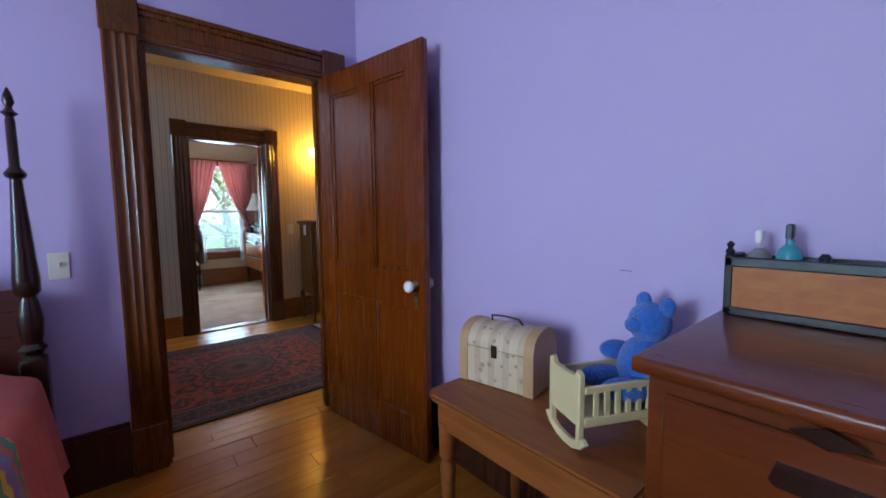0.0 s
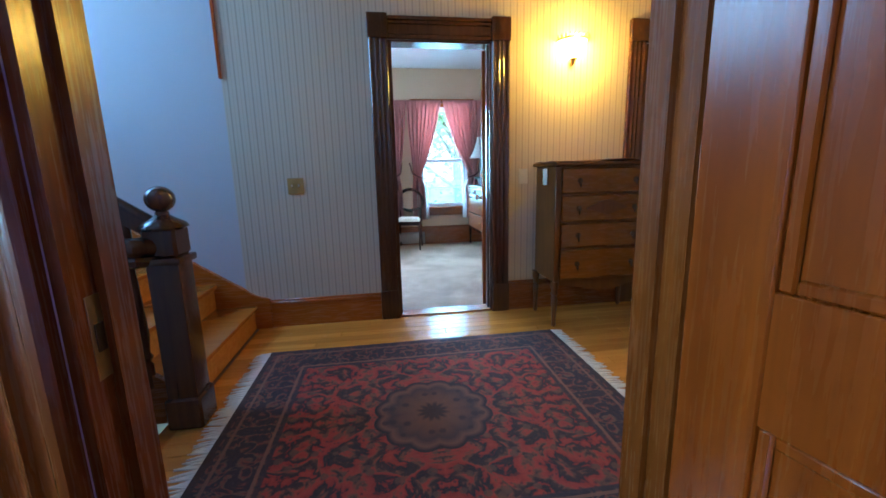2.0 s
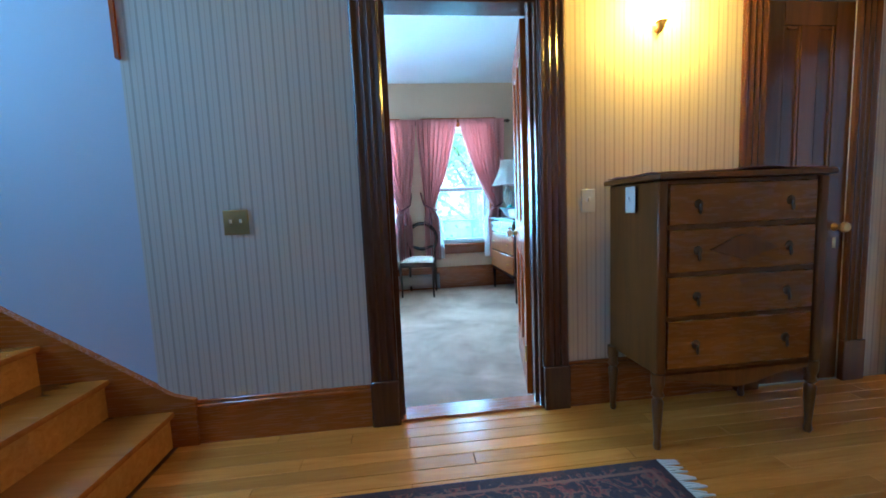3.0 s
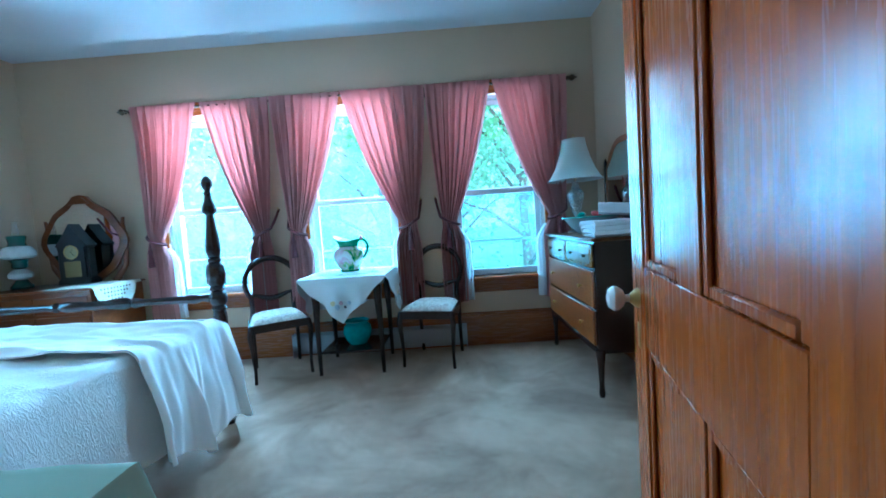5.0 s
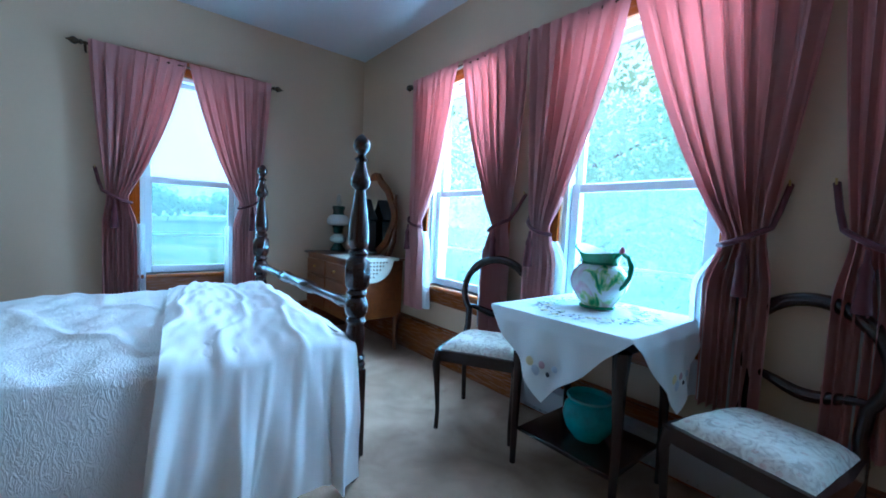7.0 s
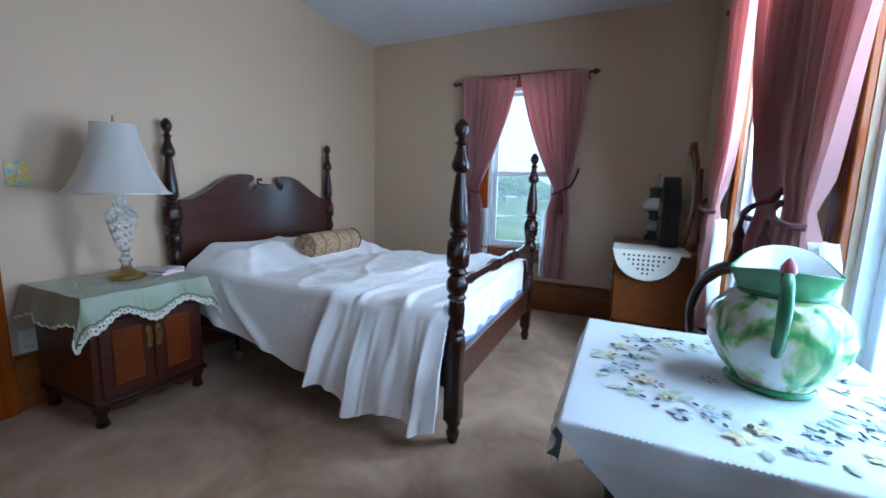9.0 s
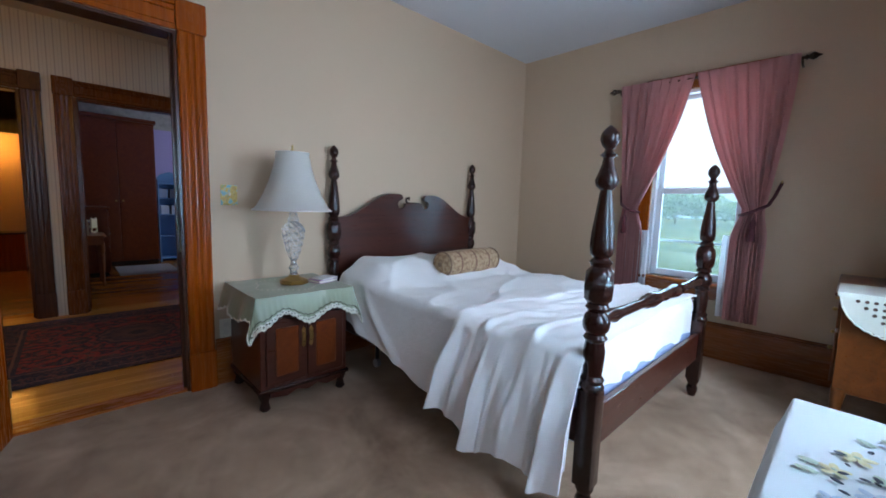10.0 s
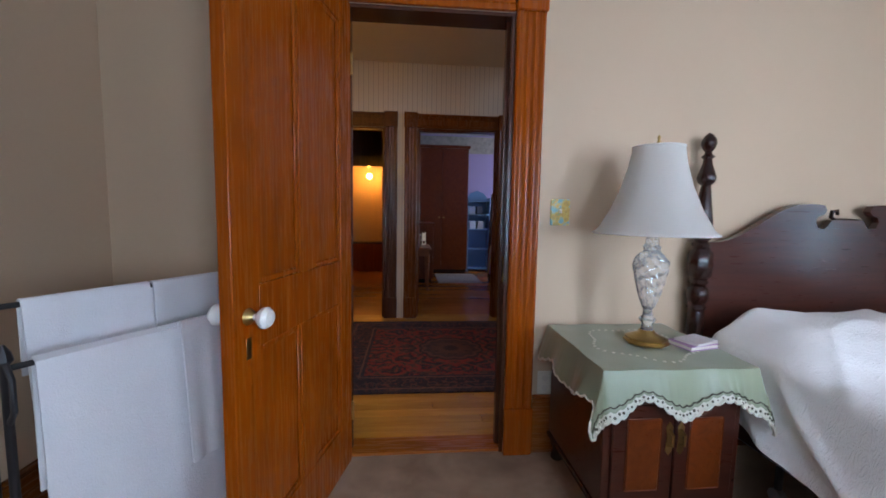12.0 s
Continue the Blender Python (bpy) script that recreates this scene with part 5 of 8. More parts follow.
curtain_rod(north, -2.10, 1.67, (-2.08, -0.85, 0.47, 1.665))
curtain_rod(west, 1.25, 2.495, (1.26, 2.485))


# ---- guest bedroom: dresser with mirror ----
def knob_pull(bm, x, y, z, r=0.013):
    return lathe(bm, [(r * 0.5, x), (r * 0.5, x - 0.010), (r, x - 0.016), (r, x - 0.024), (r * 0.4, x - 0.029)], y, z, 12, "x")


def mirror_dresser():
    ob = thing("dresser", "orange cherry chest of drawers with dark sides and a tilting mirror", "dresser")
    x0, x1, y0, y1, zt = 1.44, 1.90, 2.25, 3.34, 0.965
    part("body", boxed(x0 + 0.012, x1, y0 + 0.01, y1 - 0.01, 0.27, zt - 0.022, bevel=0.003), MAHOG, ob, "dark carcass")
    part("top", boxed(x0 - 0.015, x1, y0 - 0.015, y1 + 0.015, zt - 0.022, zt, bevel=0.007, seg=2), WALNUT, ob)
    for y in (y0 + 0.03, y1 - 0.03):
        for x in (x0 + 0.03, x1 - 0.03):
            part("leg", rod([(x, y, 0), (x, y, 0.02), (x, y, 0.07), (x, y, 0.20), (x, y, 0.29)], [0.014, 0.019, 0.014, 0.021, 0.030], 10), MAHOG, ob)
    part("front_rail", boxed(x0 + 0.006, x0 + 0.011, y0 + 0.02, y1 - 0.02, 0.27, 0.30, bevel=0.001), MAHOG, ob)
    ym = (y0 + y1) / 2
    for a, b in ((y0 + 0.025, ym - 0.01), (ym + 0.01, y1 - 0.025)):
        d = part("drawer", boxed(x0 - 0.002, x0 + 0.011, a, b, 0.785, 0.925, bevel=0.004), WALNUTH, ob, "small walnut drawer")
        part("drawer_moulding", boxed(x0 - 0.006, x0 - 0.002, a + 0.025, b - 0.025, 0.805, 0.905, bevel=0.002), WALNUT, d)
        for y in (a + 0.12, b - 0.12):
            bm = boxed(x0 - 0.024, x0 - 0.006, y - 0.03, y + 0.03, 0.845, 0.861, bevel=0.004)
            part("pull", bm, BRONZE, d, "dark bar pull")
    for lo, hi in ((0.545, 0.765), (0.315, 0.525)):
        d = part("drawer", boxed(x0 - 0.004, x0 + 0.011, y0 + 0.025, y1 - 0.025, lo, hi, bevel=0.005), CHERRY, ob, "wide orange cherry drawer")
        for y in (y0 + 0.22, y1 - 0.22):
            part("knob", knob_pull(bmesh.new(), x0 - 0.004, y, (lo + hi) / 2), BRASS, d, "small pale knob")
    yc = 2.64
    h = 0.44

    def outline(k, dz):
        pts = [(yc - h + k, 0.985 + k), (yc - h + k, 1.44)]
        for i in range(1, 12):
            u = i / 12
            pts.append((yc - h + k + u * (2 * h - 2 * k), 1.44 - dz + 0.225 * math.sin(math.pi * u) ** 0.7 + 0.03 * math.sin(3 * math.pi * u)))
        return pts + [(yc + h - k, 1.44), (yc + h - k, 0.985 + k)]
    fr = part("mirror_frame", prism(bmesh.new(), outline(0, 0), 1.862, 1.888, "x"), CHERRY, ob, "shaped cherry mirror frame")
    part("mirror_glass", prism(bmesh.new(), outline(0.045, 0.045), 1.856, 1.861, "x"), MIRROR, fr, "mirror glass")
    for y in (yc - h - 0.03, yc + h + 0.03):
        part("mirror_post", rod([(1.875, y, zt), (1.875, y, zt + 0.1), (1.875, y, 1.25), (1.875, y, 1.50), (1.875, y, 1.53)], [0.024, 0.016, 0.018, 0.013, 0.004], 10), MAHOG, ob, "mirror post")
    part("mirror_rail", boxed(1.865, 1.886, yc - h - 0.03, yc + h + 0.03, zt + 0.005, zt + 0.04, bevel=0.004), MAHOG, ob)
    return ob


mirror_dresser()
table_lamp(pose(1.64, 3.14, 0.966, 0, 0, 5) @ Matrix.Diagonal((0.92, 0.92, 0.92, 1)), "clear glass table lamp with brass collar and white bell shade", CRYSTAL, CRYSTAL)
TOWEL = cloth("white_terry", (0.78, 0.79, 0.82), 260.0, 0.06, 0.0, 1.0, 0.7, 0.05)


def folded_towel(m, w, d, label, h=0.024):
    ob = thing("folded_towel", label, "towel", m, group="folded towels on the dresser")

    def at(u, v, z0=0.0):
        s = 2 * u - 1
        e = (1 - abs(s) ** 8) ** 0.5
        return ((u - 0.5) * w, (v - 0.5) * d + 0.004 * math.sin(u * 9), h * e + 0.003 * noise.noise(Vector((u * 4, v * 4, w * 9))))
    bm = grid(20, 14, at, thick=-h * 0.9)
    part("fold", bm, TOWEL, ob)
    bm = boxed(-w / 2, w / 2 - 0.01, -d / 2 + 0.004, d / 2 - 0.004, 0.0, h * 0.45, bevel=h * 0.2, seg=2)
    part("fold", bm, TOWEL, ob)
    return ob


for i in range(3):
    folded_towel(pose(1.60, 2.42 + 0.012 * i, 0.966 + 0.026 * i, 0, 0, 84 + 3 * i), 0.30 - 0.015 * i, 0.24, "folded white terry towel in a stack on the dresser")
folded_towel(pose(1.76, 2.73, 1.090, 6, 0, 70), 0.26, 0.19, "loosely folded white towel lying over a bowl", 0.045)


def wash_bowl():
    ob = thing("wash_bowl", "pale blue-grey china wash bowl with a green rim on the dresser", "bowl", pose(1.64, 2.83, 0.966))
    prof = [(0.085, 0.0), (0.09, 0.008), (0.14, 0.05), (0.175, 0.10), (0.195, 0.118), (0.198, 0.122), (0.170, 0.108), (0.13, 0.06), (0.02, 0.02)]
    part("bowl", turned(prof, 0, 0, 36), gloss("grey_blue_china", (0.36, 0.42, 0.44), 0.12, 0.15), ob)
    part("rim", rod([(0.197 * math.cos(a * math.pi / 24), 0.197 * math.sin(a * math.pi / 24), 0.121) for a in range(48)], 0.006, 6, True), gloss("mint_glaze", (0.20, 0.42, 0.36), 0.15), ob, "mint green rim")
    return ob


wash_bowl()


def soap(m, mat, label):
    def at(u, v):
        a, b = 2 * math.pi * u, math.pi * (v - 0.5)
        return (0.045 * math.cos(a) * math.cos(b), 0.032 * math.sin(a) * math.cos(b), 0.022 * math.sin(b))
    ob = part("soap", grid(20, 12, at), mat)
    ob.matrix_world = m
    return tagged(ob, label, "soap")


soap(pose(1.66, 2.76, 1.105, 15, 10, 30), gloss("red_soap", (0.5, 0.06, 0.06), 0.4), "red rounded soap resting in the wash bowl")
soap(pose(1.59, 2.88, 1.102, -15, 10, 80), gloss("green_soap", (0.10, 0.34, 0.26), 0.4), "green rounded soap resting in the wash bowl")


# ---- guest bedroom: vanity in the corner ----
def vanity():
    ob = thing("vanity_dresser", "low reddish brown vanity dresser with an oval carved mirror", "dresser")
    x0, x1, y0, y1, zt = -3.03, -2.13, 2.83, 3.35, 0.81
    part("body", boxed(x0 + 0.01, x1 - 0.01, y0 + 0.012, y1, 0.30, zt - 0.02, bevel=0.004), VANITYW, ob)
    part("top", boxed(x0 - 0.02, x1 + 0.02, y0 - 0.02, y1, zt - 0.02, zt, bevel=0.008, seg=2), VANITYW, ob)
    for x in (x0 + 0.03, x1 - 0.03):
        for y in (y0 + 0.04, y1 - 0.04):
            part("leg", rod([(x, y, 0), (x, y, 0.03), (x, y - 0.008, 0.12), (x, y, 0.32)], [0.014, 0.022, 0.016, 0.032], 10), VANITYW, ob, "curved leg")
    xm = (x0 + x1) / 2
    for a, b in ((x0 + 0.03, xm - 0.008), (xm + 0.008, x1 - 0.03)):
        for lo, hi in ((0.62, 0.75), (0.34, 0.60)):
            d = part("drawer", boxed(a, b, y0 - 0.002, y0 + 0.012, lo, hi, bevel=0.004), VANITYW, ob)
            part("pull", turned([(0.006, y0 - 0.002), (0.013, y0 - 0.018), (0.004, y0 - 0.026)], (a + b) / 2, (lo + hi) / 2, 12, "y"), BRASS, d, "brass pull")
    cx, cz = -2.545, 1.165

    def oval(k):
        pts = []
        for i in range(40):
            a = 2 * math.pi * i / 40
            r = 1 + 0.05 * math.cos(4 * a) + 0.025 * math.cos(8 * a) + (0.06 if abs(a - math.pi / 2) < 0.3 else 0)
            pts.append((cx + (0.345 - k) * r * math.cos(a), cz + (0.345 - k) * r * math.sin(a)))
        return pts
    fr = part("mirror_frame", prism(bmesh.new(), oval(-0.012), 3.27, 3.295), VANITYW, ob, "carved oval mirror frame")
    part("mirror_glass", prism(bmesh.new(), oval(0.045), 3.262, 3.269), MIRROR, fr, "mirror glass")
    part("mirror_crest", prism(bmesh.new(), [(cx - 0.09, cz + 0.325), (cx - 0.05, cz + 0.36), (cx - 0.02, cz + 0.385), (cx + 0.02, cz + 0.385), (cx + 0.05, cz + 0.36), (cx + 0.09, cz + 0.325)], 3.26, 3.294), VANITYW, ob, "carved crest")
    for s in (-1, 1):
        part("mirror_arm", rod([(cx + s * 0.22, 3.30, zt), (cx + s * 0.32, 3.30, 0.95), (cx + s * 0.345, 3.30, 1.15), (cx + s * 0.33, 3.295, 1.30), (cx + s * 0.345, 3.295, 1.36)], [0.03, 0.022, 0.018, 0.018, 0.012], 10), VANITYW, ob, "curved mirror arm")
    return ob


vanity()


def lace_mat():
    ob = thing("lace_doily", "cream crocheted lace doily hanging over the dresser edge", "doily", pose(0.11, -0.10, 0.02))

    def at(u, v):
        y = 2.92 + 0.46 * u
        x = -2.62 + 0.405 * min(1, v / 0.7)
        fall = max(0.0, v - 0.7) / 0.3
        tip = 0.18 * math.sqrt(max(0.0, 1 - ((u - 0.45) / 0.42) ** 2)) + 0.012
        z = 0.795 - fall * tip
        return (x + 0.006 * min(1, fall * 6), y, z)
    part("mat", grid(60, 30, at, thick=0.003), LACE, ob)
    eyelet = mesh_of("hole", lathe(bmesh.new(), [(0.0085, 0), (0.006, 0.0015)], 0, 0, 7), paint("dark_gaps", (0.10, 0.05, 0.03)))
    for r in range(5):
        for k in range(9 - r * 2 + 1):
            o = new("hole", eyelet)
            o.parent = ob
            o.location, o.rotation_euler = (-2.2085, 3.127 + (k - (9 - r * 2) / 2) * 0.030, 0.762 - r * 0.030), (0, radians(90), 0)
    pts = [Vector(at(i / 80, 1.0)) + Vector((0.003, 0, 0)) for i in range(81)]
    part("edging", rod([p + Vector((0, 0, -0.006 * abs(math.sin(i * 0.6)))) for i, p in enumerate(pts)], 0.004, 5), LACE, ob)
    return ob


lace_mat()


def mantel_clock():
    ob = thing("mantel_clock", "black gothic mantel clock with a brass dial on the vanity", "clock", pose(-2.52, 3.165, 0.819, 0, 0, 4))
    black = gloss("black_case", (0.010, 0.009, 0.008), 0.55)
    out = [(-0.13, 0), (0.13, 0), (0.13, 0.03), (0.10, 0.05), (0.10, 0.30), (0.125, 0.32), (0.07, 0.39), (0.03, 0.45), (0, 0.50), (-0.03, 0.45), (-0.07, 0.39), (-0.125, 0.32), (-0.10, 0.30), (-0.10, 0.05), (-0.13, 0.03)]
    part("case", prism(bmesh.new(), out, -0.05, 0.06), black, ob)
    part("dial", turned([(0.052, -0.0505), (0.048, -0.056), (0.004, -0.057)], 0, 0.265, 24, "y"), metal("brass_dial", (0.5, 0.4, 0.2), 0.4), ob, "round brass dial")
    part("bezel", rod([(0.054 * math.cos(a * math.pi / 16), -0.055, 0.265 + 0.054 * math.sin(a * math.pi / 16)) for a in range(32)], 0.005, 6, True), BRASS, ob)
    part("glass_door", boxed(-0.065, 0.065, -0.054, -0.0505, 0.06, 0.19, bevel=0.001), metal("gilt_panel", (0.28, 0.20, 0.09), 0.4), ob, "gilt decorated panel")
    for s in (-1, 1):
        part("column", turned([(0.014, 0.03), (0.010, 0.06), (0.012, 0.17), (0.010, 0.28), (0.014, 0.31)], s * 0.112, -0.03, 10), black, ob)
    for a, L in ((0.6, 0.03), (2.4, 0.042)):
        part("hand", rod([(0, -0.059, 0.265), (L * math.sin(a), -0.059, 0.265 + L * math.cos(a))], 0.002, 5), black, ob, "black clock finger")
    return ob


mantel_clock()


def oil_lamp():
    ob = thing("oil_lamp", "green and white milk-glass oil lamp with clear chimney", "lamp", pose(-2.96, 3.11, 0.811))
    green = gloss("dark_green_glass", (0.02, 0.06, 0.045), 0.1)
    milk = gloss("milk_glass", (0.55, 0.56, 0.54), 0.15, 0.25)
    part("foot", turned([(0.07, 0), (0.072, 0.02), (0.05, 0.05), (0.035, 0.075)], 0, 0, 24), green, ob, "dark green foot")
    part("lower_globe", turned([(0.04, 0.075), (0.075, 0.095), (0.078, 0.125), (0.05, 0.155), (0.03, 0.165)], 0, 0, 24), milk, ob, "white milk-glass font")
    part("collar", turned([(0.03, 0.165), (0.05, 0.18), (0.046, 0.215), (0.06, 0.24), (0.085, 0.25)], 0, 0, 24), green, ob)
    part("shade", turned([(0.085, 0.25), (0.11, 0.27), (0.108, 0.31), (0.085, 0.345), (0.06, 0.355)], 0, 0, 28), milk, ob, "white milk-glass shade")
    part("crown", turned([(0.06, 0.355), (0.05, 0.38), (0.062, 0.43), (0.055, 0.44), (0.03, 0.442)], 0, 0, 24), green, ob, "dark green crown")
    part("chimney", turned([(0.022, 0.44), (0.026, 0.47), (0.018, 0.52), (0.017, 0.555)], 0, 0, 18), CRYSTAL, ob, "clear glass chimney")
    return ob


oil_lamp()


def base_heater():
    ob = thing("baseboard_heater", "low grey metal baseboard heater along the wall", "heater", pose(0, -0.09, 0))
    grey = paint("grey_enamel", (0.30, 0.29, 0.29), 0.4)
    part("back_plate", boxed(-0.85, 0.70, 3.497, 3.507, 0.02, 0.21), grey, ob)
    part("cover", prism(bmesh.new(), [(3.496, 0.205), (3.445, 0.195), (3.440, 0.185), (3.440, 0.07), (3.446, 0.07), (3.446, 0.18), (3.496, 0.195)], -0.85, 0.70, "x"), grey, ob)
    for i in range(40):
        x = -0.84 + i * 0.0392
        part("fin", boxed(x, x + 0.002, 3.45, 3.495, 0.05, 0.13), grey, ob)
    for x in (-0.852, 0.70):
        part("end_cap", boxed(x, x + 0.004, 3.437, 3.508, 0.0, 0.21), grey, ob)
    return ob


base_heater()


RACK = pose(1.59, 0.99, 0, 0, 0, -30) @ pose(-1.67, -0.90, 0)


def towel_stand():
    ob = thing("towel_rack", "black iron towel stand with turned finials beside the door", "towel rack", RACK)
    ya, yb = 0.89, 0.15
    for y in (ya, yb):
        for x, h in ((1.79, 1.0), (1.67, 0.86)):
            part("post", rod([(x, y, 0.0), (x, y, h - 0.05), (x, y, h - 0.04), (x, y, h - 0.02), (x, y, h)], [0.010, 0.010, 0.018, 0.014, 0.003], 8), IRON, ob)
        part("foot", rod([(1.60, y, 0.015), (1.73, y, 0.06), (1.86, y, 0.015)], 0.010, 8), IRON, ob)
        part("side_loop", rod([(1.67, y, 0.82), (1.635, y, 0.78), (1.635, y, 0.70), (1.67, y, 0.66)], 0.007, 8), IRON, ob)
    for x, z in ((1.79, 0.93), (1.67, 0.80)):
        part("bar", rod([(x, ya, z), (x, yb, z)], 0.008, 8), IRON, ob)
    return ob


towel_stand()


def hung_towel(x, z, y0, y1, front, back, label, seed):
    """A towel folded over a bar along y: falls on both sides."""
    def at(u, v):
        y = y0 + (y1 - y0) * u
        L = front + back
        s = v * L
        r = 0.016
        f = 0.006 * math.sin(u * 11 + seed) + 0.004 * math.sin(u * 23 + seed * 2)
        if s < front:
            return (x - r - f * (1 - s / front) - 0.03 * (1 - s / front), y, z - (front - s))
        a = s - front
        if a < 0.05:
            q = a / 0.05 * math.pi
            return (x - r * math.cos(q), y, z + r * math.sin(q))
        return (x + r + f * 0.4, y, z - (a - 0.05))
    ob = part("towel", grid(26, 44, at, thick=0.007), TOWEL)
    ob.matrix_world = RACK
    return tagged(ob, label, "towel", "towels on the rack")


hung_towel(1.79, 0.93, 0.20, 0.50, 0.30, 0.25, "white hand towel with lace hanging on the rack", 1)
hung_towel(1.79, 0.93, 0.51, 0.82, 0.32, 0.25, "white hand towel hanging on the upper bar", 4)
hung_towel(1.67, 0.80, 0.20, 0.84, 0.76, 0.4, "long white bath towel hanging from the lower bar", 2)
hung_towel(1.645, 0.81, 0.26, 0.50, 0.46, 0.05, "white embroidered guest towel over a bath towel", 3)


def wall_plate(name, m, mat, label, kind="toggle", w=0.075, h=0.12, parts=1):
    """A plate on a wall; local x along the wall, -y out of it."""
    ob = thing(name, label, "light switch" if kind == "toggle" else "outlet", m)
    part("plate", boxed(-w / 2, w / 2, -0.006, 0, -h / 2, h / 2, bevel=0.003), mat, ob)
    for i in range(parts):
        x = (i - (parts - 1) / 2) * 0.045
        if kind == "toggle":
            t = part("toggle", boxed(x - 0.005, x + 0.005, -0.018, -0.006, -0.004, 0.014, bevel=0.002), paint("switch_ivory", (0.7, 0.66, 0.55), 0.3), ob)
        else:
            for z in (-0.025, 0.025):
                part("socket", turned([(0.016, -0.006), (0.016, -0.008), (0.012, -0.0085)], x, z, 14, "y"), paint("socket_ivory", (0.6, 0.58, 0.52), 0.3), ob)
    return ob


def painted_plate():
    m, nt, b = material("hand_painted_plate")
    n = noise_tex(nt, coords(nt), 26.0, 2.0)
    nt.links.new(ramp(nt, n, [(0.40, (0.20, 0.45, 0.48)), (0.50, (0.62, 0.48, 0.12)), (0.58, (0.55, 0.36, 0.10)), (0.66, (0.25, 0.40, 0.16))]), b.inputs["Base Color"])
    b.inputs["Roughness"].default_value = 0.35
    return m


IVORY = paint("ivory_plastic", (0.66, 0.64, 0.56), 0.35)
wall_plate("light_switch", pose(-0.095, YS, 1.204, 0, 0, 180), painted_plate(), "hand-painted blue and yellow light switch plate", w=0.095, h=0.125)
wall_plate("outlet", pose(-0.055, YS, 0.36, 0, 0, 180), IVORY, "white plastic wall outlet low beside the door", "socket")


# ---- outdoors ----
def outdoors():
    lawn, nt, b = material("summer_lawn")
    n = noise_tex(nt, coords(nt), 0.15, 5.0)
    nt.links.new(ramp(nt, n, [(0.35, (0.07, 0.13, 0.03)), (0.55, (0.16, 0.22, 0.06)), (0.7, (0.30, 0.30, 0.10))]), b.inputs["Base Color"])
    b.inputs["Roughness"].default_value = 0.95
    g = part("ground", grid(40, 40, lambda u, v: (-400 + 800 * u, -300 + 700 * v, -3.4 + 1.2 * smoothstep(40, 200, abs(-400 + 800 * u)))), lawn)
    tagged(g, "sunlit green lawn around the house", "lawn", kind="structure")
    haze, nt, b = material("pale_hazy_sky")
    em = nt.nodes.new("ShaderNodeEmission")
    em.inputs[0].default_value, em.inputs[1].default_value = (0.90, 0.97, 1.0, 1), 1.25
    nt.links.new(em.outputs[0], nt.nodes["Material Output"].inputs[0])

    def ring(u, v):
        a = 2 * math.pi * u
        return (330 * math.cos(a), 330 * math.sin(a), -4 + 170 * v)
    tagged(part("backdrop", grid(64, 1, ring), haze), "pale hazy summer sky in the distance", "sky", kind="structure")
    leaf, nt, b = material("sunlit_leaves")
    gi = nt.nodes.new("ShaderNodeNewGeometry")
    nt.links.new(ramp(nt, gi.outputs["Random Per Island"], [(0.0, (0.12, 0.20, 0.08)), (0.5, (0.22, 0.33, 0.15)), (1.0, (0.32, 0.42, 0.22))]), b.inputs["Base Color"])
    b.inputs["Roughness"].default_value = 0.5
    t = nt.nodes.new("ShaderNodeBsdfTranslucent")
    t.inputs[0].default_value = (0.55, 0.72, 0.42, 1)
    mx = nt.nodes.new("ShaderNodeMixShader")
    mx.inputs[0].default_value = 0.55
    nt.links.new(b.outputs[0], mx.inputs[1])
    nt.links.new(t.outputs[0], mx.inputs[2])
    nt.links.new(mx.outputs[0], nt.nodes["Material Output"].inputs[0])
    bark = paint("grey_bark", (0.12, 0.095, 0.075), 0.9, 0.4, 6.0, 0.6)
    rng = np.random.default_rng(11)

    def tree(x, y, height, spread, count, size, label):
        ob = thing("tree", label, "tree", pose(x, y, -3.4), group="trees beyond the windows")
        bm = rod([(0, 0, -0.1), (0.05, 0, height * 0.2), (-0.05, 0.05, height * 0.45), (0.1, 0, height * 0.8)], [0.26, 0.20, 0.15, 0.05], 10)
        ends = []
        for i in range(11):
            a = i * 2.4 + rng.uniform(0, 0.5)
            z0 = height * rng.uniform(0.22, 0.62)
            L = spread * rng.uniform(0.5, 0.95)
            e = Vector((L * math.cos(a), L * math.sin(a), z0 + height * rng.uniform(0.08, 0.26)))
            tube(bm, [(0, 0, z0), (e.x * 0.5, e.y * 0.5, z0 + (e.z - z0) * 0.65), e], [0.09, 0.055, 0.02], 6)
            ends.append(e)
        ends.append(Vector((0, 0, height * 0.86)))
        part("trunk", bm, bark, ob)
        c = np.array([ends[i % len(ends)] for i in range(count)])
        c = c + rng.normal(0, 1, (count, 3)) * np.array([spread * 0.26, spread * 0.26, height * 0.085])
        n = rng.normal(0, 1, (count, 3))
        n /= np.linalg.norm(n, axis=1)[:, None]
        p = np.cross(n, rng.normal(0, 1, (count, 3)))
        p /= np.linalg.norm(p, axis=1)[:, None]
        q = np.cross(n, p)
        s = size * rng.uniform(0.6, 1.3, (count, 1))
        v = np.stack([c - p * s, c + q * s * 0.55, c + p * s, c - q * s * 0.55], 1).reshape(-1, 3)
        me = bpy.data.meshes.new("crown")
        me.from_pydata(v.tolist(), [], [(4 * i, 4 * i + 1, 4 * i + 2, 4 * i + 3) for i in range(count)])
        me.materials.append(leaf)
        cr = new("crown", me)
        cr.parent = ob
        return ob
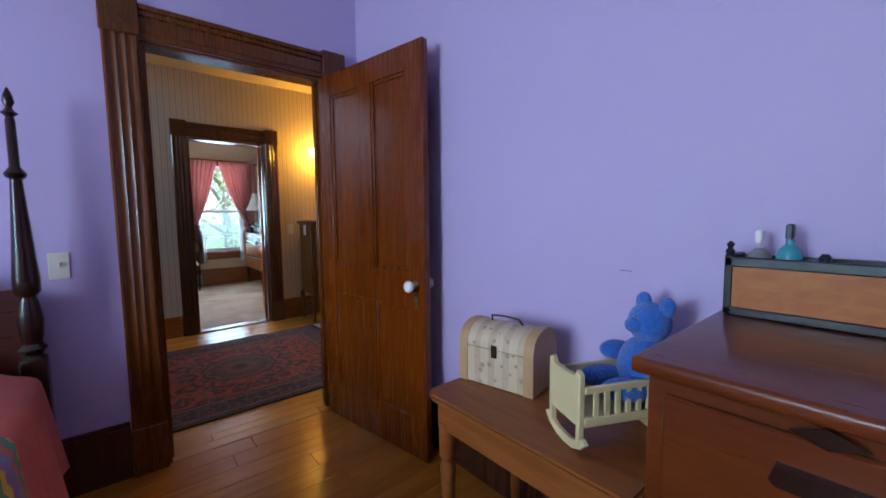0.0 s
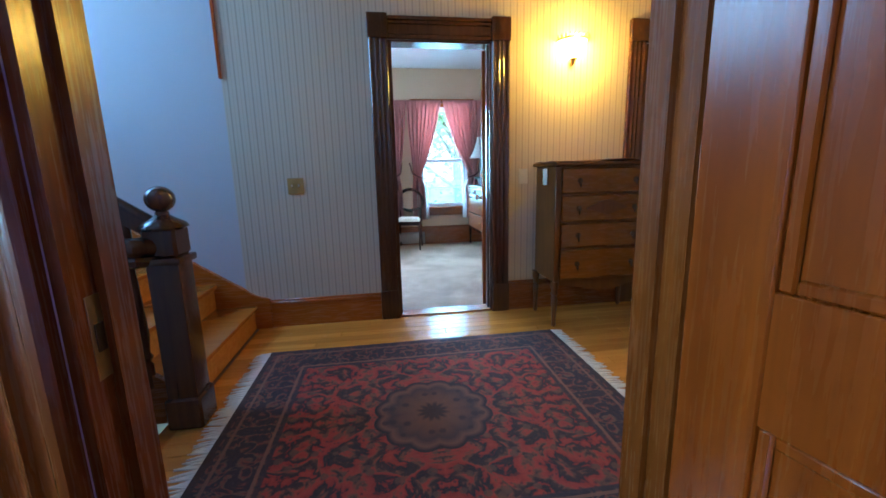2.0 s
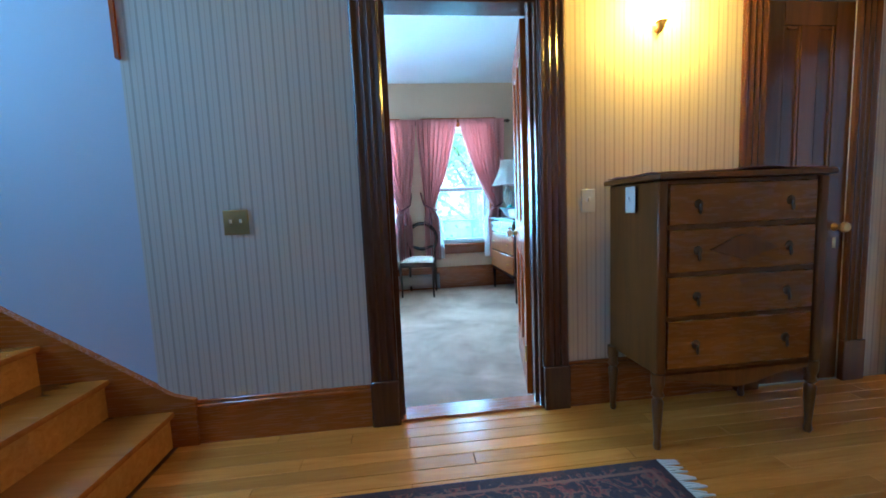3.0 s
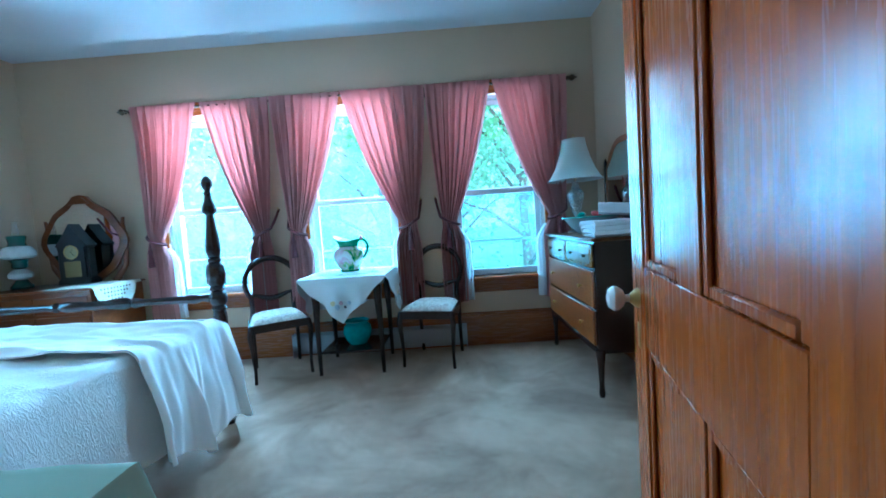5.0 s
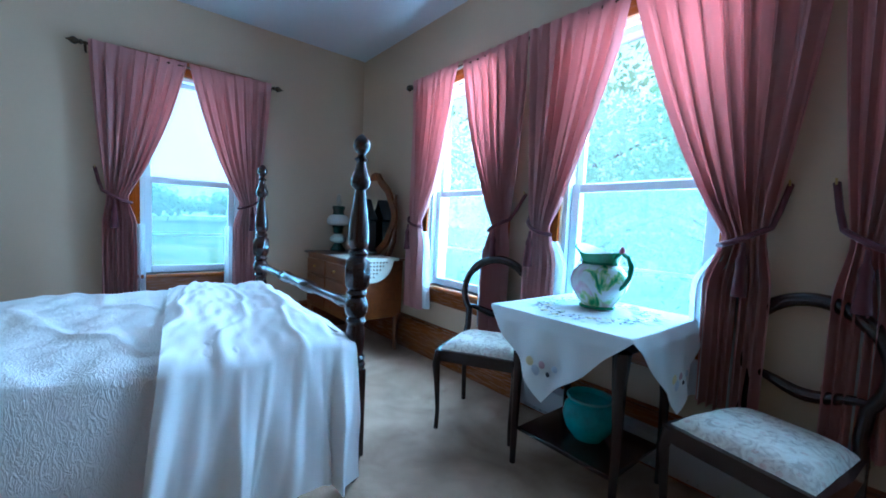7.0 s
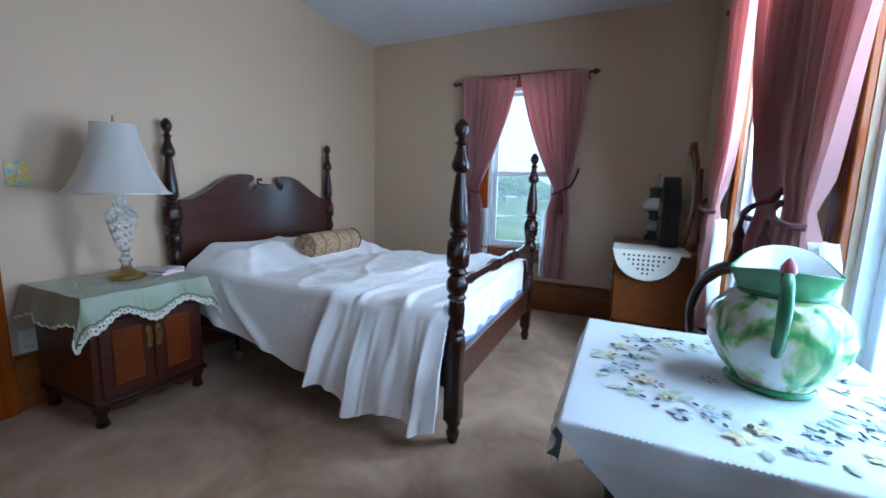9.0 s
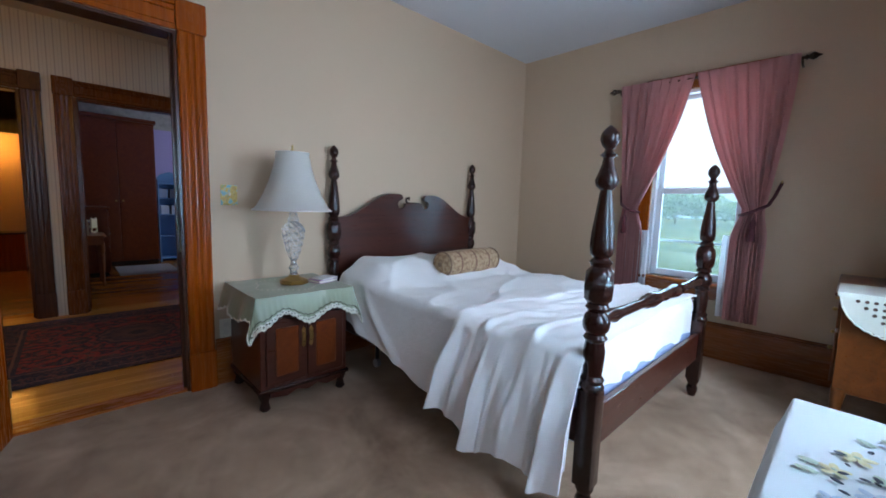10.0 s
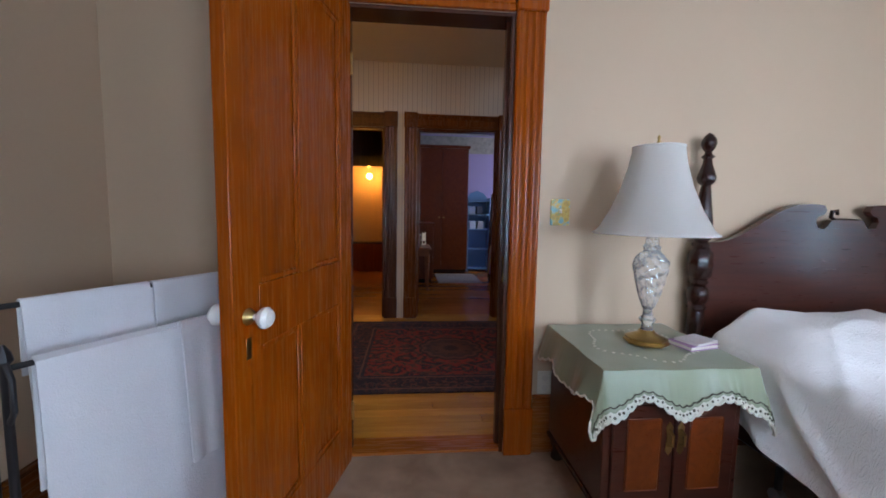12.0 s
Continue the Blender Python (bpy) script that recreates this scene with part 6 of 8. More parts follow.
    for x, y, h, s, k in ((-6.5, 13, 11, 4.2, 8000), (-1.5, 12.5, 10, 3.6, 9000), (3.2, 13.5, 11, 4.2, 9000), (8.0, 14, 12, 4.5, 8000), (-12, 17, 12, 5, 8000), (1.0, 20, 13, 5.5, 8000)):
        tree(x, y, h, s, k, 0.10, "leafy green maple standing outside the house")
    for x, y, h in ((-150, -40, 12), (-146, -14, 10), (-152, 6, 13), (-148, 30, 11), (-155, 58, 12)):
        tree(x, y, h, 11, 1800, 1.0, "distant rounded tree at the edge of the field")


outdoors()


# ---- hall ----
def persian_rug():
    x0, x1, y0, y1 = -0.71, 1.215, -2.20, -0.515
    hx, hy = (x1 - x0) / 2, (y1 - y0) / 2
    m, nt, b = material("persian_wool")
    tc = nt.nodes.new("ShaderNodeTexCoord")
    sep = nt.nodes.new("ShaderNodeSeparateXYZ")
    nt.links.new(tc.outputs["Object"], sep.inputs[0])
    ax, ay = maths(nt, "ABSOLUTE", sep.outputs[0]), maths(nt, "ABSOLUTE", sep.outputs[1])
    edge = maths(nt, "MINIMUM", maths(nt, "SUBTRACT", hx, ax), maths(nt, "SUBTRACT", hy, ay))
    comb = nt.nodes.new("ShaderNodeCombineXYZ")
    nt.links.new(ax, comb.inputs[0])
    nt.links.new(ay, comb.inputs[1])
    sym = comb.outputs[0]

    def vor(scale, feature="F1"):
        v = node(nt, "ShaderNodeTexVoronoi", Scale=scale)
        v.feature = feature
        nt.links.new(sym, v.inputs[0])
        return v
    v1 = vor(5.0)
    v2 = vor(15.0)
    wob = noise_tex(nt, sym, 9.0, 4.0, 0.6, 1.5)
    rings = maths(nt, "FRACT", maths(nt, "MULTIPLY_ADD", v1.outputs[0], 2.4, maths(nt, "MULTIPLY", wob, 2.6)))
    field = ramp(nt, rings, [(0.10, (0.012, 0.012, 0.020)), (0.22, (0.24, 0.022, 0.014)), (0.55, (0.32, 0.036, 0.020)), (0.72, (0.13, 0.055, 0.03)), (0.86, (0.03, 0.018, 0.02))])
    spots = maths(nt, "LESS_THAN", v2.outputs[0], 0.30)
    field = mixed(nt, maths(nt, "MULTIPLY", spots, 0.75), field, (0.10, 0.055, 0.035))
    dots = maths(nt, "LESS_THAN", vor(34.0).outputs[0], 0.22)
    field = mixed(nt, maths(nt, "MULTIPLY", dots, 0.6), field, (0.015, 0.014, 0.022))
    ang = maths(nt, "ARCTAN2", sep.outputs[1], sep.outputs[0])
    rad = maths(nt, "SQRT", maths(nt, "ADD", maths(nt, "MULTIPLY", sep.outputs[0], sep.outputs[0]), maths(nt, "MULTIPLY", sep.outputs[1], sep.outputs[1])))
    lobed = maths(nt, "SUBTRACT", rad, maths(nt, "MULTIPLY", maths(nt, "ABSOLUTE", maths(nt, "SINE", maths(nt, "MULTIPLY", ang, 6.0))), 0.028))
    med = ramp(nt, maths(nt, "MULTIPLY", lobed, 3.2), [(0.10, (0.03, 0.02, 0.02)), (0.20, (0.14, 0.06, 0.035)), (0.42, (0.10, 0.045, 0.03)), (0.60, (0.05, 0.03, 0.03)), (0.72, (0.16, 0.065, 0.04)), (0.80, (0.012, 0.012, 0.018))])
    med = mixed(nt, maths(nt, "MULTIPLY", maths(nt, "LESS_THAN", v2.outputs[0], 0.26), 0.7), med, (0.02, 0.015, 0.02))
    field = mixed(nt, maths(nt, "LESS_THAN", lobed, 0.26), field, med)
    bord = ramp(nt, maths(nt, "FRACT", maths(nt, "MULTIPLY_ADD", vor(13.0).outputs[0], 1.6, maths(nt, "MULTIPLY", wob, 4.0))), [(0.2, (0.010, 0.011, 0.022)), (0.5, (0.035, 0.018, 0.02)), (0.62, (0.17, 0.035, 0.025)), (0.8, (0.12, 0.07, 0.045)), (0.92, (0.015, 0.014, 0.024))])
    col = mixed(nt, maths(nt, "LESS_THAN", edge, 0.27), field, bord)
    for lo, hi, c in ((0.255, 0.275, (0.02, 0.02, 0.03)), (0.235, 0.250, (0.22, 0.10, 0.06)), (0.055, 0.070, (0.20, 0.09, 0.055)), (0.0, 0.03, (0.02, 0.012, 0.014))):
        inside = maths(nt, "MULTIPLY", maths(nt, "GREATER_THAN", edge, lo), maths(nt, "LESS_THAN", edge, hi))
        col = mixed(nt, maths(nt, "MULTIPLY", inside, 0.8), col, c)
    fine = noise_tex(nt, coords(nt), 300.0, 2.0)
    col = mixed(nt, maths(nt, "MULTIPLY", noise_tex(nt, coords(nt), 2.5), 0.35), col, (0.09, 0.045, 0.035))
    nt.links.new(col, b.inputs["Base Color"])
    b.inputs["Roughness"].default_value = 0.95
    relief(nt, b, fine, 0.6, 0.004)
    ob = thing("persian_rug", "worn red and navy persian rug with white fringed ends", "rug", pose((x0 + x1) / 2, (y0 + y1) / 2, 0))

    def at(u, v):
        x, y = -hx + 2 * hx * u, -hy + 2 * hy * v
        return (x, y, 0.0105 + 0.0015 * noise.noise(Vector((x * 2, y * 2, 3))))
    part("rug_field", grid(30, 26, at, thick=0.008), m, ob)
    wool = cloth("white_fringe", (0.62, 0.60, 0.55), 400.0)
    rng = random.Random(8)
    for s in (-1, 1):
        bm = bmesh.new()
        n = 150
        for i in range(n):
            y = -hy + 2 * hy * (i + 0.5) / n
            L = rng.uniform(0.06, 0.10)
            dy = rng.uniform(-0.02, 0.02)
            tube(bm, [(s * hx, y, 0.008), (s * (hx + L * 0.5), y + dy * 0.6, 0.007), (s * (hx + L), y + dy, 0.003)], [0.005, 0.0048, 0.003], 4)
        f = part("fringe", bm, wool, ob, "white knotted fringe")
        f["kind"] = "stuff"
    return ob


persian_rug()


def tall_chest():
    """Tall chest of drawers on turned legs against the hall wall."""
    ob = thing("tall_chest", "tall walnut chest of four drawers on slim turned legs", "chest of drawers")
    x0, x1, y0, y1 = 1.275, 2.02, -0.455, -0.045
    part("body", boxed(x0, x1, y0 + 0.012, y1, 0.33, 1.175, bevel=0.005), WALNUT, ob)
    part("top", boxed(x0 - 0.035, x1 + 0.035, y0 - 0.03, y1, 1.175, 1.20, bevel=0.009, seg=2), WALNUT, ob)
    for x in (x0, x1):
        for y in (y0 + 0.02, y1 - 0.03):
            prof = [(0.012, 0.0), (0.017, 0.015), (0.013, 0.04), (0.018, 0.12), (0.024, 0.22), (0.016, 0.235), (0.027, 0.25), (0.020, 0.27), (0.028, 0.30), (0.028, 0.345)]
            part("leg", turned(prof, x, y, 14), WALNUT, ob, "turned leg")
        part("corner_post", boxed(x - 0.022, x + 0.022, y0 - 0.004, y0 + 0.036, 0.345, 1.172, bevel=0.006), WALNUT, ob)
    for i, (lo, hi) in enumerate(((0.985, 1.155), (0.785, 0.965), (0.595, 0.765), (0.365, 0.575))):
        d = part("drawer", boxed(x0 + 0.03, x1 - 0.03, y0, y0 + 0.014, lo, hi, bevel=0.004), WALNUTH, ob, "walnut veneer drawer")
        for x in (x0 + 0.16, x1 - 0.16):
            z = (lo + hi) / 2
            pl = part("pull", turned([(0.020, y0), (0.018, y0 - 0.004), (0.008, y0 - 0.006)], x, z, 12, "y"), BRONZE, d, "bronze drop pull")
            part("drop", rod([(x, y0 - 0.010, z), (x, y0 - 0.014, z - 0.03), (x, y0 - 0.012, z - 0.042)], [0.004, 0.007, 0.003], 8), BRONZE, pl)
        if i == 1:
            xm = (x0 + x1) / 2
            out = [(xm - 0.16, 0.875), (xm - 0.10, 0.90), (xm - 0.05, 0.925), (xm, 0.935), (xm + 0.05, 0.925), (xm + 0.10, 0.90), (xm + 0.16, 0.875), (xm + 0.08, 0.85), (xm, 0.825), (xm - 0.08, 0.85)]
            part("applique", prism(bmesh.new(), out, y0 - 0.008, y0), WALNUT, d, "carved walnut applique")
    xm = (x0 + x1) / 2
    out = [(x0 + 0.02, 0.345), (x1 - 0.02, 0.345), (x1 - 0.02, 0.315), (xm + 0.2, 0.30), (xm + 0.1, 0.27), (xm, 0.255), (xm - 0.1, 0.27), (xm - 0.2, 0.30), (x0 + 0.02, 0.315)]
    part("apron", prism(bmesh.new(), out, y0 + 0.012, y0 + 0.028), WALNUT, ob, "scalloped apron")
    return ob


tall_chest()


def runner():
    def at(u, v):
        x, y = 1.245 + 0.78 * u, -0.46 + 0.38 * v
        return (x, y, 1.207 + 0.010 * max(0, noise.noise(Vector((x * 9, y * 9, 0)))) + 0.012 * smoothstep(0.35, 0.65, u) * smoothstep(0.85, 0.65, u))
    ob = part("dresser_scarf", grid(40, 20, at, thick=0.004), cloth("rust_lace", (0.22, 0.09, 0.06), 200.0, 0.4, 0, 0.9, 0.5))
    return tagged(ob, "rumpled rust-red lace scarf on the tall chest", "cloth")


runner()
PLATEB = metal("antique_brass_plate", (0.42, 0.30, 0.12), 0.4)
wall_plate("light_switch", pose(-0.572, 0, 1.075), PLATEB, "double brass light switch plate on striped wallpaper", w=0.115, h=0.118, parts=2)
wall_plate("light_switch", pose(1.18, 0, 1.107), IVORY, "ivory light switch plate beside the door frame")
wall_plate("light_switch", pose(1.263, -0.25, 1.10, 0, 0, -90) @ pose(0, 0, 0), IVORY, "ivory switch plate fixed to the chest's side")
wall_plate("light_switch", pose(-0.68, PN, 1.056), IVORY, "ivory light switch plate on lavender wall", w=0.07, h=0.115)


def sconce(x, y, z):
    ob = thing("wall_sconce", "lit gilt wall sconce with a frosted glass bowl shade", "wall lamp")
    m, nt, b = material("glowing_frosted_glass")
    b.inputs["Base Color"].default_value = (0.9, 0.75, 0.45, 1)
    b.inputs["Emission Color"].default_value = (1.0, 0.62, 0.18, 1)
    b.inputs["Emission Strength"].default_value = 5.0
    gilt = metal("gilt_brass", (0.60, 0.40, 0.12), 0.3)
    prof = [(0.03, z - 0.075), (0.055, z - 0.05), (0.085, z - 0.005), (0.105, z + 0.035), (0.11, z + 0.05)]
    bm = bmesh.new()
    rings = [[bm.verts.new((x + r * math.cos(math.pi * i / 16), y - 0.002 - r * math.sin(math.pi * i / 16), h)) for i in range(17)] for r, h in prof]
    for a, c in zip(rings, rings[1:]):
        for i in range(16):
            bm.faces.new((a[i], a[i + 1], c[i + 1], c[i]))
    sh = part("shade", bm, m, ob, "glowing frosted glass shade")
    sh.visible_shadow = False
    part("gallery", rod([(x + 0.125 * math.cos(math.pi * i / 20), y - 0.002 - 0.122 * math.sin(math.pi * i / 20), z + 0.055) for i in range(21)], 0.007, 8), gilt, ob, "gilt gallery band")
    for i in range(1, 12):
        a = math.pi * i / 12
        part("finial", rod([(x + 0.123 * math.cos(a), y - 0.12 * math.sin(a), z + 0.06), (x + 0.13 * math.cos(a), y - 0.127 * math.sin(a), z + 0.075), (x + 0.132 * math.cos(a), y - 0.129 * math.sin(a), z + 0.09)], [0.005, 0.009, 0.002], 6), gilt, ob)
    part("bracket", rod([(x, y - 0.002, z - 0.11), (x, y - 0.03, z - 0.10), (x, y - 0.035, z - 0.075)], [0.012, 0.010, 0.016], 10), gilt, ob)
    part("drop", turned([(0.003, z - 0.125), (0.014, z - 0.11), (0.018, z - 0.09), (0.03, z - 0.075)], x, y - 0.035, 14), gilt, ob, "gilt drop")
    return ob


sconce(1.555, 0.0, 2.06)


def staircase():
    riser, run, n = 0.185, 0.268, 9
    ob = thing("staircase", "honey oak staircase rising along the pale wall", "stairs", kind="structure")
    x = -0.95
    yb = -1.16
    for i in range(n):
        xa = x - i * run
        z = riser * (i + 1)
        part("riser", boxed(xa - 0.018, xa, yb, -0.03, z - riser, z - 0.028), OAK, ob)
        part("tread", boxed(xa - run - 0.018, xa + 0.026, yb - 0.012, -0.03, z - 0.028, z, bevel=0.008, seg=2), OAKW, ob)
    L = n * run
    bot = [(x + 0.12, 0.0), (x + 0.12, 0.23), (x + 0.02, 0.26), (x - L, 0.26 + L * riser / run), (x - L, -0.05 + L * riser / run), (x - 0.3, 0.0)]
    part("wall_stringer", prism(bmesh.new(), bot, -0.028, 0.010), ORANGEH, ob, "amber varnished wall stringer")
    bot2 = [(x, 0.0), (x, 0.19), (x - L, 0.19 + L * riser / run), (x - L, -0.2 + L * riser / run), (x - 0.3, 0.0)]
    part("outer_stringer", prism(bmesh.new(), bot2, yb - 0.045, yb - 0.014), TRIMH, ob)
    return ob


staircase()


def newel():
    ob = thing("newel_post", "dark carved square newel post with a round ball top", "newel post", pose(-0.885, -1.205, 0) @ Matrix.Diagonal((1, 1, 0.97, 1)))
    part("shaft", boxed(-0.065, 0.065, -0.065, 0.065, 0, 0.80, bevel=0.008, seg=2), DARKTRIM, ob)
    part("base", boxed(-0.078, 0.078, -0.078, 0.078, 0, 0.16, bevel=0.01), DARKTRIM, ob)
    part("collar", boxed(-0.082, 0.082, -0.082, 0.082, 0.80, 0.835, bevel=0.012, seg=2), DARKTRIM, ob)
    part("block", boxed(-0.068, 0.068, -0.068, 0.068, 0.835, 0.965, bevel=0.012), DARKTRIM, ob)
    part("cap", lathe(bmesh.new(), [(0.095, 0.965), (0.085, 0.985), (0.05, 1.005), (0.028, 1.02), (0.026, 1.035)], 0, 0, 16), DARKTRIM, ob)
    part("ball", turned([(0.02, 1.03)] + [(0.058 * math.sin(math.pi * k / 10), 1.09 - 0.058 * math.cos(math.pi * k / 10)) for k in range(1, 10)] + [(0.004, 1.148)], 0, 0, 20), DARKTRIM, ob, "round ball finial")
    return ob


newel()


def balustrade():
    """Rail and turned balusters up the stairs, and a gooseneck rail down beside the lower flight."""
    slope = 0.185 / 0.268
    up = thing("stair_railing", "dark varnished stair handrail with turned balusters", "railing")
    xs, y = -0.93, -1.19
    pts = [(xs, y, 0.93), (xs - 2.35, y, 0.93 + 2.35 * slope)]
    bm = bmesh.new()
    prism(bm, [(pts[0][0], pts[0][2] - 0.05), (pts[0][0], pts[0][2] + 0.02), (pts[1][0], pts[1][2] + 0.02), (pts[1][0], pts[1][2] - 0.05)], y - 0.032, y + 0.032)
    part("handrail", bm, DARKTRIM, up)
    part("rail_cap", rod([(pts[0][0], y, pts[0][2] + 0.022), (pts[1][0], y, pts[1][2] + 0.022)], 0.026, 10), DARKTRIM, up)

    def baluster(parent, x, yy, z0, z1):
        h = z1 - z0
        prof = [(0.018, 0), (0.018, 0.14), (0.011, 0.16), (0.020, 0.19), (0.012, 0.215), (0.019, 0.32), (0.013, 0.60), (0.010, 0.72), (0.018, 0.75), (0.011, 0.78), (0.017, 0.84), (0.017, 1.0)]
        part("baluster", turned([(r * 1.25, z0 + t * h) for r, t in prof], x, yy, 10), DARKTRIM, parent)
    for i in range(15):
        x = xs - 0.12 - i * 0.134
        zz = 0.185 * (1 + math.floor((-0.95 - x) / 0.268))
        baluster(up, x, y, max(zz, 0.185), 0.885 + (xs - x) * slope)
    dn = thing("gooseneck_railing", "dark curved gooseneck handrail with turned balusters over the stairwell", "railing")
    y2 = -1.30
    curve = [(-0.93, y2 + 0.05, 0.855), (-0.96, y2, 0.86), (-1.08, y2, 0.865), (-1.20, y2, 0.845), (-1.31, y2, 0.79), (-1.41, y2, 0.70), (-1.52, y2, 0.58), (-2.3, y2, 0.58 - 0.78 * 0.62)]
    fine = []
    for a, b in zip(curve, curve[1:]):
        for k in range(4):
            fine.append(Vector(a).lerp(Vector(b), k / 4))
    fine.append(Vector(curve[-1]))
    part("handrail", rod(fine, 0.046, 12), DARKTRIM, dn)
    part("rail_bead", rod([p - Vector((0, 0, 0.055)) for p in fine], 0.030, 8), DARKTRIM, dn)
    for i in range(11):
        x = -1.04 - i * 0.115
        top = np.interp(-x, [-c[0] for c in curve], [c[2] for c in curve]) - 0.05
        foot = 0.0 if x > -1.15 else -0.62 * (-1.15 - x)
        baluster(dn, x, y2, float(foot), float(top))
    return up


balustrade()


def lower_flight():
    ob = thing("lower_staircase", "honey oak stairs going down below the railing", "stairs", kind="structure")
    for i in range(8):
        xa = -1.0 - i * 0.28
        z = -0.175 * (i + 1)
        part("tread", boxed(xa - 0.30, xa + 0.0, HS + 0.02, -1.34, z - 0.03, z, bevel=0.006), OAKW, ob)
        part("riser", boxed(xa - 0.016, xa, HS + 0.02, -1.34, z, z + 0.145), OAK, ob)
    part("well_floor", boxed(HW, -1.0, HS, 0.01, -1.75, -1.65), OAKW, ob)
    part("landing_edge", boxed(-1.0, -0.93, HS + 0.02, -1.16, -0.20, 0.0, bevel=0.004), OAKW, ob)
    part("well_panel", boxed(-3.3, -1.0, -1.335, -1.315, -1.65, -0.02), ORANGEH, ob, "amber boarded stair side")
    return ob


lower_flight()


# ---- study beyond the east doorway ----
def study():
    pine = wood("knotty_pine", (0.40, 0.19, 0.05), (0.58, 0.31, 0.10), (1.4, 22, 22), 0.35, 0.2)
    ob = thing("built_in_cupboard", "honey pine wall of built-in cupboards with a high shelf", "cupboard")
    x = 6.75
    part("carcass", boxed(x, 7.09, -1.6, 1.3, 0, 1.95), pine, ob)
    for i in range(4):
        a = -1.55 + i * 0.71
        d = part("door", boxed(x - 0.02, x, a, a + 0.66, 0.08, 1.90, bevel=0.004), pine, ob)
        part("panel", boxed(x - 0.026, x - 0.02, a + 0.10, a + 0.56, 1.0, 1.80, bevel=0.003), MIRROR if i == 2 else pine, d, "glass panel" if i == 2 else "")
        part("latch", boxed(x - 0.03, x - 0.02, a + 0.58, a + 0.63, 0.98, 1.08, bevel=0.002), IRON, d, "black iron latch")
    part("shelf", boxed(x - 0.10, 7.09, -1.65, 1.35, 2.02, 2.06, bevel=0.004), pine, ob)
    for i in range(5):
        part("bracket", boxed(x - 0.08, x, -1.6 + i * 0.7, -1.56 + i * 0.7, 1.95, 2.25, bevel=0.003), pine, ob)
    part("shelf_rail", rod([(x - 0.05, -1.6, 2.2), (x - 0.05, 1.3, 2.2)], 0.012), pine, ob)
    rug = part("study_rug", grid(20, 20, lambda u, v: (3.7 + 2.7 * u, -1.9 + 2.6 * v, 0.012), thick=0.008), paint("blue_grey_rug", (0.10, 0.12, 0.14), 0.95, 0.6, 6.0, 0.5))
    tagged(rug, "dark blue-grey patterned rug in the study", "rug")
    ch = thing("wing_chair", "olive gold upholstered armchair on dark legs", "armchair", pose(5.0, -0.72, 0.012, 0, 0, 110))
    gold = cloth("olive_gold_velvet", (0.28, 0.22, 0.035), 300.0, 0.2)
    part("seat", boxed(-0.30, 0.30, -0.30, 0.28, 0.30, 0.46, bevel=0.05, seg=3), gold, ch)
    part("backrest", boxed(-0.31, 0.31, 0.20, 0.33, 0.36, 0.95, bevel=0.05, seg=3), gold, ch)
    for s in (-1, 1):
        part("arm", boxed(s * 0.33 - 0.05, s * 0.33 + 0.05, -0.24, 0.28, 0.36, 0.62, bevel=0.04, seg=3), gold, ch)
        for y in (-0.24, 0.26):
            part("leg", rod([(s * 0.27, y, 0), (s * 0.26, y, 0.15), (s * 0.26, y, 0.32)], [0.014, 0.02, 0.03], 8), WALNUT, ch)
    tb = thing("pedestal_desk", "dark wooden pedestal table covered with a white cloth", "table", pose(5.15, 0.05, 0.012))
    part("tabletop", boxed(-0.45, 0.45, -0.45, 0.35, 0.68, 0.72, bevel=0.008), WALNUT, tb)
    part("pedestal", turned([(0.10, 0.10), (0.06, 0.2), (0.09, 0.35), (0.05, 0.5), (0.08, 0.68)], 0, 0, 14), WALNUT, tb)
    for a in range(4):
        c, s = math.cos(a * math.pi / 2 + 0.5), math.sin(a * math.pi / 2 + 0.5)
        part("leg", rod([(0.05 * c, 0.05 * s, 0.18), (0.25 * c, 0.25 * s, 0.16), (0.36 * c, 0.36 * s, 0.02)], [0.03, 0.025, 0.02], 8), WALNUT, tb)
    part("cloth", boxed(-0.40, 0.40, -0.40, 0.30, 0.7205, 0.726, bevel=0.002), cloth("table_white", (0.7, 0.7, 0.72)), tb, "white cloth")


study()


# ---- purple bedroom ----
QCOL = ((0.10, 0.28, 0.20), (0.55, 0.40, 0.07), (0.28, 0.17, 0.36), (0.20, 0.26, 0.42), (0.52, 0.16, 0.13))


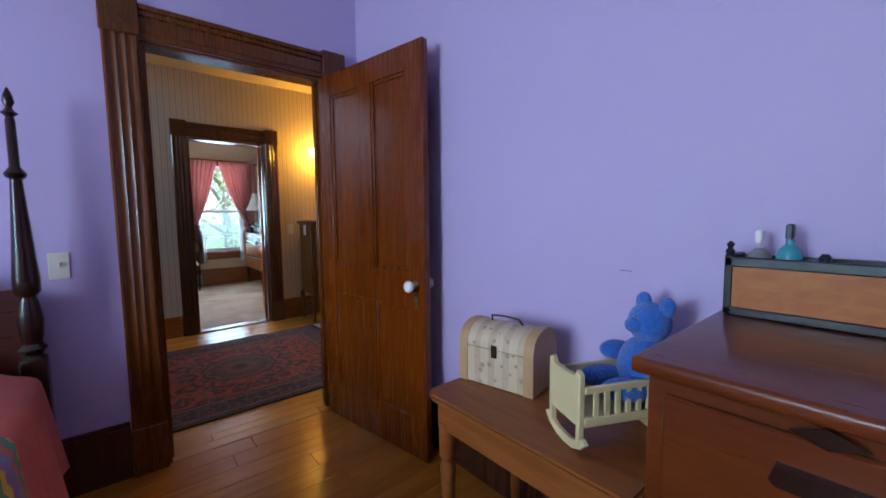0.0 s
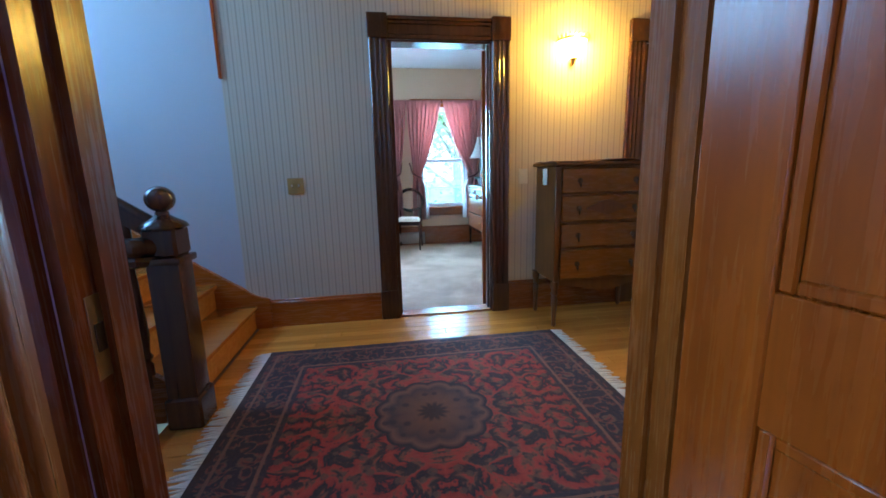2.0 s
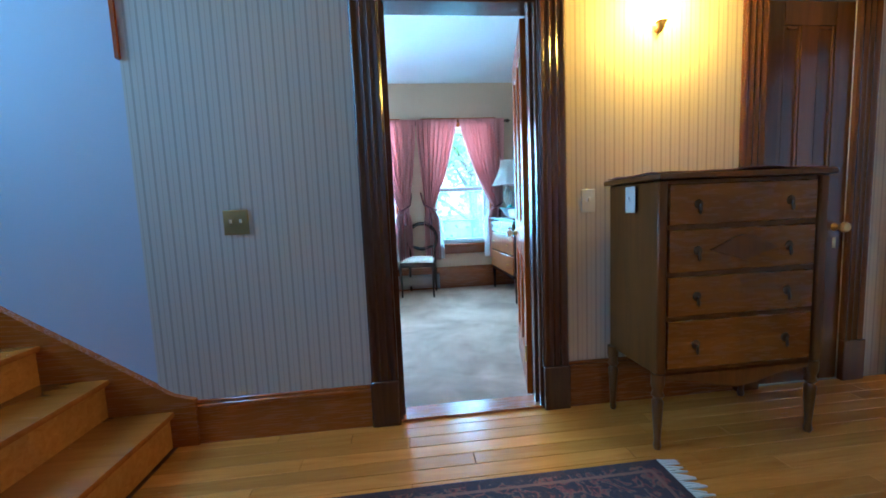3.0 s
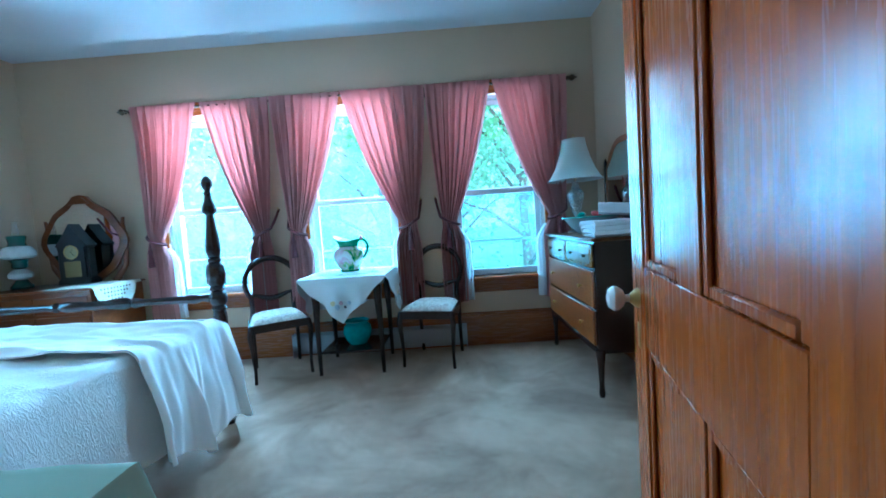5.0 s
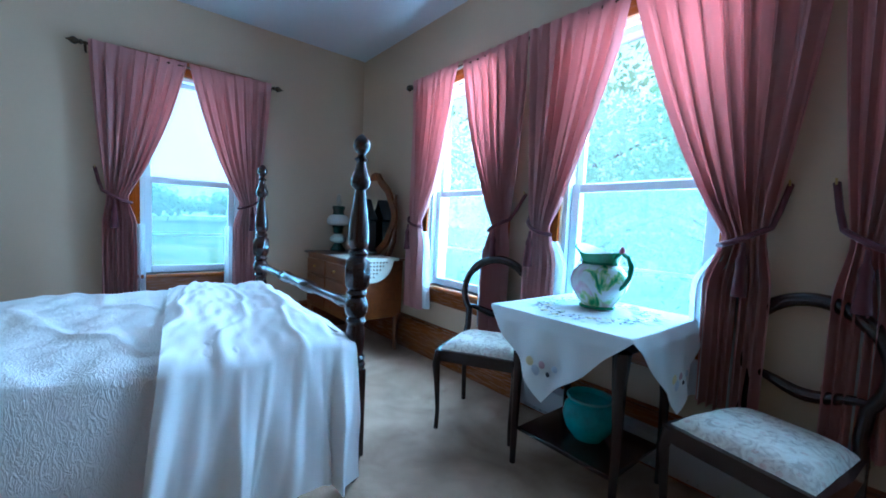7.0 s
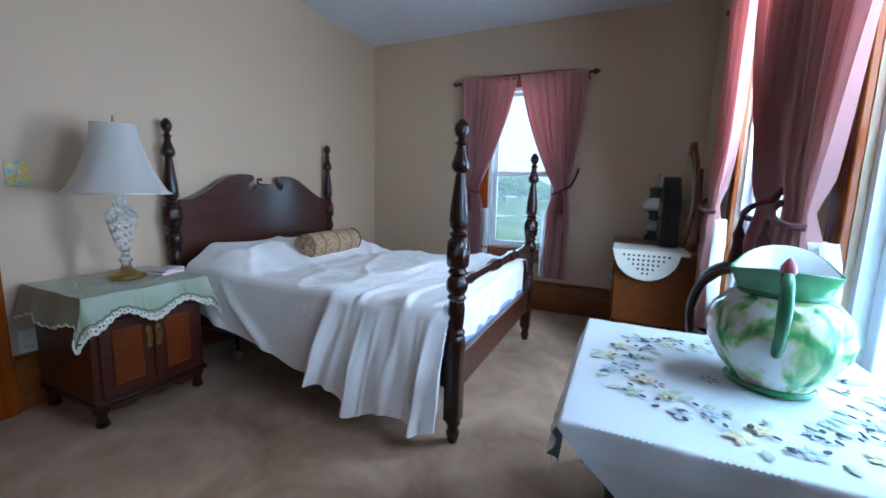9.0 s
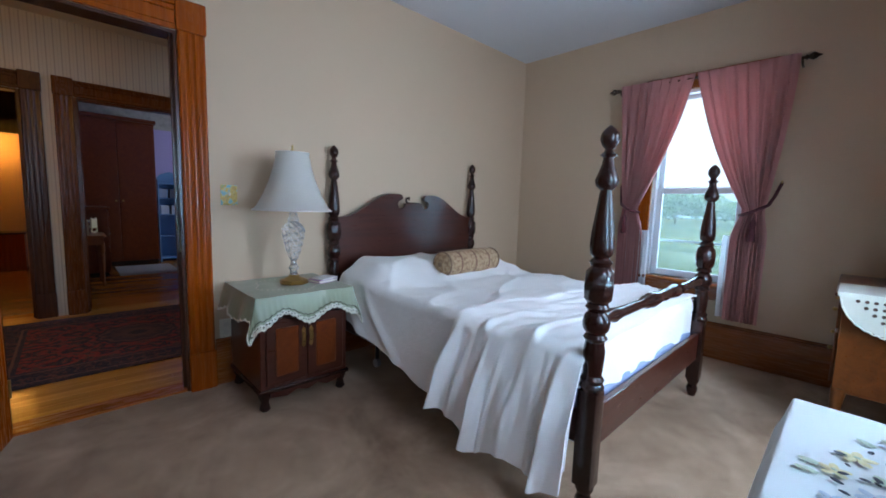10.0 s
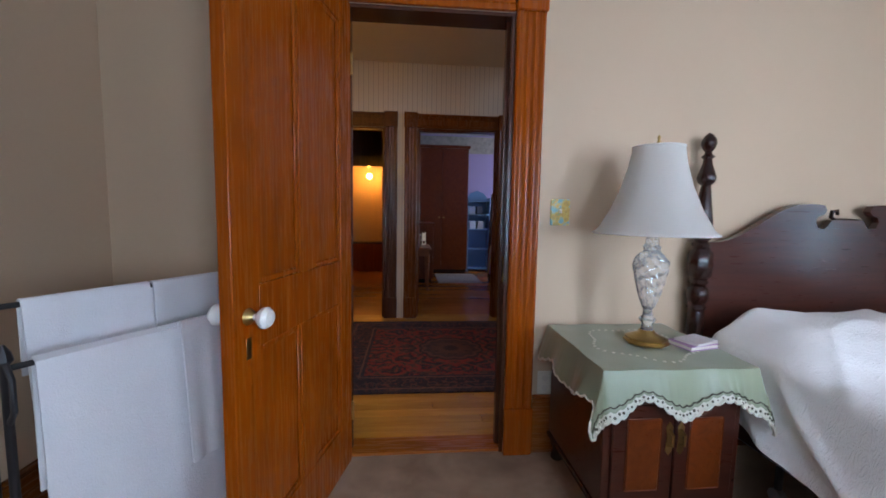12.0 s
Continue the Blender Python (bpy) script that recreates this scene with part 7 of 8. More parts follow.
def quilt_material():
    """Coral cotton with bands of zigzag diamonds in green, gold, violet and blue."""
    m, nt, b = material("patchwork_quilt")
    tc = nt.nodes.new("ShaderNodeTexCoord")
    sep = nt.nodes.new("ShaderNodeSeparateXYZ")
    nt.links.new(tc.outputs["Object"], sep.inputs[0])
    along = maths(nt, "SUBTRACT", sep.outputs[1], sep.outputs[2])
    a = maths(nt, "MULTIPLY", maths(nt, "ADD", sep.outputs[0], maths(nt, "MULTIPLY", sep.outputs[2], -0.6)), 1 / 0.042)
    c = maths(nt, "MULTIPLY", sep.outputs[1], 1 / 0.042)
    p = maths(nt, "FLOOR", maths(nt, "ADD", a, c))
    q = maths(nt, "FLOOR", maths(nt, "SUBTRACT", c, a))
    idx = maths(nt, "MODULO", maths(nt, "ADD", maths(nt, "MULTIPLY", maths(nt, "ADD", p, q), 0.5), 200.0), 5.0)
    r = nt.nodes.new("ShaderNodeValToRGB")
    r.color_ramp.interpolation = "CONSTANT"
    e = r.color_ramp.elements
    while len(e) < 5:
        e.new(0.5)
    for i, el in enumerate(e):
        el.position, el.color = i / 5, (*QCOL[i], 1)
    nt.links.new(maths(nt, "DIVIDE", maths(nt, "ADD", maths(nt, "FLOOR", idx), 0.5), 5.0), r.inputs[0])
    n = noise_tex(nt, coords(nt), 6.0, 3.0)
    coral = mixed(nt, n, (0.52, 0.12, 0.11), (0.62, 0.18, 0.15))
    wave = maths(nt, "MULTIPLY", maths(nt, "PINGPONG", sep.outputs[1], 0.22), 0.9)
    edge = maths(nt, "ADD", sep.outputs[0], wave)
    patch = maths(nt, "MAXIMUM", maths(nt, "LESS_THAN", edge, -0.80), maths(nt, "MULTIPLY", maths(nt, "LESS_THAN", sep.outputs[1], -3.30), maths(nt, "LESS_THAN", sep.outputs[2], 0.66)))
    nt.links.new(mixed(nt, patch, coral, r.outputs[0]), b.inputs["Base Color"])
    b.inputs["Roughness"].default_value = 0.9
    fa = maths(nt, "PINGPONG", a, 0.5)
    fc = maths(nt, "PINGPONG", c, 0.5)
    h = maths(nt, "ADD", maths(nt, "POWER", maths(nt, "MINIMUM", fa, fc), 0.5), maths(nt, "MULTIPLY", noise_tex(nt, coords(nt), 90.0), 0.2))
    relief(nt, b, h, 0.5, 0.006)
    return m


def purple_bed():
    ob = thing("pencil_post_bed", "dark mahogany bed with slender reeded posts and shaped headboard", "bed")
    xe, xw, yh, yf = -0.768, -2.18, -2.655, -4.67
    prof = [(0.030, 0.0), (0.034, 0.04), (0.026, 0.08), (0.040, 0.10)]
    upper = [(0.040, 0.70), (0.028, 0.715), (0.045, 0.74), (0.030, 0.76), (0.036, 0.80), (0.040, 0.86), (0.030, 0.93), (0.024, 0.95), (0.040, 0.97), (0.042, 1.02), (0.036, 1.10), (0.029, 1.22), (0.022, 1.34), (0.018, 1.415),
             (0.030, 1.425), (0.034, 1.438), (0.024, 1.452), (0.016, 1.465), (0.015, 1.64), (0.012, 1.655), (0.026, 1.668), (0.014, 1.68), (0.010, 1.69), (0.018, 1.71), (0.014, 1.735), (0.003, 1.765)]
    for x, y, k in ((xe, yh, 1.0), (xw, yh, 1.0), (xe, yf, 0.78), (xw, yf, 0.78)):
        bm = bmesh.new()
        lathe(bm, [(r, z) for r, z in prof], x, y, 14)
        box(bm, x - 0.04, x + 0.04, y - 0.04, y + 0.04, 0.10, 0.70, bevel=0.006)
        lathe(bm, [(r, 0.70 + (z - 0.70) * k) for r, z in upper], x, y, 14)
        part("post", bm, MAHOG, ob, "slender turned post")
    xc, half = (xe + xw) / 2, (xe - xw) / 2
    out = [(-half, 0.35), (-half, 0.60), (-half + 0.03, 0.66), (-half + 0.02, 0.80), (-half, 0.94), (-half, 0.985)]
    for i in range(1, 11):
        u = i / 11
        out.append((-half + u * half * 0.75, 0.985 + 0.17 * smoothstep(0.2, 0.9, u)))
    out += [(-0.10, 1.14), (-0.10, 1.10), (-0.04, 1.08)]
    out = out + [(-u, v) for u, v in out[::-1]]
    part("headboard", prism(bmesh.new(), [(xc + u, v) for u, v in out], yh - 0.014, yh + 0.014), MAHOGR, ob, "shaped mahogany headboard")
    for x in (xe, xw):
        part("side_rail", boxed(x - 0.014, x + 0.014, yf + 0.04, yh - 0.04, 0.25, 0.40, bevel=0.004), MAHOGR, ob)
    part("foot_rail", boxed(xw + 0.04, xe - 0.04, yf - 0.014, yf + 0.014, 0.25, 0.45, bevel=0.004), MAHOGR, ob)
    part("mattress", boxed(xw + 0.03, xe - 0.03, yf + 0.05, yh - 0.03, 0.30, 0.60, bevel=0.06, seg=3), cloth("mattress_white", (0.6, 0.6, 0.6)), ob)

    def at(u, v):
        y = yh - 0.045 - v * 1.93
        s = 2 * u - 1
        top = 0.66 + 0.10 * smoothstep(0.30, 0.12, v) * (1 - smoothstep(0.7, 1.0, abs(s) / 0.62))
        top -= 0.06 * smoothstep(0.03, 0, v)
        dx, z = bed_profile(s, 0.68, top, 0.22 + 0.01 * math.sin(v * 20), 0.055)
        drop = max(0, top - z)
        return (xc + dx + (0.02 * math.sin(y * 14) * min(1, drop * 3)) * (1 if s > 0 else -1), y, z + 0.012 * noise.noise(Vector((dx * 3, y * 3, 8))))
    q = part("quilt", grid(90, 70, at, thick=0.012), quilt_material())
    tagged(q, "coral patchwork quilt with green, gold and violet zigzag diamonds", "quilt")
    return ob


purple_bed()


def low_bench():
    ob = thing("bench", "worn brown wooden bench with a rounded top and turned legs", "bench")
    x0, x1, y0, y1 = 0.295, 0.755, -4.575, -3.865
    bm = prism(bmesh.new(), [(x0 + 0.03, y1), (x0, y1 - 0.04), (x0, y0), (x1, y0), (x1, y1 - 0.04), (x1 - 0.03, y1)], 0.635, 0.66, "z")
    bmesh.ops.bevel(bm, geom=list(bm.edges), offset=0.007, segments=2, affect="EDGES")
    part("seat", bm, BENCHW, ob)
    part("apron", boxed(x0 + 0.03, x1 - 0.03, y0 + 0.02, y1 - 0.04, 0.535, 0.635, bevel=0.003), BENCHW, ob)
    for x in (x0 + 0.05, x1 - 0.05):
        for y in (y0 + 0.05, y1 - 0.07):
            part("leg", turned([(0.016, 0), (0.022, 0.02), (0.015, 0.05), (0.020, 0.25), (0.028, 0.40), (0.018, 0.42), (0.03, 0.44), (0.03, 0.56)], x, y, 12), BENCHW, ob)
    return ob


low_bench()


def keepsake_chest():
    ob = thing("keepsake_chest", "cream decorated domed keepsake chest with a wire handle", "chest", pose(0.583, -3.995, 0.662, 0, 0, 12) @ Matrix.Diagonal((0.9, 0.9, 0.88, 1)))
    m, nt, b = material("cream_motif_board")
    v = node(nt, "ShaderNodeTexVoronoi", Scale=26.0)
    nt.links.new(coords(nt), v.inputs[0])
    tc = nt.nodes.new("ShaderNodeTexCoord")
    sep = nt.nodes.new("ShaderNodeSeparateXYZ")
    nt.links.new(tc.outputs["Object"], sep.inputs[0])
    band = maths(nt, "LESS_THAN", maths(nt, "FRACT", maths(nt, "MULTIPLY", sep.outputs[1], 16.0)), 0.45)
    spot = maths(nt, "MAXIMUM", maths(nt, "LESS_THAN", v.outputs[0], 0.26), maths(nt, "MULTIPLY", band, maths(nt, "MULTIPLY", noise_tex(nt, coords(nt), 30.0), 0.9)))
    nt.links.new(mixed(nt, maths(nt, "MULTIPLY", spot, 0.65), mixed(nt, noise_tex(nt, coords(nt), 8.0), (0.52, 0.40, 0.25), (0.68, 0.57, 0.40)), (0.26, 0.14, 0.07)), b.inputs["Base Color"])
    b.inputs["Roughness"].default_value = 0.6
    tan = wood("tan_edge", (0.42, 0.24, 0.10), (0.58, 0.37, 0.18), (20, 20, 3), 0.5, 0.1)
    w, d, h = 0.32, 0.21, 0.15
    part("body", boxed(-d / 2, d / 2, -w / 2, w / 2, 0, h, bevel=0.004), m, ob)
    dome = [(-d / 2, h + 0.003)] + [(-d / 2 * math.cos(math.pi * i / 14), h + 0.003 + 0.085 * math.sin(math.pi * i / 14) ** 0.8) for i in range(1, 14)] + [(d / 2, h + 0.003)]
    lid = part("lid", prism(bmesh.new(), dome, -w / 2, w / 2), m, ob, "domed cream lid")
    for y in (-w / 2, w / 2 - 0.035):
        part("end_band", prism(bmesh.new(), [(-d / 2 - 0.003, 0.0), (-d / 2 - 0.003, h)] + [(u * 1.02, v + 0.003) for u, v in dome] + [(d / 2 + 0.003, h), (d / 2 + 0.003, 0.0)], y - 0.002, y + 0.037), tan, ob, "tan wooden end band")
    part("latch", boxed(-d / 2 - 0.008, -d / 2 - 0.001, -0.012, 0.012, h - 0.03, h + 0.02, bevel=0.002), BRONZE, ob, "bronze latch")
    part("handle", rod([(0, -0.07, h + 0.085), (-0.02, -0.06, h + 0.115), (-0.03, 0, h + 0.122), (-0.02, 0.06, h + 0.115), (0, 0.07, h + 0.085)], 0.004, 6), BRONZE, lid, "bent wire handle")
    return ob


keepsake_chest()


def doll_cradle():
    ob = thing("doll_cradle", "pale yellow wooden doll cradle on rockers", "cradle", pose(0.515, -4.413, 0.661, 0, 0, 64.5) @ Matrix.Diagonal((0.72, 0.78, 0.82, 1)))
    p = paint("pale_yellow_paint", (0.66, 0.56, 0.30), 0.5, 0.05)
    w, L = 0.10, 0.17
    for y in (L, -L):
        part("end_board", prism(bmesh.new(), [(-w, 0.09), (-w, 0.25), (-w + 0.02, 0.262), (-w + 0.035, 0.24), (w - 0.035, 0.24), (w - 0.02, 0.262), (w, 0.25), (w, 0.09)], y - 0.008, y + 0.008), p, ob)
        rock = [(-w - 0.03, 0.05), (-w, 0.022), (-0.05, 0.004), (0, 0.0), (0.05, 0.004), (w, 0.022), (w + 0.03, 0.05), (w + 0.01, 0.06), (w - 0.01, 0.045), (0.04, 0.03), (-0.04, 0.03), (-w + 0.01, 0.045), (-w - 0.01, 0.06)]
        part("rocker", prism(bmesh.new(), rock, y - 0.007, y + 0.007), p, ob)
        for x in (-w + 0.012, w - 0.012):
            part("post", boxed(x - 0.010, x + 0.010, y - 0.010, y + 0.010, 0.03, 0.25, bevel=0.003), p, ob)
    part("base", boxed(-w + 0.005, w - 0.005, -L, L, 0.085, 0.098), p, ob)
    for x in (-w, w):
        for lo, hi in ((0.095, 0.12), (0.195, 0.215)):
            part("side_rail", boxed(x - 0.007, x + 0.007, -L + 0.01, L - 0.01, lo, hi, bevel=0.002), p, ob)
        for i in range(7):
            y = -L + 0.05 + i * 0.04
            part("slat", boxed(x - 0.005, x + 0.005, y - 0.008, y + 0.008, 0.12, 0.195), p, ob)
    return ob


doll_cradle()


def toy_bear():
    """A plain blue toy animal of rounded lumps, all one mesh."""
    bm = bmesh.new()

    def lump(x, y, z, rx, ry, rz):
        mm = pose(x, y, z) @ Matrix.Diagonal((rx, ry, rz, 1))
        bmesh.ops.create_icosphere(bm, subdivisions=3, radius=1.0, matrix=mm)
    lump(0, 0, 0.10, 0.075, 0.07, 0.09)
    lump(0, 0.0, 0.225, 0.06, 0.062, 0.058)
    for s in (-1, 1):
        lump(0.01, s * 0.045, 0.278, 0.018, 0.026, 0.028)
        lump(-0.03, s * 0.085, 0.12, 0.06, 0.03, 0.03)
        lump(-0.09, s * 0.05, 0.05, 0.085, 0.036, 0.034)
    lump(-0.055, 0, 0.215, 0.025, 0.026, 0.022)
    m, nt, b = material("blue_plush")
    fz = noise_tex(nt, coords(nt), 140.0, 3.0)
    nt.links.new(mixed(nt, fz, (0.012, 0.09, 0.42), (0.03, 0.20, 0.68)), b.inputs["Base Color"])
    b.inputs["Roughness"].default_value = 1.0
    b.inputs["Sheen Weight"].default_value = 0.4
    relief(nt, b, fz, 1.0, 0.01)
    ob = part("stuffed_toy", bm, m)
    ob.matrix_world = pose(0.60, -4.452, 0.742, 0, 8, -25) @ Matrix.Diagonal((0.92, 0.92, 0.98, 1))
    return tagged(ob, "bright blue plush toy sitting in the doll cradle", "toy")


toy_bear()


def purple_dresser():
    ob = thing("dresser", "red-brown dresser with dark diamond pulls against lavender wall", "dresser")
    x0, x1, y0, y1 = 0.22, 0.765, -5.55, -4.625
    part("body", boxed(x0 + 0.012, x1, y0, y1, 0.06, 0.98, bevel=0.004), CEDAR, ob)
    bm = boxed(x0 - 0.02, x1, y0 - 0.02, y1 + 0.02, 0.98, 1.01, bevel=0.010, seg=3)
    part("top", bm, CEDAR, ob)
    part("plinth", boxed(x0 + 0.03, x1 - 0.01, y0 + 0.02, y1 - 0.02, 0, 0.06), MAHOG, ob)
    for i, (lo, hi) in enumerate(((0.735, 0.95), (0.45, 0.71), (0.10, 0.425))):
        d = part("drawer", boxed(x0 - 0.003, x0 + 0.012, y0 + 0.03, y1 - 0.03, lo, hi, bevel=0.005), CEDAR, ob)
        for yy in (-4.866, -5.309):
            z = (lo + hi) / 2 + 0.056
            part("pull", prism(bmesh.new(), [(yy - 0.063, z - 0.014), (yy - 0.057, z + 0.008), (yy + 0.057, z + 0.008), (yy + 0.063, z - 0.014), (yy + 0.055, z - 0.022), (yy - 0.055, z - 0.022)], x0 - 0.020, x0 - 0.003, "x"), MAHOG, d, "dark wooden bar pull")
        if i == 0:
            yy = -4.860
            part("escutcheon", prism(bmesh.new(), [(yy - 0.04, 0.961), (yy, 0.975), (yy + 0.04, 0.961), (yy, 0.947)], x0 - 0.009, x0 - 0.003, "x"), MAHOG, d, "dark diamond escutcheon")
    return ob


purple_dresser()


def desk_box():
    ob = thing("letter_box", "black-framed wooden organiser box with an orange panel", "box", pose(0.712, -4.80, 1.011, 0, 0, 0) @ Matrix.Diagonal((0.8, 0.84, 0.95, 1)))
    blk = gloss("black_lacquer", (0.012, 0.012, 0.014), 0.3)
    L, d = 0.21, 0.07
    part("back", boxed(d - 0.012, d, -L, L, 0, 0.15), blk, ob)
    part("base", boxed(-d, d, -L, L, 0, 0.022, bevel=0.003), blk, ob)
    part("top_rail", boxed(-d, -d + 0.014, -L, L, 0.125, 0.15, bevel=0.003), blk, ob)
    part("front_panel", boxed(-d + 0.003, -d + 0.010, -L + 0.02, L - 0.02, 0.022, 0.125), wood("orange_panel", (0.38, 0.10, 0.012), (0.56, 0.19, 0.025), (40, 14, 40), 0.5, 0.05), ob, "orange wooden panel")
    for y in (-L, L - 0.02):
        part("end", boxed(-d, d, y, y + 0.02, 0.0, 0.155, bevel=0.003), blk, ob)
        part("finial", turned([(0.010, 0.155), (0.012, 0.165), (0.006, 0.172), (0.011, 0.182), (0.002, 0.19)], -d + 0.012, y + 0.01, 10), blk, ob)
    part("knob", turned([(0.012, 0.15), (0.013, 0.16), (0.006, 0.168)], -d + 0.008, 0, 10), blk, ob)
    return ob


desk_box()


def bottle(m, r, h, mat, cap, label, spray=False):
    ob = thing("bottle", label, "bottle", m, group="bottles on the dresser box")
    part("body", turned([(r * 0.9, 0), (r, 0.006), (r, h * 0.62), (r * 0.85, h * 0.70), (r * 0.35, h * 0.76), (r * 0.35, h * 0.82)], 0, 0, 18), mat, ob)
    if spray:
        part("pump", boxed(-r * 0.8, r * 0.45, -r * 0.3, r * 0.3, h * 0.82, h, bevel=0.004), cap, ob)
    else:
        part("cap", turned([(r * 0.4, h * 0.82), (r * 0.42, h * 0.97), (r * 0.3, h)], 0, 0, 14), cap, ob)
    return ob


bottle(pose(0.712, -4.735, 1.033), 0.024, 0.20, gloss("teal_plastic", (0.05, 0.30, 0.36), 0.25), gloss("dark_cap", (0.02, 0.03, 0.05), 0.3), "teal plastic pump bottle standing in the box", True)
bottle(pose(0.712, -4.68, 1.033), 0.025, 0.185, glass("clear_plastic", (0.95, 0.97, 0.98), 0.05), gloss("white_cap", (0.7, 0.7, 0.72), 0.3), "clear bottle with white cap standing in the box", True)
bottle(pose(0.712, -4.90, 1.033), 0.032, 0.14, gloss("pale_jar", (0.55, 0.62, 0.62), 0.2), gloss("white_lid", (0.7, 0.7, 0.7), 0.3), "pale low jar standing in the box")


def wardrobe():
    ob = thing("wardrobe", "tall plain red-brown wardrobe against the far wall", "wardrobe")
    x0, x1, y0, y1 = -0.50, 0.52, -6.22, -5.66
    part("body", boxed(x0, x1, y0, y1, 0.08, 2.42, bevel=0.006), CEDAR, ob)
    part("cornice", boxed(x0 - 0.03, x1 + 0.03, y0, y1 + 0.03, 2.42, 2.48, bevel=0.012, seg=2), CEDAR, ob)
    part("plinth", boxed(x0 + 0.02, x1 - 0.02, y0, y1 - 0.02, 0, 0.08), MAHOG, ob)
    xm = (x0 + x1) / 2
    for a, b in ((x0 + 0.02, xm - 0.004), (xm + 0.004, x1 - 0.02)):
        d = part("door", boxed(a, b, y1, y1 + 0.018, 0.12, 2.38, bevel=0.004), CEDAR, ob)
        part("knob", turned([(0.006, y1 + 0.018), (0.014, y1 + 0.034), (0.004, y1 + 0.042)], b - 0.04 if a < xm - 0.3 else a + 0.04, 1.1, 12, "y"), BRASS, d, "brass knob")
    return ob


wardrobe()
tagged(part("scuff", boxed(PX - 0.0015, PX, -4.34, -4.30, 1.072, 1.075), paint("grey_scuff", (0.2, 0.17, 0.25))), "thin grey scuff mark on the lavender wall", "trim", kind="structure")


def blue_shelf():
    ob = thing("toy_shelf", "blue open shelf unit with an arched top and boxes", "shelf")
    p = paint("sky_blue", (0.16, 0.30, 0.50), 0.5, 0.1)
    x0, x1, y0, y1 = -1.00, -0.55, -6.22, -5.90
    part("back", prism(bmesh.new(), [(x0, 0), (x0, 1.5), (x0 + 0.08, 1.6), ((x0 + x1) / 2, 1.66), (x1 - 0.08, 1.6), (x1, 1.5), (x1, 0)], y0, y0 + 0.015), p, ob)
    for x in (x0, x1 - 0.02):
        part("side", boxed(x, x + 0.02, y0 + 0.015, y1, 0, 1.5), p, ob)
    for z in (0.05, 0.45, 0.85, 1.15, 1.42):
        part("shelf", boxed(x0 + 0.02, x1 - 0.02, y0 + 0.015, y1, z, z + 0.02), p, ob)
    return ob


blue_shelf()
for k, (bx, bz, c) in enumerate(((-0.82, 0.871, (0.55, 0.58, 0.62)), (-0.66, 0.871, (0.60, 0.60, 0.62)), (-0.80, 1.171, (0.10, 0.12, 0.16)), (-0.64, 1.171, (0.3, 0.35, 0.45)))):
    o = part("storage_box", boxed(bx - 0.06, bx + 0.06, -6.15, -5.98, bz, bz + 0.16, bevel=0.006), paint("box_card", c, 0.6))
    tagged(o, "small %s storage box standing on the blue shelf" % ("pale grey", "white", "black", "slate blue")[k], "box", "boxes on the blue shelf")
tagged(part("scatter_rug", grid(12, 8, lambda u, v: (-0.62 + 0.75 * u, -5.55 + 1.0 * v, 0.010), thick=0.007), paint("grey_scatter", (0.34, 0.31, 0.28), 0.95, 0.3, 20.0, 0.4)), "small faded grey scatter rug on the boards", "rug")


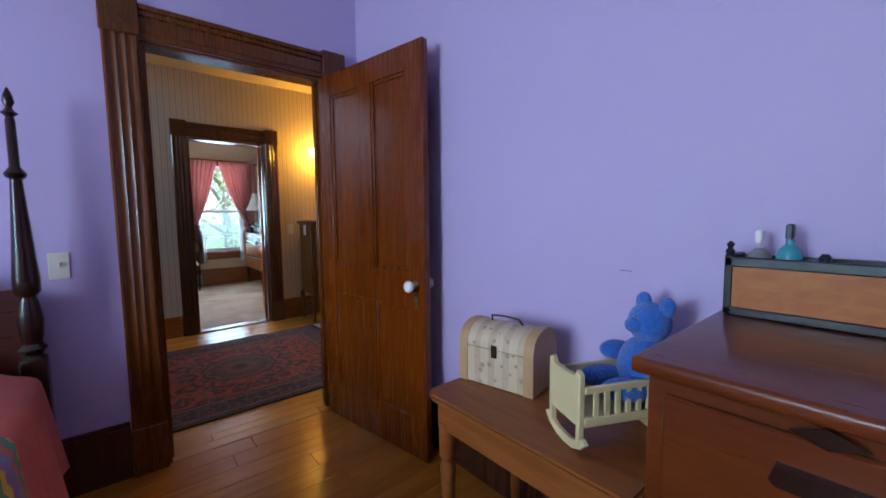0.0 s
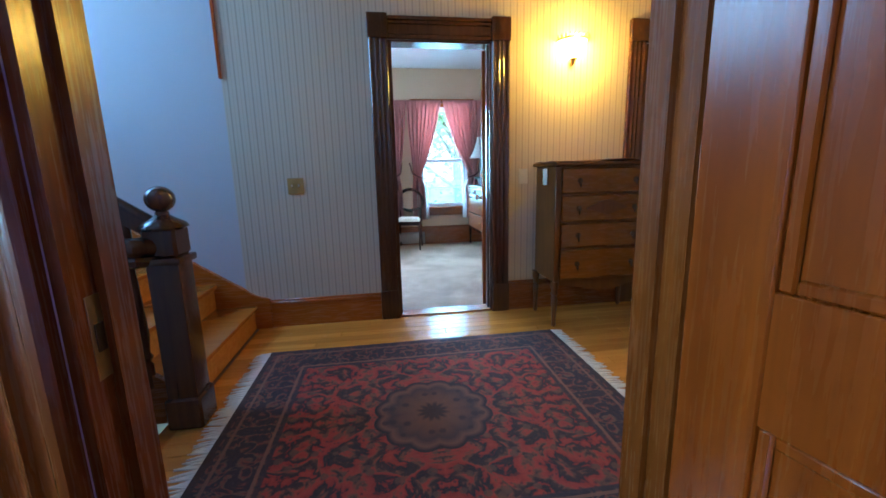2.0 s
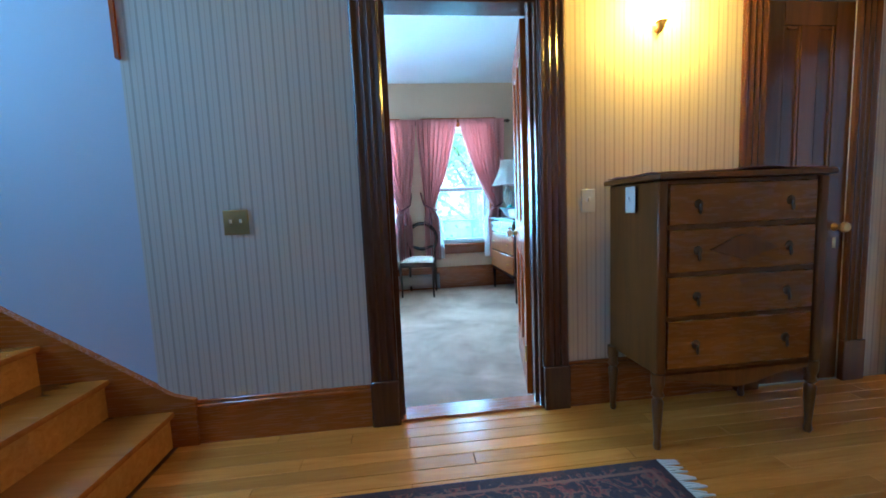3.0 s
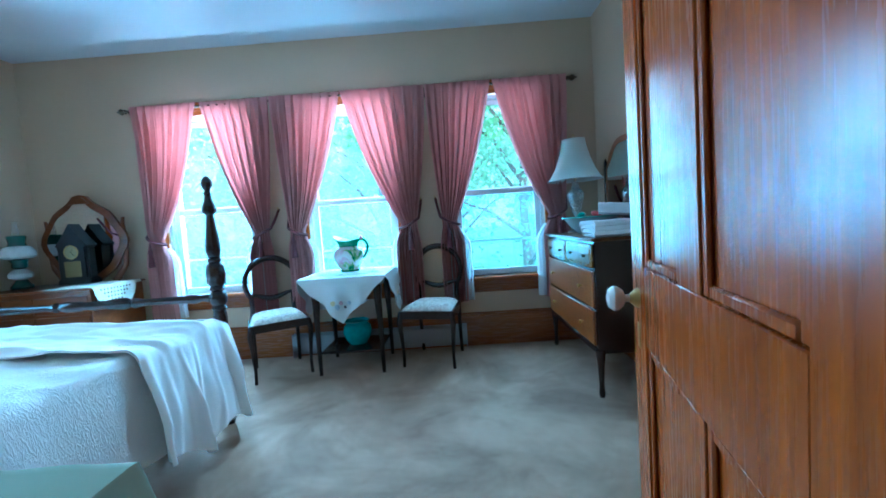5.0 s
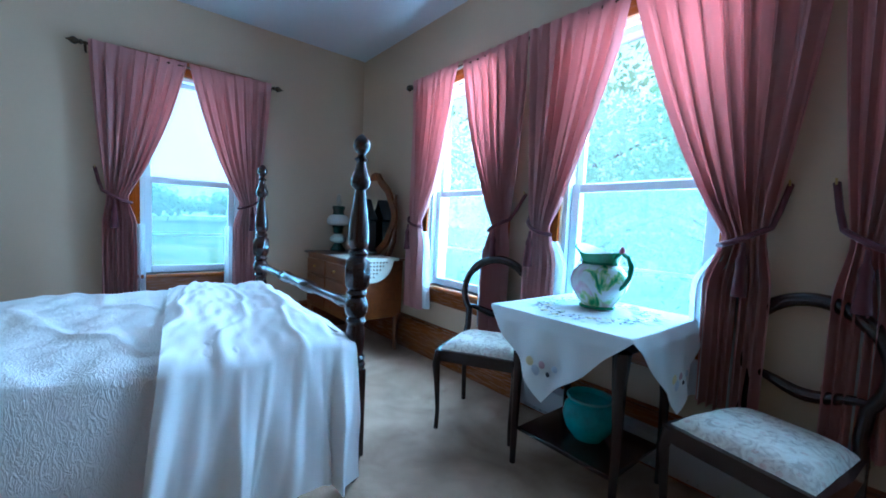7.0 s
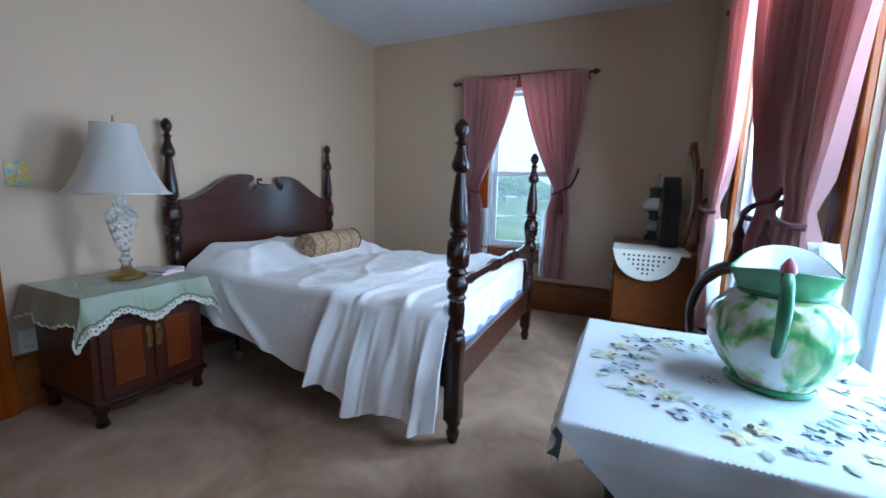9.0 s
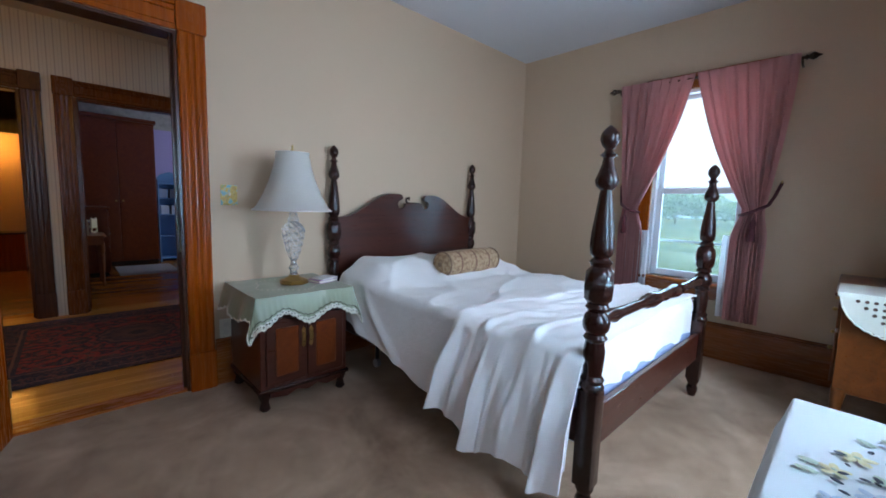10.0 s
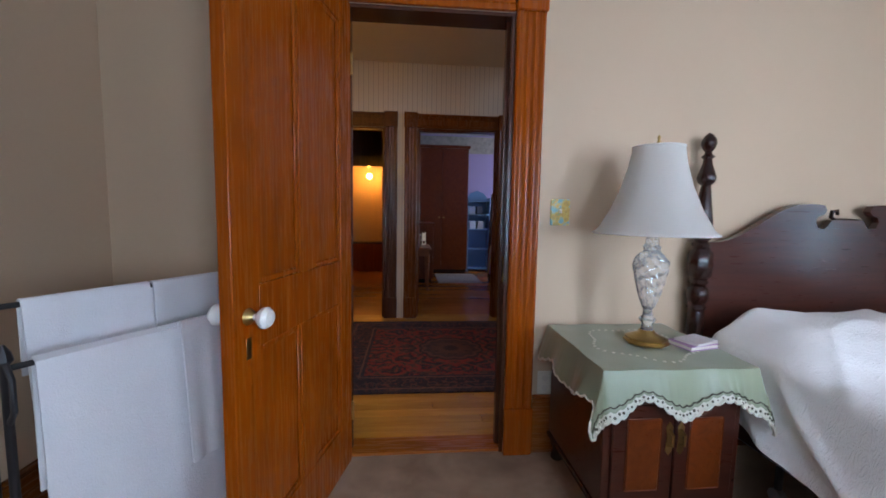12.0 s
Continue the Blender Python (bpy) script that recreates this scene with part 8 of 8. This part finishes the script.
def bath():
    ob = thing("bath_sconce", "lit amber bathroom wall lamp", "wall lamp")
    m, nt, b = material("amber_globe")
    b.inputs["Base Color"].default_value = (0.9, 0.7, 0.4, 1)
    b.inputs["Emission Color"].default_value = (1.0, 0.62, 0.2, 1)
    b.inputs["Emission Strength"].default_value = 8.0
    g = part("globe", turned([(0.02, 1.84), (0.055, 1.87), (0.06, 1.91), (0.04, 1.95), (0.01, 1.96)], 1.45, -6.18, 16), m, ob, "glowing amber glass globe")
    g.visible_shadow = False
    part("arm", rod([(1.45, -6.30, 1.86), (1.45, -6.24, 1.82), (1.45, -6.18, 1.84)], 0.01, 8), BRASS, ob)
    v = thing("bath_cabinet", "low ochre bathroom cabinet with a dark top", "cabinet")
    part("body", boxed(1.15, 1.75, -6.28, -5.9, 0.0, 0.55, bevel=0.005), ORANGE, v)
    part("top", boxed(1.13, 1.77, -6.28, -5.88, 0.55, 0.58, bevel=0.005), MAHOG, v)
    return ob


bath()


# ---- floor boards ----
def floor_boards(name, x0, x1, y0, y1, w, mat, label, holes=()):
    """Boards along x, each an object of its own, in rows of width w with staggered ends."""
    rng = random.Random(5)
    ob = thing(name, label, "floor", kind="structure")
    lengths = [1.2, 1.6, 2.0]
    data = {}

    def board(length, width):
        key = (round(length, 2), round(width, 3))
        if key not in data:
            bm = bmesh.new()
            g, c = 0.0008, 0.0016
            base = [(g, g), (key[0] - g, g), (key[0] - g, key[1] - g), (g, key[1] - g)]
            top = [(g + c, g + c), (key[0] - g - c, g + c), (key[0] - g - c, key[1] - g - c), (g + c, key[1] - g - c)]
            a = [bm.verts.new((x, y, -0.016)) for x, y in base]
            b = [bm.verts.new((x, y, -0.0016)) for x, y in base]
            t = [bm.verts.new((x, y, 0)) for x, y in top]
            for lo, hi in ((a, b), (b, t)):
                for i in range(4):
                    j = (i + 1) % 4
                    bm.faces.new((lo[i], lo[j], hi[j], hi[i]))
            bm.faces.new(t)
            data[key] = mesh_of("board", bm, mat)
        return data[key]
    y = y0
    while y < y1 - 0.005:
        wy = min(w, y1 - y)
        x = x0
        first = True
        while x < x1 - 0.01:
            length = rng.choice(lengths) * (rng.choice((0.4, 0.7)) if first else 1.0)
            first = False
            if x1 - x - length < 0.3:
                length = x1 - x
            o = new("board", board(length, wy))
            o.parent = ob
            o.location = (x, y, 0)
            x += length
        y += wy
    return ob


floor_boards("floor_hall", -0.93, HE + 0.12, HS - 0.13, 0.0, 0.082, OAK, "honey coloured varnished oak strip floor")
floor_boards("floor_purple", PW, PX, PS, HS - 0.13, 0.128, OAKW, "orange varnished pine board floor")
